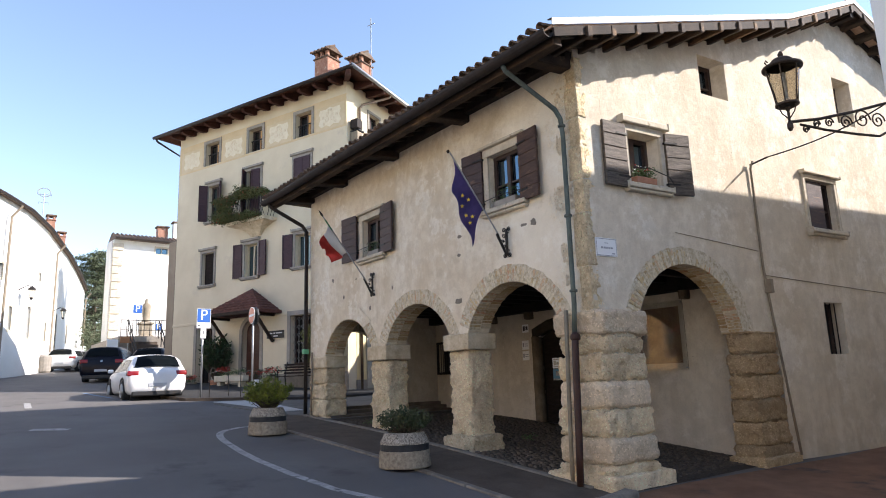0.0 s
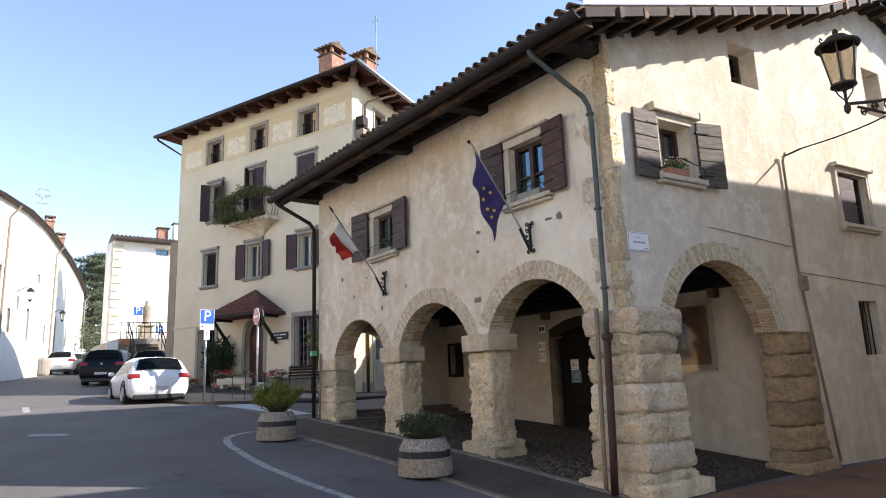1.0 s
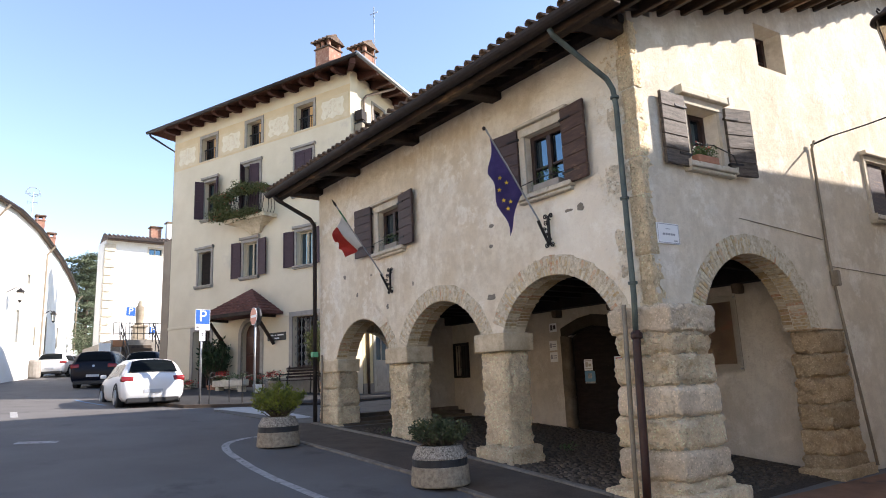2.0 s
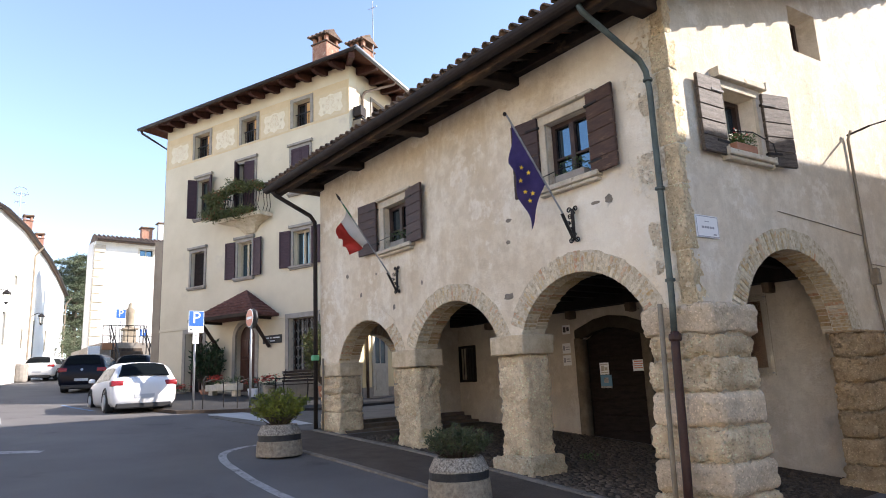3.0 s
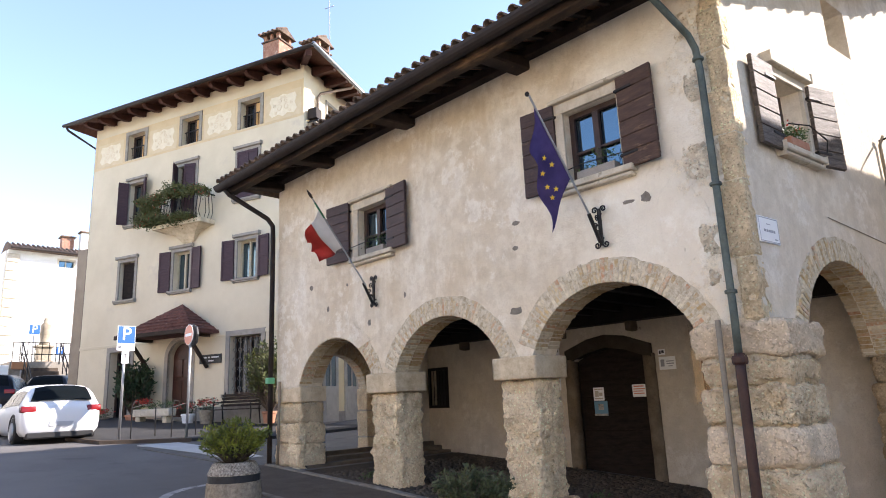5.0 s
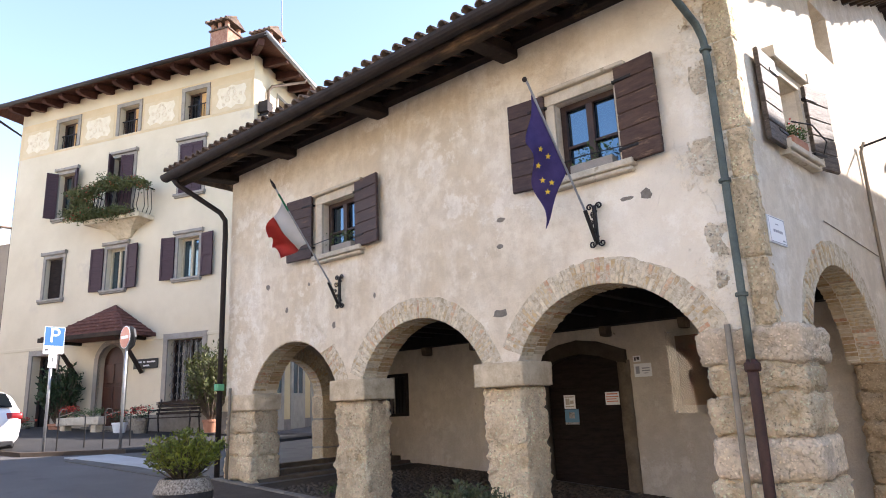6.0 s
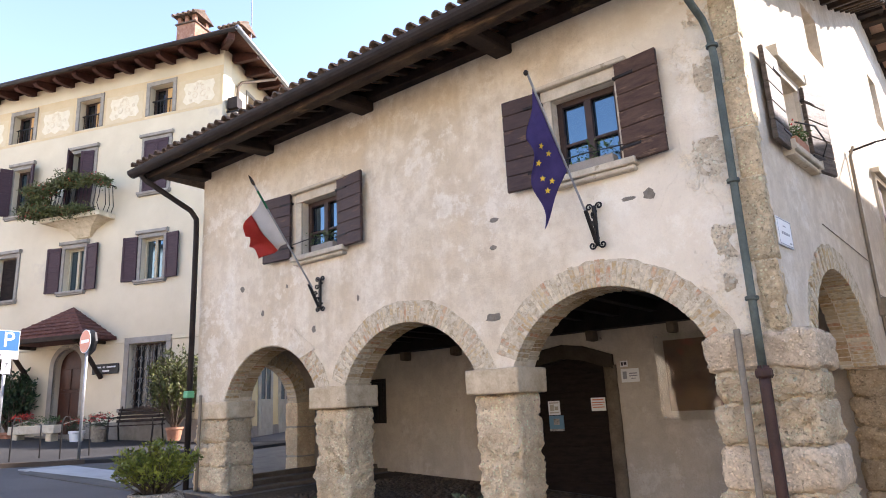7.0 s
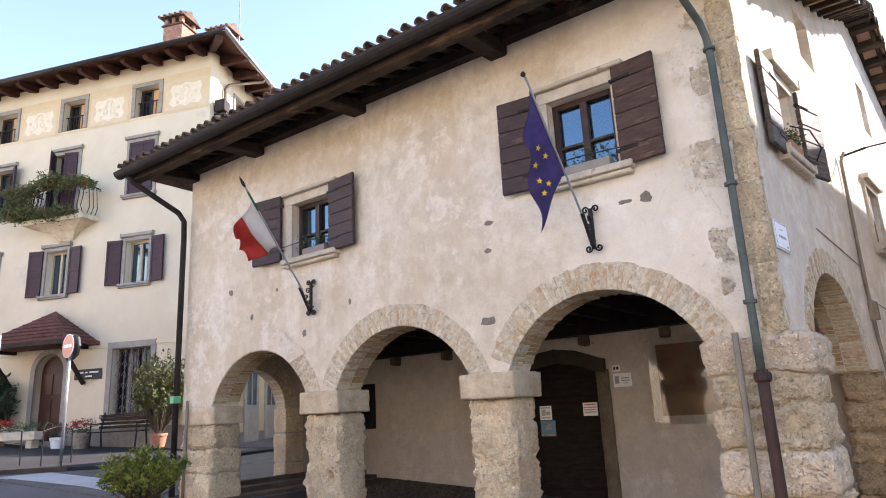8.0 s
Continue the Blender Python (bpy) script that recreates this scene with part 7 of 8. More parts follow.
def parking_sign(x, y, z0, ztop, label, size=0.42, plate=True, facing_to=(1, 0.1, 0)):
    s = thing("parking_sign", (x, y, z0), label, "road sign", "parking signs")
    part("post", bm_tube([(x, y, z0 - 0.05), (x, y, ztop)], 0.03, 10), M["grey_metal"], s, smooth=True)
    n = Vector(facing_to).normalized().cross(Vector((0, 0, 1)))
    h = size * 0.5
    m2 = facing(Vector((x, y, ztop - h - 0.01)) + n * 0.04, facing_to)

    def flat(a0, a1, b0, b1, d0, d1, mat, nm):
        bmf = bm_box(a0, a1, b0, b1, d0, d1, bevel=0.0)
        bmesh.ops.transform(bmf, matrix=m2, verts=bmf.verts)
        return part(nm, bmf, mat, s)
    flat(-h, h, -h, h, 0, 0.012, M["white"], "panel")
    flat(-h + 0.012, h - 0.012, -h + 0.012, h - 0.012, 0.0125, 0.0145, M["blue"], "blue_field")
    lettering("P", m2 @ Matrix.Translation((0, 0.01, 0.015)), size * 1.05, M["white"], s, "letter")
    if plate:
        flat(-h, h, -h - 0.16, -h - 0.005, 0, 0.012, M["white"], "hours_plate")
        flat(-h + 0.03, -h + 0.1, -h - 0.1, -h - 0.06, 0.0125, 0.014, M["ink"], "car_mark")
        flat(-h + 0.14, h - 0.03, -h - 0.065, -h - 0.05, 0.0125, 0.014, M["greydoor"], "letter_bar")
        flat(-h + 0.14, h - 0.06, -h - 0.11, -h - 0.095, 0.0125, 0.014, M["greydoor"], "letter_bar")
        flat(-0.085, 0.085, -h - 0.46, -h - 0.17, 0, 0.012, M["white"], "arrow_plate")
        flat(-0.01, 0.01, -h - 0.34, -h - 0.24, 0.0125, 0.014, M["ink"], "arrow_shaft")
        flat(-0.04, 0.04, -h - 0.255, -h - 0.24, 0.0125, 0.014, M["ink"], "arrow_head")
    return s


parking_sign(6.22, 20.52, ground_z(20.5), 3.55, "blue and white parking sign with plates on a steel post", 0.42)
parking_sign(8.62, 41.3, 4.1, 6.0, "small blue parking sign near the terrace", 0.5, False)
parking_sign(9.72, 40.9, 4.1, 4.9, "small blue parking sign by the stairs", 0.4, False)
ne = thing("no_entry_sign", (7.5, 19.82, ground_z(19.8)), "pale red no entry sign on a post, dark sign behind", "road sign")
part("post", bm_tube([(7.5, 19.82, ground_z(19.8)), (7.5, 19.82, 3.55)], 0.03, 10), M["grey_metal"], ne, smooth=True)
fd = Vector((0.0, -1.0, 0)).normalized()
nn = fd.cross(Vector((0, 0, 1)))
m3 = facing(Vector((7.5, 19.82, 3.31)) + nn * 0.045, fd)
bm = bm_lathe([(0.245, 0), (0.25, 0.004), (0.25, 0.01), (0.24, 0.012)], sides=32)
bmesh.ops.transform(bm, matrix=m3, verts=bm.verts)
part("disc", bm, M["white"], ne)
# red turned paler and more orange: low-angle glare put into the colour
bm = bm_lathe([(0.236, 0), (0.236, 0.002)], sides=32)
bmesh.ops.transform(bm, matrix=m3 @ Matrix.Translation((0, 0, 0.0125)), verts=bm.verts)
part("red_field", bm, M["signred"], ne, "red field with glare put into its colour")
bm = bm_box(-0.18, 0.18, -0.035, 0.035, 0.015, 0.017)
bmesh.ops.transform(bm, matrix=m3, verts=bm.verts)
part("bar", bm, M["white"], ne)
bm = bm_lathe([(0.25, 0), (0.27, 0.01), (0.27, 0.05), (0.25, 0.06)], sides=8)
bmesh.ops.transform(bm, matrix=facing(Vector((7.5, 19.82, 3.30)) - nn * 0.1, fd), verts=bm.verts)
part("rear_sign", bm, M["black"], ne)

# ---- notices in the arcade ----
def notice(name, x, y0, y1, z0, z1, mat, label, bars=(), barmat="ink"):
    t_ = thing(name, (x, (y0 + y1) / 2, z0), label, "notice")
    part("sheet", bm_box(x - 0.006, x, y0, y1, z0, z1), mat, t_)
    for a, b_, c, d in bars:
        part("letter_bar", bm_box(x - 0.008, x - 0.0062, y1 + (y0 - y1) * b_, y1 + (y0 - y1) * a, z0 + (z1 - z0) * c, z0 + (z1 - z0) * d), M[barmat], t_)
    return t_


DX = XB + 0.112
notice("notice", DX, 10.39, 10.60, 1.38, 1.60, M["white"], "white paper notice on the dark door", [(0.12, 0.88, 0.12, 0.2), (0.15, 0.5, 0.3, 0.75), (0.55, 0.85, 0.35, 0.6), (0.1, 0.9, 0.82, 0.9)], "greydoor")
notice("notice", DX, 10.34, 10.60, 1.13, 1.37, plain("blue poster", (0.10, 0.24, 0.36), 0.5), "blue poster with a pale strip on the dark door", [(0.0, 1.0, 0.0, 0.14), (0.3, 0.7, 0.4, 0.8)], "paint")
notice("notice", DX, 9.60, 9.84, 1.42, 1.62, M["white"], "white notice with red lines on the door", [(0.12, 0.88, 0.80, 0.89), (0.06, 0.94, 0.60, 0.67), (0.06, 0.80, 0.42, 0.49), (0.10, 0.90, 0.24, 0.31)], "signred")
PX = XB - 0.002
notice("wall_plaque", PX, 9.13, 9.25, 2.05, 2.14, M["white"], "small white plaque with dark marks", [(0.15, 0.4, 0.2, 0.8), (0.5, 0.85, 0.3, 0.8)])
notice("wall_plaque", PX, 8.97, 9.25, 1.82, 2.02, M["white"], "white plaque with a round dark emblem and grey lines", [(0.1, 0.32, 0.25, 0.8), (0.45, 0.9, 0.60, 0.68), (0.45, 0.9, 0.42, 0.50), (0.55, 0.8, 0.24, 0.30)], "greyink")
notice("wall_plaque", PX, 11.19, 11.40, 1.82, 2.02, M["white"], "white plaque with a round emblem beside the door", [(0.1, 0.32, 0.3, 0.75), (0.42, 0.9, 0.58, 0.66), (0.42, 0.9, 0.36, 0.44)], "greyink")
notice("wall_plaque", PX, 11.19, 11.40, 1.585, 1.785, M["white"], "white plaque with a round emblem beside the door", [(0.1, 0.32, 0.3, 0.75), (0.42, 0.9, 0.58, 0.66), (0.42, 0.9, 0.36, 0.44)], "greyink")
notice("wall_plaque", PX, 11.17, 11.37, 2.20, 2.38, M["white"], "small white plaque with dark marks", [(0.12, 0.45, 0.2, 0.8), (0.55, 0.88, 0.3, 0.75)])
fr = thing("wall_painting", (XB, 7.95, 1.3), "faded brown wall painting behind a sheet of glass", "painting")
part("painting", bm_box(XB - 0.005, XB - 0.001, 7.32, 8.56, 1.38, 2.38), M["fresco"], fr, "faded brown and red paint")
part("margin", bm_box(XB - 0.0035, XB - 0.0005, 7.2, 8.68, 1.26, 2.48), M["plaster_in"], fr)
part("glazing", bm_box(XB - 0.05, XB - 0.042, 7.2, 8.68, 1.26, 2.48), M["clearglass"], fr, "reflecting glass sheet")
for y_, z_ in ((7.24, 1.3), (8.64, 1.3), (7.24, 2.44), (8.64, 2.44)):
    part("fixing", bm_tube([(XB - 0.055, y_, z_), (XB, y_, z_)], 0.012, 8), M["grey_metal"], fr)

# grey mortar repairs and lost plaster on the street front
for i, (y, z, w, h) in enumerate(((7.27, 3.51, 0.07, 0.065), (7.48, 3.51, 0.09, 0.025), (9.07, 3.63, 0.07, 0.03), (9.1, 3.32, 0.05, 0.035), (12.13, 2.72, 0.05, 0.06), (13.78, 3.52, 0.06, 0.06), (11.26, 3.04, 0.03, 0.05), (9.16, 2.53, 0.12, 0.06), (12.71, 3.41, 0.03, 0.035), (13.27, 3.08, 0.04, 0.05))):
    rp = random.Random(90 + i)
    out = [(y + w * math.cos(k * math.tau / 11) * rp.uniform(0.6, 1.1), z + h * math.sin(k * math.tau / 11) * rp.uniform(0.6, 1.1)) for k in range(11)]
    part("repair_patch", slab(out, [], lambda u, v, d: (XA - 0.0035 + d, u, v), 0.01), M["patch"], old, "grey mortar repair")


# ---- flags on iron holders ----
def holder(y, z0, z1, label):
    """A scrolled wrought-iron flag holder on the street front."""
    h = thing("flag_holder", (XA, y, z0), label, "flag holder", "flag holders")
    part("back_bar", bm_box(XA - 0.06, XA - 0.03, y - 0.02, y + 0.02, z0 + 0.03, z1 - 0.03, bevel=0.004), M["iron"], h)
    for sy in (-1, 1):
        for zc in (z0 + 0.04, z1 - 0.04):
            pts = [(XA - 0.045, y + sy * (0.055 + 0.038 * (1 - k / 18) * math.cos(k * 0.55 + 3.14)), zc + (1 if zc > 3.3 or zc == z1 - 0.04 else -1) * 0.038 * (1 - k / 18) * math.sin(k * 0.55)) for k in range(15)]
            part("scroll", bm_tube(pts, 0.010, 5), M["iron"], h)
    part("socket", bm_tube([(XA - 0.07, y, z0 + 0.06), (XA - 0.24, y + 0.005, z0 + 0.36)], 0.022, 8), M["iron"], h)
    for r, u, zz in ((0.04, 0.10, 0.33), (0.035, 0.13, 0.24), (0.03, 0.09, 0.17)):
        pts = [(XA - u + r * (1 - k / 18) * math.cos(k * 0.6), y, z0 + zz + r * (1 - k / 18) * math.sin(k * 0.6)) for k in range(15)]
        part("scroll", bm_tube(pts, 0.008, 5), M["iron"], h)
    for zz in (0.12, 0.40):
        part("wall_pin", bm_tube([(XA + 0.02, y, z0 + zz), (XA - 0.05, y, z0 + zz)], 0.012, 6), M["iron"], h)
    return h


holder(7.83, 3.06, 3.54, "black scrolled iron flag holder above the wide arch")
holder(11.95, 2.94, 3.43, "black scrolled iron flag holder above the small arch")


def cloth(corner, along, down, nu, nv, sway, band=(0.0, 1.0)):
    """Draped cloth: from corner along the pole and falling away from it; band: the stretch of its fall."""
    bm = bmesh.new()
    rows_ = []
    for i in range(nu + 1):
        row = []
        for j in range(nv + 1):
            u = i / nu
            v = band[0] + (band[1] - band[0]) * j / nv
            row.append(bm.verts.new(sway(u, v)))
        rows_.append(row)
    for a, b_ in zip(rows_, rows_[1:]):
        for j in range(nv):
            bm.faces.new((a[j], a[j + 1], b_[j + 1], b_[j]))
    r = bmesh.ops.solidify(bm, geom=bm.faces[:], thickness=0.003)
    return bm


P0, P1 = Vector((6.90, 7.86, 3.44)), Vector((6.04, 7.92, 4.66))
pole_dir = (P1 - P0).normalized()
eu = thing("european_flag", P0, "violet-blue flag with yellow stars hanging from a pole", "flag")
part("pole", bm_tube([P0 - pole_dir * 0.05, P1 - pole_dir * 0.05], 0.012, 8), M["grey_metal"], eu)
part("finial", bm_lathe([(0.012, 0), (0.024, 0.015), (0.026, 0.03), (0.012, 0.05)], P1 - Vector((0, 0, 0.06)), 10), M["darkpipe"], eu)


def eu_sway(u, v):
    """u: 0 at the tip of the pole to 1 at the lower tie; v: 0 at the pole to 1 at the free edge, gathered and hanging."""
    top = P1 + (P0 - P1) * 0.10
    low = P1 + (P0 - P1) * 0.70
    at_ = top.lerp(low, u)
    fall = 0.55 * v
    lean = Vector((-0.02, 0.13 + 0.20 * u, 0)) * v
    fold = Vector((0.05 * math.sin(v * 5 + u * 3.0), 0.045 * math.sin(u * 10.0 + v * 2.5) * v, 0))
    gather = (low - at_) * (0.26 * v * (1 - u))
    return at_ + Vector((0, 0, -fall * (0.55 + 0.45 * u))) + lean + fold * (0.3 + 0.7 * v) + gather


part("cloth", cloth(None, None, None, 28, 18, eu_sway), M["flagblue"], eu, smooth=True)
for u, v in ((0.42, 0.50), (0.54, 0.62), (0.72, 0.60), (0.86, 0.42), (0.84, 0.62), (0.62, 0.3)):
    c = eu_sway(u, v)
    du, dv = (eu_sway(u + 0.03, v) - c).normalized(), (eu_sway(u, v + 0.03) - c).normalized()
    n = du.cross(dv).normalized()
    if n.x > 0:
        n = -n
    e1 = Vector((0, 0, 1)) - n * n.z
    e1.normalize()
    e2 = n.cross(e1)
    bm = bmesh.new()
    vs = [bm.verts.new(c + n * 0.012 + (e1 * math.cos(k * math.pi / 5) + e2 * math.sin(k * math.pi / 5)) * (0.034 if k % 2 == 0 else 0.014)) for k in range(10)]
    f = bm.faces.new(vs)
    r = bmesh.ops.extrude_face_region(bm, geom=[f])
    for g_ in r["geom"]:
        if isinstance(g_, bmesh.types.BMVert):
            g_.co += n * 0.003
    part("star", bm, M["starwire"], eu, "yellow cloth star")

Q0, Q1 = Vector((6.86, 11.93, 3.30)), Vector((5.84, 11.93, 4.60))
qd = (Q1 - Q0).normalized()
it = thing("italian_flag", Q0, "green, white and red flag half wound round its pole", "flag")
part("pole", bm_tube([Q0 - qd * 0.05, Q1 - qd * 0.14], 0.012, 8), M["grey_metal"], it)
part("spearhead", bm_tube([Q1 - qd * 0.15, Q1 - qd * 0.10, Q1 - qd * 0.04, Q1], [0.014, 0.022, 0.014, 0.002], 6), M["darkpipe"], it)


def it_sway(u, v):
    top = Q1 + (Q0 - Q1) * 0.20
    low = Q1 + (Q0 - Q1) * 0.62
    at_ = top.lerp(low, u)
    fold = Vector((0.07 * math.sin(v * 7 + u * 4), 0.05 * math.sin(u * 8 + 1 + v * 3) * v, 0.02 * math.sin(u * 11) * v))
    return at_ + Vector((-0.05 * v, 0.48 * v, -0.24 * v * (1 - 0.75 * u) - 0.06 * v * v)) + (low - at_) * 0.22 * v * (1 - u) + fold * (0.2 + 0.8 * v)


part("green_band", cloth(None, None, None, 20, 4, lambda u, v: Q1 + (Q0 - Q1) * (0.14 + 0.16 * u) + Vector((0.02 * math.sin(v * 6.2), 0.02 * math.cos(v * 6.2), 0))), M["flaggreen"], it, smooth=True)
part("white_band", cloth(None, None, None, 20, 8, it_sway, (0.0, 0.46)), M["flagwhite"], it, "white band", smooth=True)
part("red_band", cloth(None, None, None, 20, 8, it_sway, (0.46, 1.0)), M["flagred"], it, "red band", smooth=True)


# ---- greenery ----
def bush(name, parent, centre, rx, rz, n, size, mat, seed, label="", stems=9, base=None):
    """A shrub of stems and many leaves with an uneven outline."""
    rg = random.Random(seed)
    c = Vector(centre)
    cs = []
    for _ in range(n):
        a, t_ = rg.uniform(0, math.tau), rg.uniform(-0.9, 1.0)
        k = rg.uniform(0.35, 1.05) ** 0.6
        w = math.sqrt(max(0.0, 1 - t_ * t_ * 0.8))
        cs.append(c + Vector((rx * k * w * math.cos(a), rx * k * w * math.sin(a), rz * t_ * (0.9 + 0.35 * rg.random()))))
    bm = bmesh.new()
    leaves(bm, cs, 26, size * 2.6, size, rg)
    f_ = part("foliage", bm, mat, parent, label)
    b0 = Vector(base) if base else c - Vector((0, 0, rz))
    for i in range(stems):
        e = cs[(i * 7) % len(cs)]
        bm = bmesh.new()
        tube(bm, [b0 + Vector((rg.uniform(-0.04, 0.04), rg.uniform(-0.04, 0.04), 0)), b0.lerp(e, 0.5) + Vector((0, 0, 0.05)), e], [0.009, 0.006, 0.003], 5)
        part("stem", bm, M["bark"], parent)
    return f_


def sprigs(parent, base, n, length, spread, size, mat, seed, label="", lean=0.0):
    """An upright shrub: forking twigs that rise from one base, each clothed in small leaves."""
    rg = random.Random(seed)
    b0 = Vector(base)
    bm, wood = bmesh.new(), bmesh.new()
    for i in range(n):
        a, out_ = rg.uniform(0, math.tau), math.sqrt(rg.random()) * spread
        ln = length * rg.uniform(0.55, 1.05) * (1 - 0.25 * (out_ / spread) ** 2)
        tip = b0 + Vector((math.cos(a) * out_, math.sin(a) * out_, ln))
        mid = b0.lerp(tip, 0.45) + Vector((math.cos(a), math.sin(a), 0)) * spread * 0.10 + Vector((rg.gauss(0, 0.03), rg.gauss(0, 0.03), 0))
        root = b0 + Vector((math.cos(a), math.sin(a), 0)) * rg.uniform(0, 0.07)
        tube(wood, [root, mid, tip], [size * 0.14, size * 0.09, size * 0.04], 4)
        for k in range(rg.randint(26, 38)):
            f = rg.random() ** 0.7
            p = mid.lerp(tip, f) if f > 0.1 else root.lerp(mid, rg.uniform(0.5, 1))
            axis = (tip - mid).normalized()
            d = Vector((rg.gauss(0, 1), rg.gauss(0, 1), rg.gauss(0, 1)))
            d = (d - axis * d.dot(axis)).normalized() * rg.uniform(0.5, 1.0) + axis * rg.uniform(0.3, 1.0)
            d.normalize()
            p = p + Vector((rg.gauss(0, size * 0.35), rg.gauss(0, size * 0.35), rg.gauss(0, size * 0.3)))
            w = d.cross(Vector((rg.gauss(0, 1), rg.gauss(0, 1), rg.gauss(0, 1)))).normalized()
            ls = size * rg.uniform(0.55, 1.2)
            bm.faces.new([bm.verts.new(q) for q in (p, p + d * ls * 0.45 + w * ls * 0.2, p + d * ls, p + d * ls * 0.45 - w * ls * 0.2)])
    part("branching", wood, M["bark"], parent)
    return part("foliage", bm, mat, parent, label)


def planter(x, y, seed, lime, label, k=1.0):
    """A squat concrete drum with a black band and a sloping speckled collar; k widens it."""
    z = ground_z(y)
    p = thing("planter", (x, y, z), label, "planter", "concrete planters")
    part("drum", bm_lathe([(0.335 * k, 0), (0.345 * k, 0.015), (0.33 * k, 0.225), (0.325 * k, 0.23)], (x, y, z + 0.01), 32), M["concrete"], p, smooth=False)
    part("band", bm_lathe([(0.314 * k, 0), (0.320 * k, 0.01), (0.320 * k, 0.088), (0.314 * k, 0.095)], (x, y, z + 0.236), 32), M["blackband"], p, "black band")
    part("collar", bm_lathe([(0.324 * k, 0), (0.324 * k, 0.02), (0.262 * k, 0.15), (0.225 * k, 0.155), (0.22 * k, 0.11)], (x, y, z + 0.328), 32), M["speckled"], p, "coarse speckled concrete")
    part("soil", bm_lathe([(0.225 * k, 0), (0.12 * k, 0.02), (0.01, 0.025)], (x, y, z + 0.44), 16), M["soil"], p)
    if lime:
        sprigs(p, (x, y, z + 0.42), 165, 0.60, 0.44, 0.055, M["leaf_lime"], seed, "bright green shrub")
    else:
        sprigs(p, (x, y, z + 0.42), 100, 0.40, 0.38, 0.05, M["leaf_dull"], seed, "dull green shrub")
    return p


planter(5.045, 12.37, 3, True, "round concrete planter with a bright green shrub", 1.03)
planter(5.53, 8.52, 4, False, "round concrete planter with a low dull green shrub", 1.07)

# balcony flowers
bf = thing("balcony_flowers", hfront(3.7, 8.3, -0.62), "hanging green plants with a few red flowers on the balcony", "plant")
rg = random.Random(11)
bm, bm2 = bmesh.new(), bmesh.new()
cs = []
for _ in range(120):          # along the rail, highest in the middle
    u = rg.uniform(2.1, 5.2)
    cs.append(hfront(u, 8.62 + 0.26 * math.exp(-((u - 3.6) / 0.6) ** 2) * rg.random() + rg.gauss(0, 0.07) - 0.12 * max(0, 2.7 - u), -0.6 - rg.random() * 0.25))
cs += [hfront(rg.uniform(4.35, 5.25), 8.55 - 0.75 * rg.random() ** 0.8, -0.5 - rg.random() * 0.35) for _ in range(75)]
cs += [hfront(rg.uniform(2.7, 4.8), 7.84 + rg.gauss(0, 0.07), -0.6 - rg.random() * 0.15) for _ in range(55)]
leaves(bm, cs, 46, 0.20, 0.085, rg)
part("foliage", bm, M["leaf_olive"], bf)
leaves(bm2, rg.sample(cs, 80), 9, 0.12, 0.05, rg, aspect=0.9)
part("blossoms", bm2, M["flower_red"], bf, "red blossoms")
for i in range(4):
    part("flower_box", hbox(2.85 + i * 0.46, 3.27 + i * 0.46, -0.56, -0.40, 7.76, 7.92, 0.01), M["timber"], bf)


def window_box(name, at0, at1, deep_dir, z, n, seed, label, flowers=(), trailing=0.0):
    """A small flower box between two points on a sill."""
    a, b_ = Vector(at0), Vector(at1)
    d = (b_ - a).normalized()
    nrm = Vector(deep_dir)
    t_ = thing(name, (a + b_) / 2 + Vector((0, 0, z)), label, "flower box")
    m = Matrix(((d.x, nrm.x, 0, a.x), (d.y, nrm.y, 0, a.y), (0, 0, 1, 0), (0, 0, 0, 1)))
    part("box", bm_box(0, (b_ - a).length, 0, 0.13, z, z + 0.10, m=m, bevel=0.008), M["greystone"] if seed != 23 else M["terracotta"], t_)
    rg_ = random.Random(seed)
    cs_ = [a + d * rg_.random() * (b_ - a).length + nrm * rg_.uniform(0.0, 0.14) + Vector((0, 0, z + 0.12 + rg_.random() * 0.13 - trailing * rg_.random())) for _ in range(n)]
    bmx = bmesh.new()
    leaves(bmx, cs_, 16, 0.085, 0.034, rg_)
    part("foliage", bmx, M["leaf"], t_)
    for mt, k in flowers:
        bmx = bmesh.new()
        leaves(bmx, [c_ + Vector((0, 0, 0.05)) for c_ in rg_.sample(cs_, k)], 7, 0.04, 0.026, rg_, aspect=0.9)
        part("blossoms", bmx, M[mt], t_)
    return t_


window_box("flower_box", (7.02, 7.55, 0), (7.02, 8.05, 0), (1, 0, 0), 3.902, 14, 21, "grey window box with sparse green herbs")
window_box("flower_box", (7.04, 11.68, 0), (7.04, 12.12, 0), (1, 0, 0), 3.792, 14, 22, "grey window box with trailing green plants")
window_box("flower_box", (8.07, 6.063, 0), (8.49, 6.023, 0), (0, 1, 0), 3.962, 45, 23, "window box with yellow-green plants, white and red flowers", [("flower_white", 6), ("flower_red", 4)], 0.05)
for y0, y1, z in ((7.44, 8.30, 4.06), (11.58, 12.62, 3.98)):
    sb = thing("sill_bar", (7.0, y0, z), "thin iron safety bar across the window", "bar")
    part("bar", bm_tube([(7.04, y0, z), (6.98, (y0 + y1) / 2, z), (7.04, y1, z)], 0.007, 5), M["iron"], sb)
sb = thing("sill_bar", (8.3, 5.9, 4.1), "thin iron safety bar across the window", "bar")
part("bar", bm_tube([(7.97, 6.045, 4.16), (8.17, 5.905, 4.14), (8.57, 5.865, 4.06), (8.79, 5.945, 4.0)], 0.008, 5), M["iron"], sb)

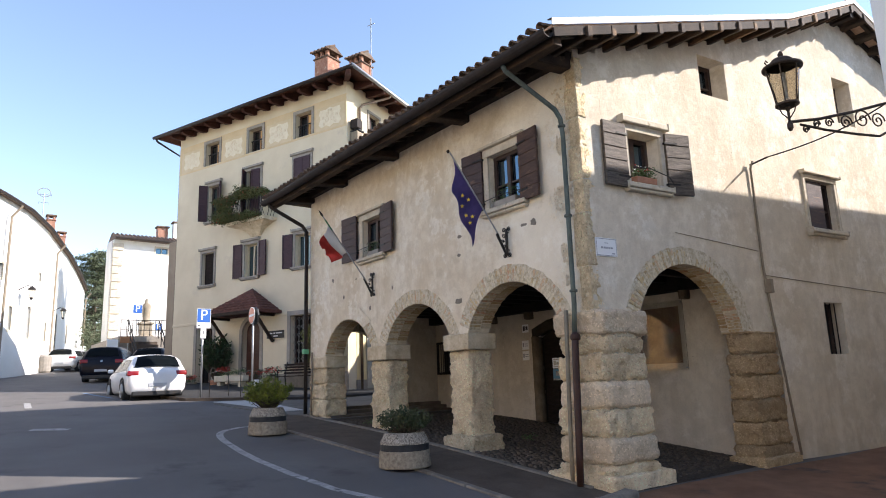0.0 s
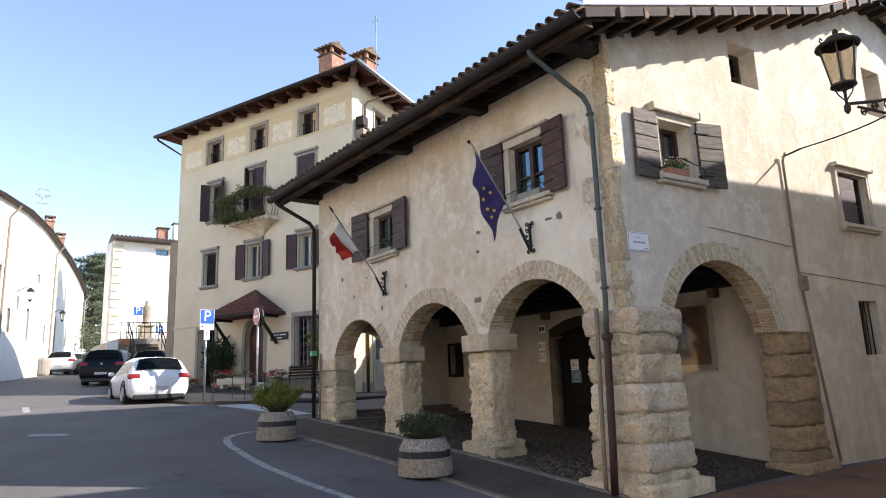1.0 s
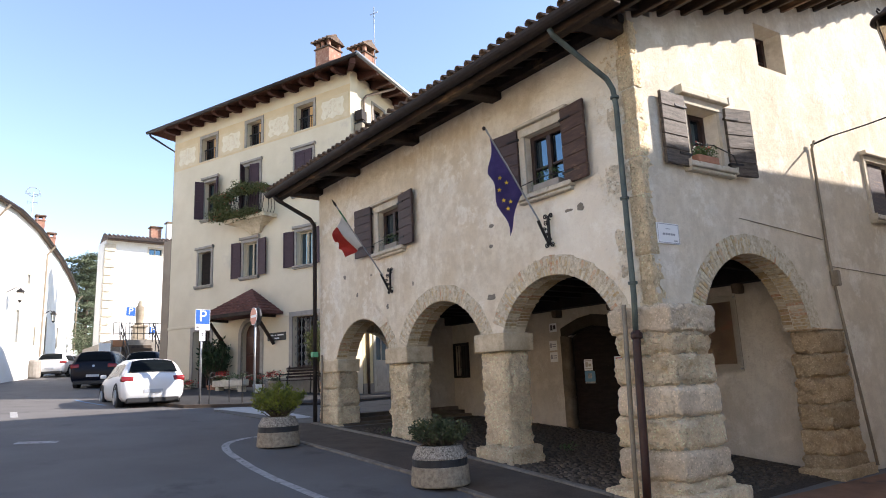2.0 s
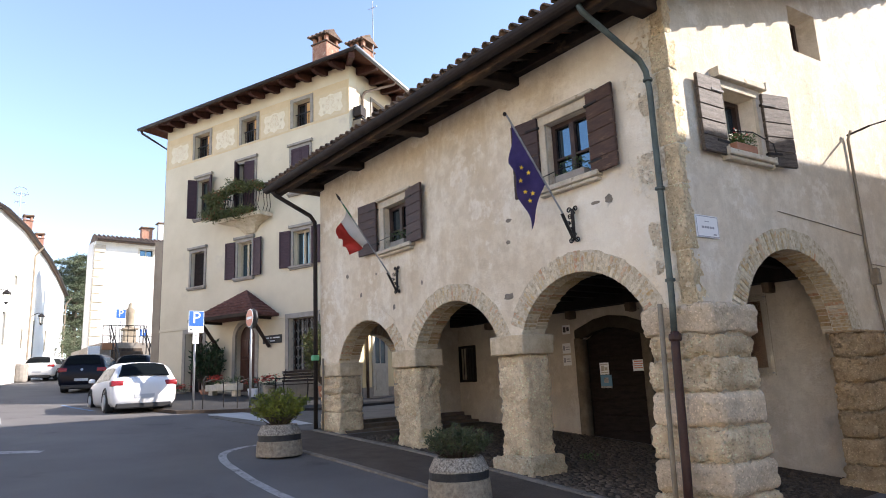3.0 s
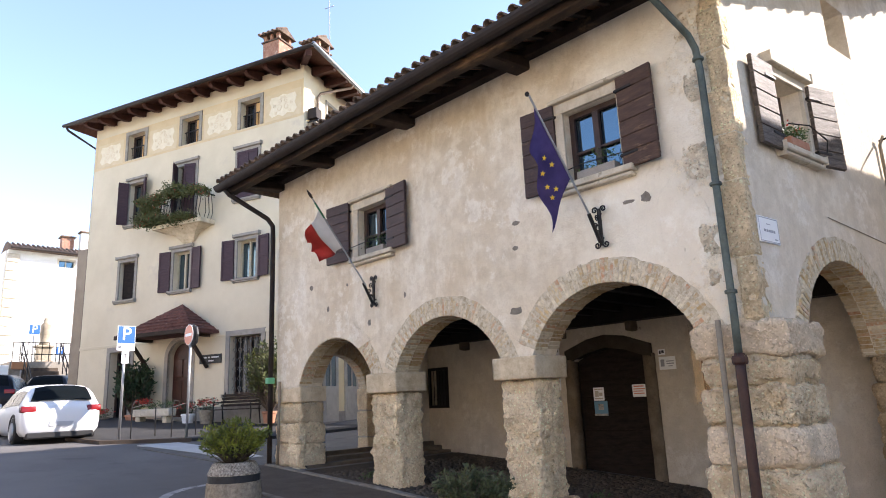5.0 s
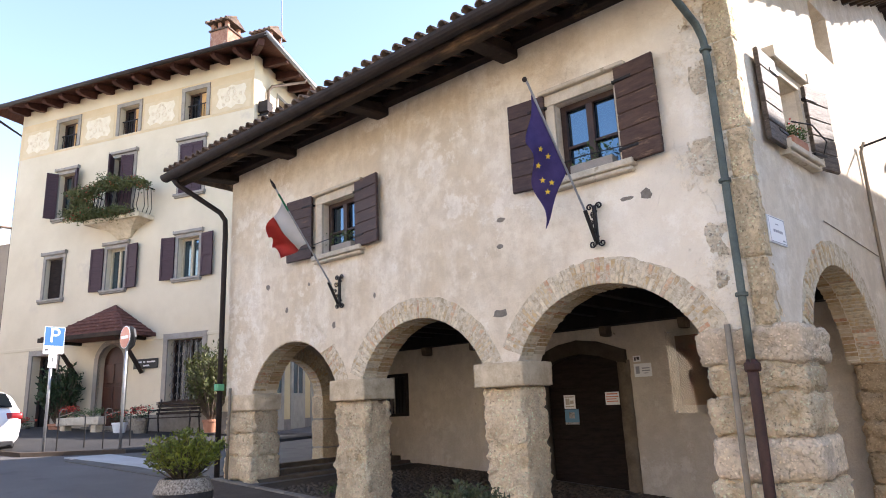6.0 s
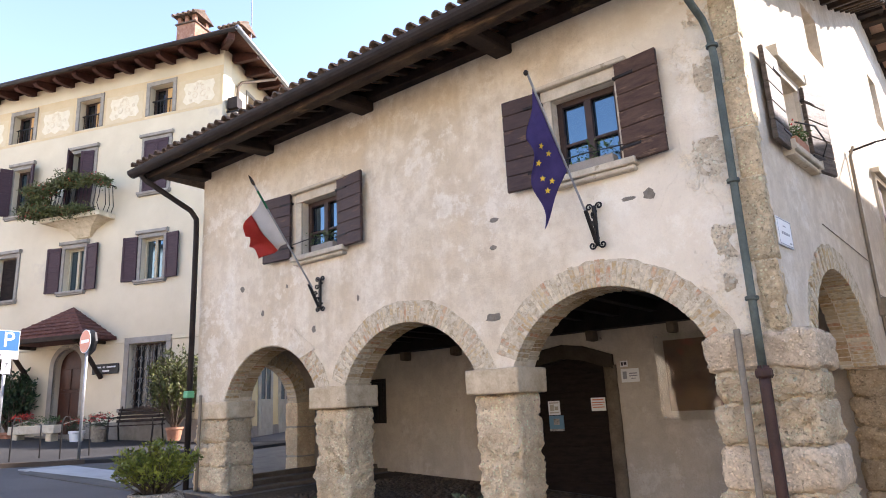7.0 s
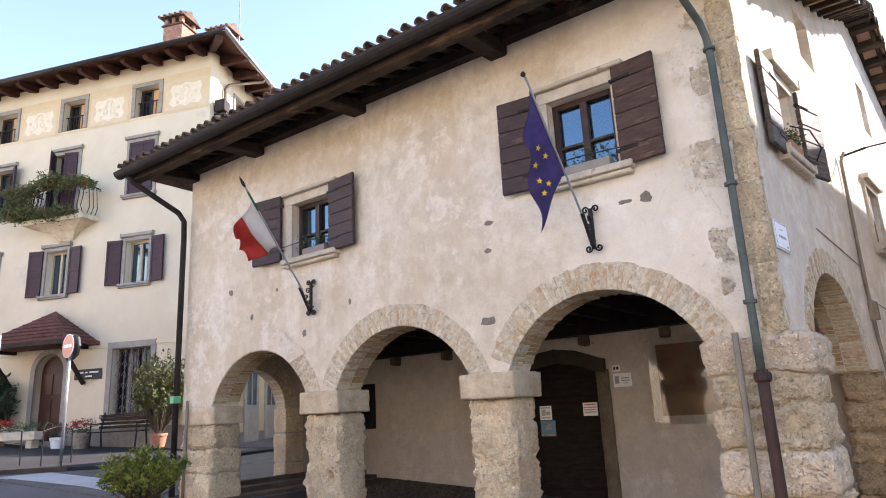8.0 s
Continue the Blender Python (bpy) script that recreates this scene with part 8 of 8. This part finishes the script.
# ---- before the tall house ----
bz = ground_z(23) + 0.07
bench = thing("garden_bench", hfront(0.75, bz, -0.5), "dark slatted bench below the barred window", "bench")
for i in range(4):
    part("seat_slat", hbox(-0.1, 1.55, -0.75 + i * 0.1, -0.67 + i * 0.1, bz + 0.42, bz + 0.45, 0.005), M["timber"], bench)
for i in range(4):
    part("back_slat", hbox(-0.1, 1.55, -0.33 + i * 0.02, -0.305 + i * 0.02, bz + 0.52 + i * 0.1, bz + 0.59 + i * 0.1, 0.005), M["timber"], bench)
for u in (0.0, 1.45):
    part("leg", bm_tube([hfront(u, bz, -0.74), hfront(u, bz + 0.42, -0.7)], 0.022, 6), M["iron"], bench)
    part("leg", bm_tube([hfront(u, bz, -0.3), hfront(u, bz + 0.45, -0.36), hfront(u, bz + 0.95, -0.24)], 0.022, 6), M["iron"], bench)
    part("armrest", bm_tube([hfront(u, bz + 0.42, -0.72), hfront(u, bz + 0.64, -0.72), hfront(u, bz + 0.66, -0.34)], 0.018, 6), M["iron"], bench)


def potted(u, d, r, h, mat, label, flower=None, n=10, rx=0.25, rz=0.15, leaf="leaf_dark", seed=1, lift=0.0, size=0.055, gap=0.0):
    o = hfront(u, bz + lift, d)
    p = thing("potted_plant", o, label, "potted plant", "pots before the house")
    part("pot", bm_lathe([(r * 0.72, 0), (r * 0.95, h * 0.8), (r * 1.05, h * 0.82), (r * 1.05, h), (r * 0.92, h), (r * 0.9, h * 0.9)], o, 20), mat, p)
    c = o + Vector((0, 0, h + rz * 0.8 + gap))
    bush("plant", p, c, rx, rz, n, size, M[leaf], seed, "", 7, o + Vector((0, 0, h)))
    if flower:
        rr_ = random.Random(seed + 50)
        bmx = bmesh.new()
        leaves(bmx, [c + Vector((rr_.gauss(0, rx * 0.5), rr_.gauss(0, rx * 0.5), rz * rr_.uniform(0.2, 1.0))) for _ in range(14)], 12, 0.09, 0.05, rr_, aspect=0.9)
        part("blossoms", bmx, M[flower], p)
    return p


o = hfront(-0.60, bz, -0.6)
tall = thing("potted_plant", o, "terracotta pot with a tall branching shrub", "potted plant", "pots before the house")
part("pot", bm_lathe([(0.15, 0), (0.20, 0.27), (0.22, 0.28), (0.22, 0.34), (0.19, 0.34), (0.19, 0.31)], o, 20), M["terracotta"], tall)
sprigs(tall, o + Vector((0, 0, 0.32)), 120, 2.05, 0.72, 0.13, M["leaf_shrub"], 31)
potted(1.75, -0.7, 0.22, 0.45, M["concrete"], "pale grey pot with dark red geraniums", "flower_red", 16, 0.28, 0.16, "leaf_dark", 32)
potted(2.45, -0.75, 0.20, 0.36, M["white"], "white pot with red flowers", "flower_red", 16, 0.24, 0.17, "leaf_dark", 33)
potted(6.4, -0.75, 0.24, 0.30, M["concrete"], "grey stone pot with red flowers", "flower_red", 14, 0.24, 0.14, "leaf", 34, 0.05)
potted(7.6, -0.5, 0.22, 0.4, M["concrete"], "grey pot with pink flowers beside the corner", "flower_red", 14, 0.3, 0.2, "leaf", 36)
o = hfront(5.15, bz, -0.5)
ole = thing("potted_plant", o, "tall dark oleander in a terracotta pot by the side door", "potted plant", "pots before the house")
part("pot", bm_lathe([(0.19, 0), (0.25, 0.32), (0.27, 0.33), (0.27, 0.4), (0.24, 0.4), (0.23, 0.36)], o, 20), M["terracotta"], ole)
sprigs(ole, o + Vector((0, 0, 0.37)), 85, 1.75, 0.62, 0.17, M["leaf_dark"], 35)
tr = thing("stone_trough", hfront(3.8, bz, -0.8), "long stone trough with red geraniums beside the door steps", "planter")
part("trough", hbox(3.0, 4.65, -1.0, -0.7, bz + 0.32, bz + 0.55, 0.02), M["trim"], tr)
for u in (3.2, 4.4):
    part("support", hbox(u - 0.1, u + 0.1, -0.98, -0.72, bz, bz + 0.32, 0.02), M["cap"], tr)
rg = random.Random(37)
bm, bm2 = bmesh.new(), bmesh.new()
cs = [hfront(rg.uniform(3.05, 4.6), bz + 0.6 + rg.random() * 0.14, rg.uniform(-0.98, -0.72)) for _ in range(30)]
leaves(bm, cs, 16, 0.14, 0.055, rg)
part("foliage", bm, M["leaf"], tr)
leaves(bm2, [hfront(rg.uniform(3.9, 4.7), bz + 0.74 + rg.random() * 0.1, rg.uniform(-0.98, -0.72)) for _ in range(16)], 14, 0.11, 0.05, rg, aspect=0.9)
part("blossoms", bm2, M["flower_red"], tr, "orange-red blossoms")
for i in range(2):
    solid("door_step", hbox(3.0 - 0.15 * (1 - i), 4.5 + 0.15 * (1 - i), -0.55 + 0.28 * i, 0.1, bz - 0.05, bz + 0.13 * (i + 1), 0.012), M["greystone"], "grey stone step at the house door", "step", "structure")


def hoop(x, y, ang_):
    z = ground_z(y) + 0.07
    h = thing("hoop_rail", (x, y, z), "low wrought iron hoop rail on the terrace edge", "railing", "hoop rails")
    d = Vector((math.cos(ang_), math.sin(ang_), 0))
    o = Vector((x, y, z))
    part("hoop", bm_tube([o, o + Vector((0, 0, 0.75)), o + d * 0.06 + Vector((0, 0, 0.86)), o + d * 0.18 + Vector((0, 0, 0.84)), o + d * 0.2 + Vector((0, 0, 0.7))], 0.014, 6), M["iron"], h)
    part("arm", bm_tube([o + Vector((0, 0, 0.7)), o + d * 0.35 + Vector((0, 0, 0.78)), o + d * 0.7 + Vector((0, 0, 0.7))], 0.01, 6), M["iron"], h)
    part("foot", bm_tube([o + d * 0.7 + Vector((0, 0, 0.7)), o + d * 0.72], 0.014, 6), M["iron"], h)
    return h


hoop(6.5, 20.6, 0.4)
hoop(7.35, 20.35, 0.3)

# air conditioning unit high on the passage side
ac = thing("air_conditioner", hside(0.9, 10.2, -0.3), "grey air conditioning unit on the house side", "air conditioner")
part("casing", slab(rect(0.15, 0.5, 10.6, 10.95), [], lambda u, v, d: hside(u, v, d - 0.42), 0.34), M["darkpipe"], ac)
part("casing_lower", slab(rect(0.15, 0.5, 10.1, 10.45), [], lambda u, v, d: hside(u, v, d - 0.42), 0.34), M["greypipe"], ac)
for z in (10.49, 9.94):
    part("bracket", slab(rect(0.2, 0.6, z, z + 0.05), [], lambda u, v, d: hside(u, v, d - 0.45), 0.45), M["iron"], ac)

# ---- cars ----
def car(name, at, heading, length, width, height, paint, label, plate=True, boxy=0.0):
    """A parked hatchback: lofted body, glass, lamps, wheels. x forward from the rear bumper."""
    L, W, Hh = length / 4.2, width / 2, height / 1.48
    c = thing(name, at, label, "car", "parked cars")
    m = Matrix.Translation(at) @ Matrix.Rotation(radians(heading), 4, "Z")

    def put(bm_):
        bmesh.ops.transform(bm_, matrix=m, verts=bm_.verts)
        return bm_

    #         x     bottom belt  roof  width  roofwidth
    st_ = [(0.00, 0.42, 0.62, 0.66, 0.80, 0.70), (0.03, 0.30, 0.78, 0.84, 0.93, 0.86), (0.08, 0.24, 0.90, 0.98, 0.965, 0.90), (0.16 - 0.05 * boxy, 0.22, 0.93, 1.06, 0.98, 0.86),
           (0.27 - 0.08 * boxy, 0.22, 0.94, 1.28, 0.99, 0.76), (0.42 - 0.12 * boxy, 0.22, 0.945, 1.41, 1.0, 0.70), (0.80, 0.22, 0.95, 1.455, 1.0, 0.69), (1.5, 0.22, 0.94, 1.48, 1.0, 0.69), (2.1, 0.22, 0.93, 1.46, 1.0, 0.68),
           (2.5, 0.22, 0.92, 1.36, 1.0, 0.70), (2.85, 0.22, 0.92, 1.16, 1.0, 0.76), (3.15, 0.22, 0.92, 0.985, 0.99, 0.84), (3.6, 0.22, 0.86, 0.92, 0.98, 0.84), (3.95, 0.24, 0.76, 0.82, 0.94, 0.80), (4.13, 0.28, 0.66, 0.72, 0.85, 0.70), (4.2, 0.40, 0.58, 0.62, 0.72, 0.6)]

    def ring_(s):
        x, b, belt, rf, w, rw = s
        x, b, belt, rf = x * L, b * Hh, belt * Hh, rf * Hh
        half = [(0.0, b), (w * W * 0.86, b), (w * W * 0.97, b + 0.12), (w * W, (b + belt) / 2), (w * W * 0.985, belt - 0.05), (w * W * 0.955, belt), (rw * W + (w - rw) * W * 0.22, rf - (rf - belt) * 0.22), (rw * W * 0.88, rf - 0.02), (rw * W * 0.5, rf), (0.0, rf + 0.008)]
        return [Vector((x, y, z)) for y, z in half]

    rings_ = [ring_(s) for s in st_]
    bm_ = bmesh.new()
    vs_ = [[[bm_.verts.new(Vector((p.x, sg * p.y, p.z))) for p in r] for r in rings_] for sg in (1, -1)]
    for side_ in vs_:
        for a, b_ in zip(side_, side_[1:]):
            for k in range(9):
                bm_.faces.new((a[k], a[k + 1], b_[k + 1], b_[k]))
        for r in (side_[0], side_[-1]):
            bm_.faces.new(r)
    bmesh.ops.remove_doubles(bm_, verts=bm_.verts, dist=0.0005)
    body = part("body", put(bm_), paint, c, smooth=True)

    def at_(i, f, k, g, out=0.012):
        """A point between stations i, i+1 and ring points k, k+1, pushed outwards."""
        p = rings_[i][k].lerp(rings_[i][k + 1], g).lerp(rings_[i + 1][k].lerp(rings_[i + 1][k + 1], g), f)
        return p

    for sg in (1, -1):
        for i0, i1 in ((5, 7), (7, 10)):
            bm_ = bmesh.new()
            lo = [rings_[i][5] * 1.0 for i in range(i0, i1 + 1)]
            hi = [rings_[i][6].lerp(rings_[i][5], 0.08) for i in range(i0, i1 + 1)]
            lo[0] = lo[0] + Vector((0.06 * L, 0, 0))
            hi[-1] = hi[-1].lerp(hi[-2], 0.1)
            a_ = [bm_.verts.new(Vector((p.x, sg * (p.y + 0.006), p.z + 0.015))) for p in lo]
            b_ = [bm_.verts.new(Vector((p.x, sg * (p.y + 0.008), p.z))) for p in hi]
            for k in range(len(a_) - 1):
                bm_.faces.new((a_[k], a_[k + 1], b_[k + 1], b_[k]))
            part("side_window", put(bm_), M["car_glass"], body)
    bm_ = bmesh.new()
    rows_ = []
    for i, f in ((2, 0.75), (4, 0.0), (4, 0.9)):
        p, q = rings_[i][7].lerp(rings_[i + 1][7], f).lerp(rings_[i][6].lerp(rings_[i + 1][6], f), 0.35), rings_[i][8].lerp(rings_[i + 1][8], f)
        e = rings_[i][9].lerp(rings_[i + 1][9], f)
        rows_.append([bm_.verts.new(Vector((v_.x - 0.03, s_ * v_.y * 0.94, v_.z + 0.022))) for s_, v_ in ((1, p), (1, q), (1, e), (-1, q), (-1, p))])
    for a_, b_ in zip(rows_, rows_[1:]):
        for k in range(4):
            bm_.faces.new((a_[k], a_[k + 1], b_[k + 1], b_[k]))
    part("rear_window", put(bm_), M["car_glass"], body, "dark rear window")
    bm_ = bmesh.new()
    p, q = [rings_[11][k] for k in (7, 8, 9)], [rings_[9][k] for k in (7, 8, 9)]
    a_ = [bm_.verts.new(Vector((v_.x + 0.01, s_ * v_.y, v_.z + 0.012))) for s_, v_ in ((1, p[0]), (1, p[1]), (1, p[2]), (-1, p[1]), (-1, p[0]))]
    b_ = [bm_.verts.new(Vector((v_.x + 0.01, s_ * v_.y, v_.z + 0.012))) for s_, v_ in ((1, q[0]), (1, q[1]), (1, q[2]), (-1, q[1]), (-1, q[0]))]
    for k in range(4):
        bm_.faces.new((a_[k], a_[k + 1], b_[k + 1], b_[k]))
    part("windscreen", put(bm_), M["car_glass"], body)
    for s_ in (1, -1):
        bm_ = bm_box(0.0, 0.24, 0.60 * W, 0.985 * W, 0.775 * Hh, 0.935 * Hh, bevel=0.03, seg=2)
        for v in bm_.verts:
            v.co.x += 0.035 * max(0.0, (v.co.z / Hh - 0.79)) / 0.15 + 0.018
            v.co.y *= s_
        part("tail_light", put(bm_), M["lamp_red"], body, "red tail light", smooth=True)
        bm_ = bm_box(2.55 * L, 2.72 * L, s_ * W * 1.0, s_ * (W + 0.16), 0.93 * Hh, 1.05 * Hh, bevel=0.03, seg=2)
        part("mirror", put(bm_), paint, body, smooth=True)
    part("bumper_trim", put(bm_box(0.004, 0.3, -0.82 * W, 0.82 * W, 0.16 * Hh, 0.315 * Hh, bevel=0.03)), M["trimblack"], body)
    part("number_plate", put(bm_box(-0.012, 0.05, -0.25, 0.25, 0.44 * Hh, 0.44 * Hh + 0.105, bevel=0.004)), M["plate"], body, "plain pale plate")
    bm_ = bm_lathe([(0.055, 0), (0.05, 0.012)], sides=16)
    bmesh.ops.transform(bm_, matrix=Matrix.Translation((0.05, 0, 0.86 * Hh)) @ Matrix.Rotation(radians(-72), 4, "Y"), verts=bm_.verts)
    part("badge", put(bm_), M["rim"], body)
    for x in (0.82 * L, 3.38 * L):
        for s_ in (1, -1):
            bm_ = bm_lathe([(0.20, -0.105), (0.30, -0.10), (0.318, -0.07), (0.318, 0.07), (0.30, 0.10), (0.20, 0.105)], sides=28)
            mw = Matrix.Translation((x, s_ * (W - 0.10), 0.318)) @ Matrix.Rotation(math.pi / 2, 4, "X")
            bmesh.ops.transform(bm_, matrix=mw, verts=bm_.verts)
            wheel = part("wheel", put(bm_), M["tyre"], c, smooth=False)
            bm_ = bm_lathe([(0.205, 0.0), (0.20, 0.03), (0.17, 0.02), (0.05, 0.035), (0.03, 0.04)], sides=20)
            mw = Matrix.Translation((x, s_ * (W + 0.0), 0.318)) @ Matrix.Rotation(-s_ * math.pi / 2, 4, "X")
            bmesh.ops.transform(bm_, matrix=mw, verts=bm_.verts)
            part("rim", put(bm_), M["rim"], wheel)
            bm_ = bmesh.new()
            pts = [Vector((x + 0.365 * math.cos(math.pi * k / 14), s_ * (W - 0.012), 0.318 + 0.365 * math.sin(math.pi * k / 14))) for k in range(15)]
            tube(bm_, pts, 0.035, 6)
            part("wheel_arch", put(bm_), M["trimblack"] if paint is not M["car_white"] else M["tyre"], body)
    return c


car("hatchback_car", (5.20, 21.3, ground_z(22.1) - 0.06), 88, 4.05, 1.67, 1.39, M["car_white"], "white hatchback parked at the kerb")
car("people_carrier", (5.5, 32.6, ground_z(33.6) - 0.05), 68, 4.6, 1.78, 1.60, M["car_dark"], "dark blue people carrier parked behind the hatchback", boxy=0.7)
car("hatchback_car", (5.6, 47.8, ground_z(49)), 62, 4.3, 1.78, 1.43, M["car_white"], "white hatchback parked by the long white house")
car("compact_car", (8.1, 36.0, ground_z(37)), 62, 4.1, 1.75, 1.5, M["car_dark"], "dark car half hidden behind the people carrier")

# ---- boards by the terrace, litter bin ----
nb = thing("notice_board", (7.35, 40.0, 2.1), "white board beside an orange sign by the terrace", "board")
part("white_board", bm_box(6.9, 7.45, 39.9, 39.98, 3.0, 3.9, bevel=0.01), M["white"], nb)
part("orange_board", bm_box(7.55, 8.2, 39.9, 39.98, 3.72, 4.05, bevel=0.01), plain("orange board", (0.36, 0.17, 0.08), 0.6), nb)
for x in (7.15, 7.95):
    part("post", bm_tube([(x, 39.95, 2.0), (x, 39.95, 3.7)], 0.04, 6), M["grey_metal"], nb)
lb = thing("litter_bin", (4.75, 46.8, ground_z(46.8)), "dark grey litter bin by the white house", "bin")
part("drum", bm_lathe([(0.28, 0), (0.34, 0.1), (0.36, 0.95), (0.30, 1.05)], (4.75, 46.8, ground_z(46.8)), 14), M["greystone"], lb)


# ---- cedar behind the villa ----
def cedar(x, y, h, spread, seed, label):
    rg_ = random.Random(seed)
    z = ground_z(y)
    t_ = thing("cedar_tree", (x, y, z), label, "tree", "cedars")
    bm_ = bmesh.new()
    tube(bm_, [(x, y, z - 0.3), (x + 0.1, y, z + h * 0.5), (x, y, z + h * 0.97)], [0.45, 0.25, 0.05], 9)
    limbs, cs_ = [], []
    for i in range(54):
        f = 0.14 + 0.85 * (i / 54)
        a = i * 2.4 + rg_.uniform(-0.4, 0.4)
        ln = spread * (1.10 - f) ** 0.55 * rg_.uniform(0.45, 1.15)
        p = Vector((x, y, z + h * f))
        q = p + Vector((math.cos(a) * ln, math.sin(a) * ln, rg_.uniform(-0.15, 0.45)))
        tube(bm_, [p, p.lerp(q, 0.5) + Vector((0, 0, 0.25)), q], [0.09, 0.06, 0.02], 5)
        for k in range(9):
            g_ = 0.35 + 0.65 * k / 8
            cs_.append(p.lerp(q, g_) + Vector((rg_.gauss(0, 0.4 * ln / spread), rg_.gauss(0, 0.4 * ln / spread), 0.15 + rg_.gauss(0, 0.06))))
    part("trunk", bm_, M["bark"], t_)
    bm_ = bmesh.new()
    leaves(bm_, cs_, 52, 0.95, 0.26, rg_, flat=0.2, aspect=0.35)
    part("crown", bm_, M["cedar"], t_)
    return t_


cedar(11.6, 77.0, 11.3, 5.2, 41, "dark spreading cedar behind the villa")
cedar(14.6, 86.0, 11.0, 4.0, 42, "dark cedar further back")
hedge = thing("shrub_mass", (9.6, 66.0, ground_z(66)), "dense dark green shrubs below the cedar", "shrub")
rg = random.Random(43)
bm = bmesh.new()
cs = [Vector((9.2 + rg.random() * 4.5, 64 + rg.random() * 3, ground_z(65) + 0.2 + rg.random() ** 0.8 * 3.6)) for _ in range(220)]
leaves(bm, cs, 30, 0.8, 0.17, rg)
part("foliage", bm, M["cedar"], hedge)

# small plants at the foot of the piers and wall
for i, (x, y) in enumerate(((7.35, 9.75), (8.6, 9.2), (7.3, 12.4))):
    wd = thing("weed_tuft", (x, y, ground_z(y)), "small tuft of weeds at the foot of the arcade", "weed", "weeds")
    rg = random.Random(60 + i)
    bm = bmesh.new()
    leaves(bm, [Vector((x + rg.gauss(0, 0.07), y + rg.gauss(0, 0.07), ground_z(y) + 0.03 + rg.random() * 0.08)) for _ in range(10)], 10, 0.07, 0.04, rg)
    part("foliage", bm, M["leaf"], wd)

# ---- arcade cobbles, last ----
def cobble_mesh(seed):
    rg_ = random.Random(seed)
    b_ = bmesh.new()
    n_ = 7
    lo = [b_.verts.new((0.048 * math.cos(k * math.tau / n_) * rg_.uniform(0.85, 1.1), 0.042 * math.sin(k * math.tau / n_) * rg_.uniform(0.85, 1.1), -0.01)) for k in range(n_)]
    hi = [b_.verts.new((v.co.x * 0.7, v.co.y * 0.7, 0.022)) for v in lo]
    tp = b_.verts.new((0, 0, 0.029))
    for k in range(n_):
        b_.faces.new((lo[k], lo[(k + 1) % n_], hi[(k + 1) % n_], hi[k]))
        b_.faces.new((hi[k], hi[(k + 1) % n_], tp))
    return b_


meshes = [link_mesh("cobble", cobble_mesh(s), M["cobble"], smooth=True) for s in range(4)]
raw = []
for s in range(4):
    b_ = cobble_mesh(s)
    b_.verts.index_update()
    raw.append(([v.co.copy() for v in b_.verts], [[v.index for v in f.verts] for f in b_.faces]))
    b_.free()
rg = random.Random(71)
verts, faces, count = [], [], 0
row = 0
y = 6.15
while y < 13.4:
    x = 6.99 + (0.046 if row % 2 else 0.0)
    while x < XB - 0.05:
        if not (y < 6.95 and x < 8.1):
            m = Matrix.Translation((x + rg.uniform(-0.03, 0.03), y + rg.uniform(-0.03, 0.03), floor_z(y) + rg.uniform(-0.006, 0.010))) @ Matrix.Rotation(rg.uniform(0, 6.3), 4, "Z") @ Matrix.Diagonal((rg.uniform(0.75, 1.25), rg.uniform(0.75, 1.1), rg.uniform(0.5, 0.9), 1))
            near = x < 7.95 and 6.95 <= y < 9.0
            if near and count < 300:
                piece("cobble", meshes[rg.randrange(4)], m, floor)
                count += 1
            else:
                vs_, fs_ = raw[rg.randrange(4)]
                k = len(verts)
                verts += [m @ v for v in vs_]
                faces += [[k + i for i in f] for f in fs_]
        x += 0.092
    y += 0.082
    row += 1
me = bpy.data.meshes.new("cobble_field")
me.from_pydata(verts, [], faces)
me.materials.append(M["cobble"])
for p in me.polygons:
    p.use_smooth = True
tagged(own(new("cobble_field", me), floor), kind="stuff")
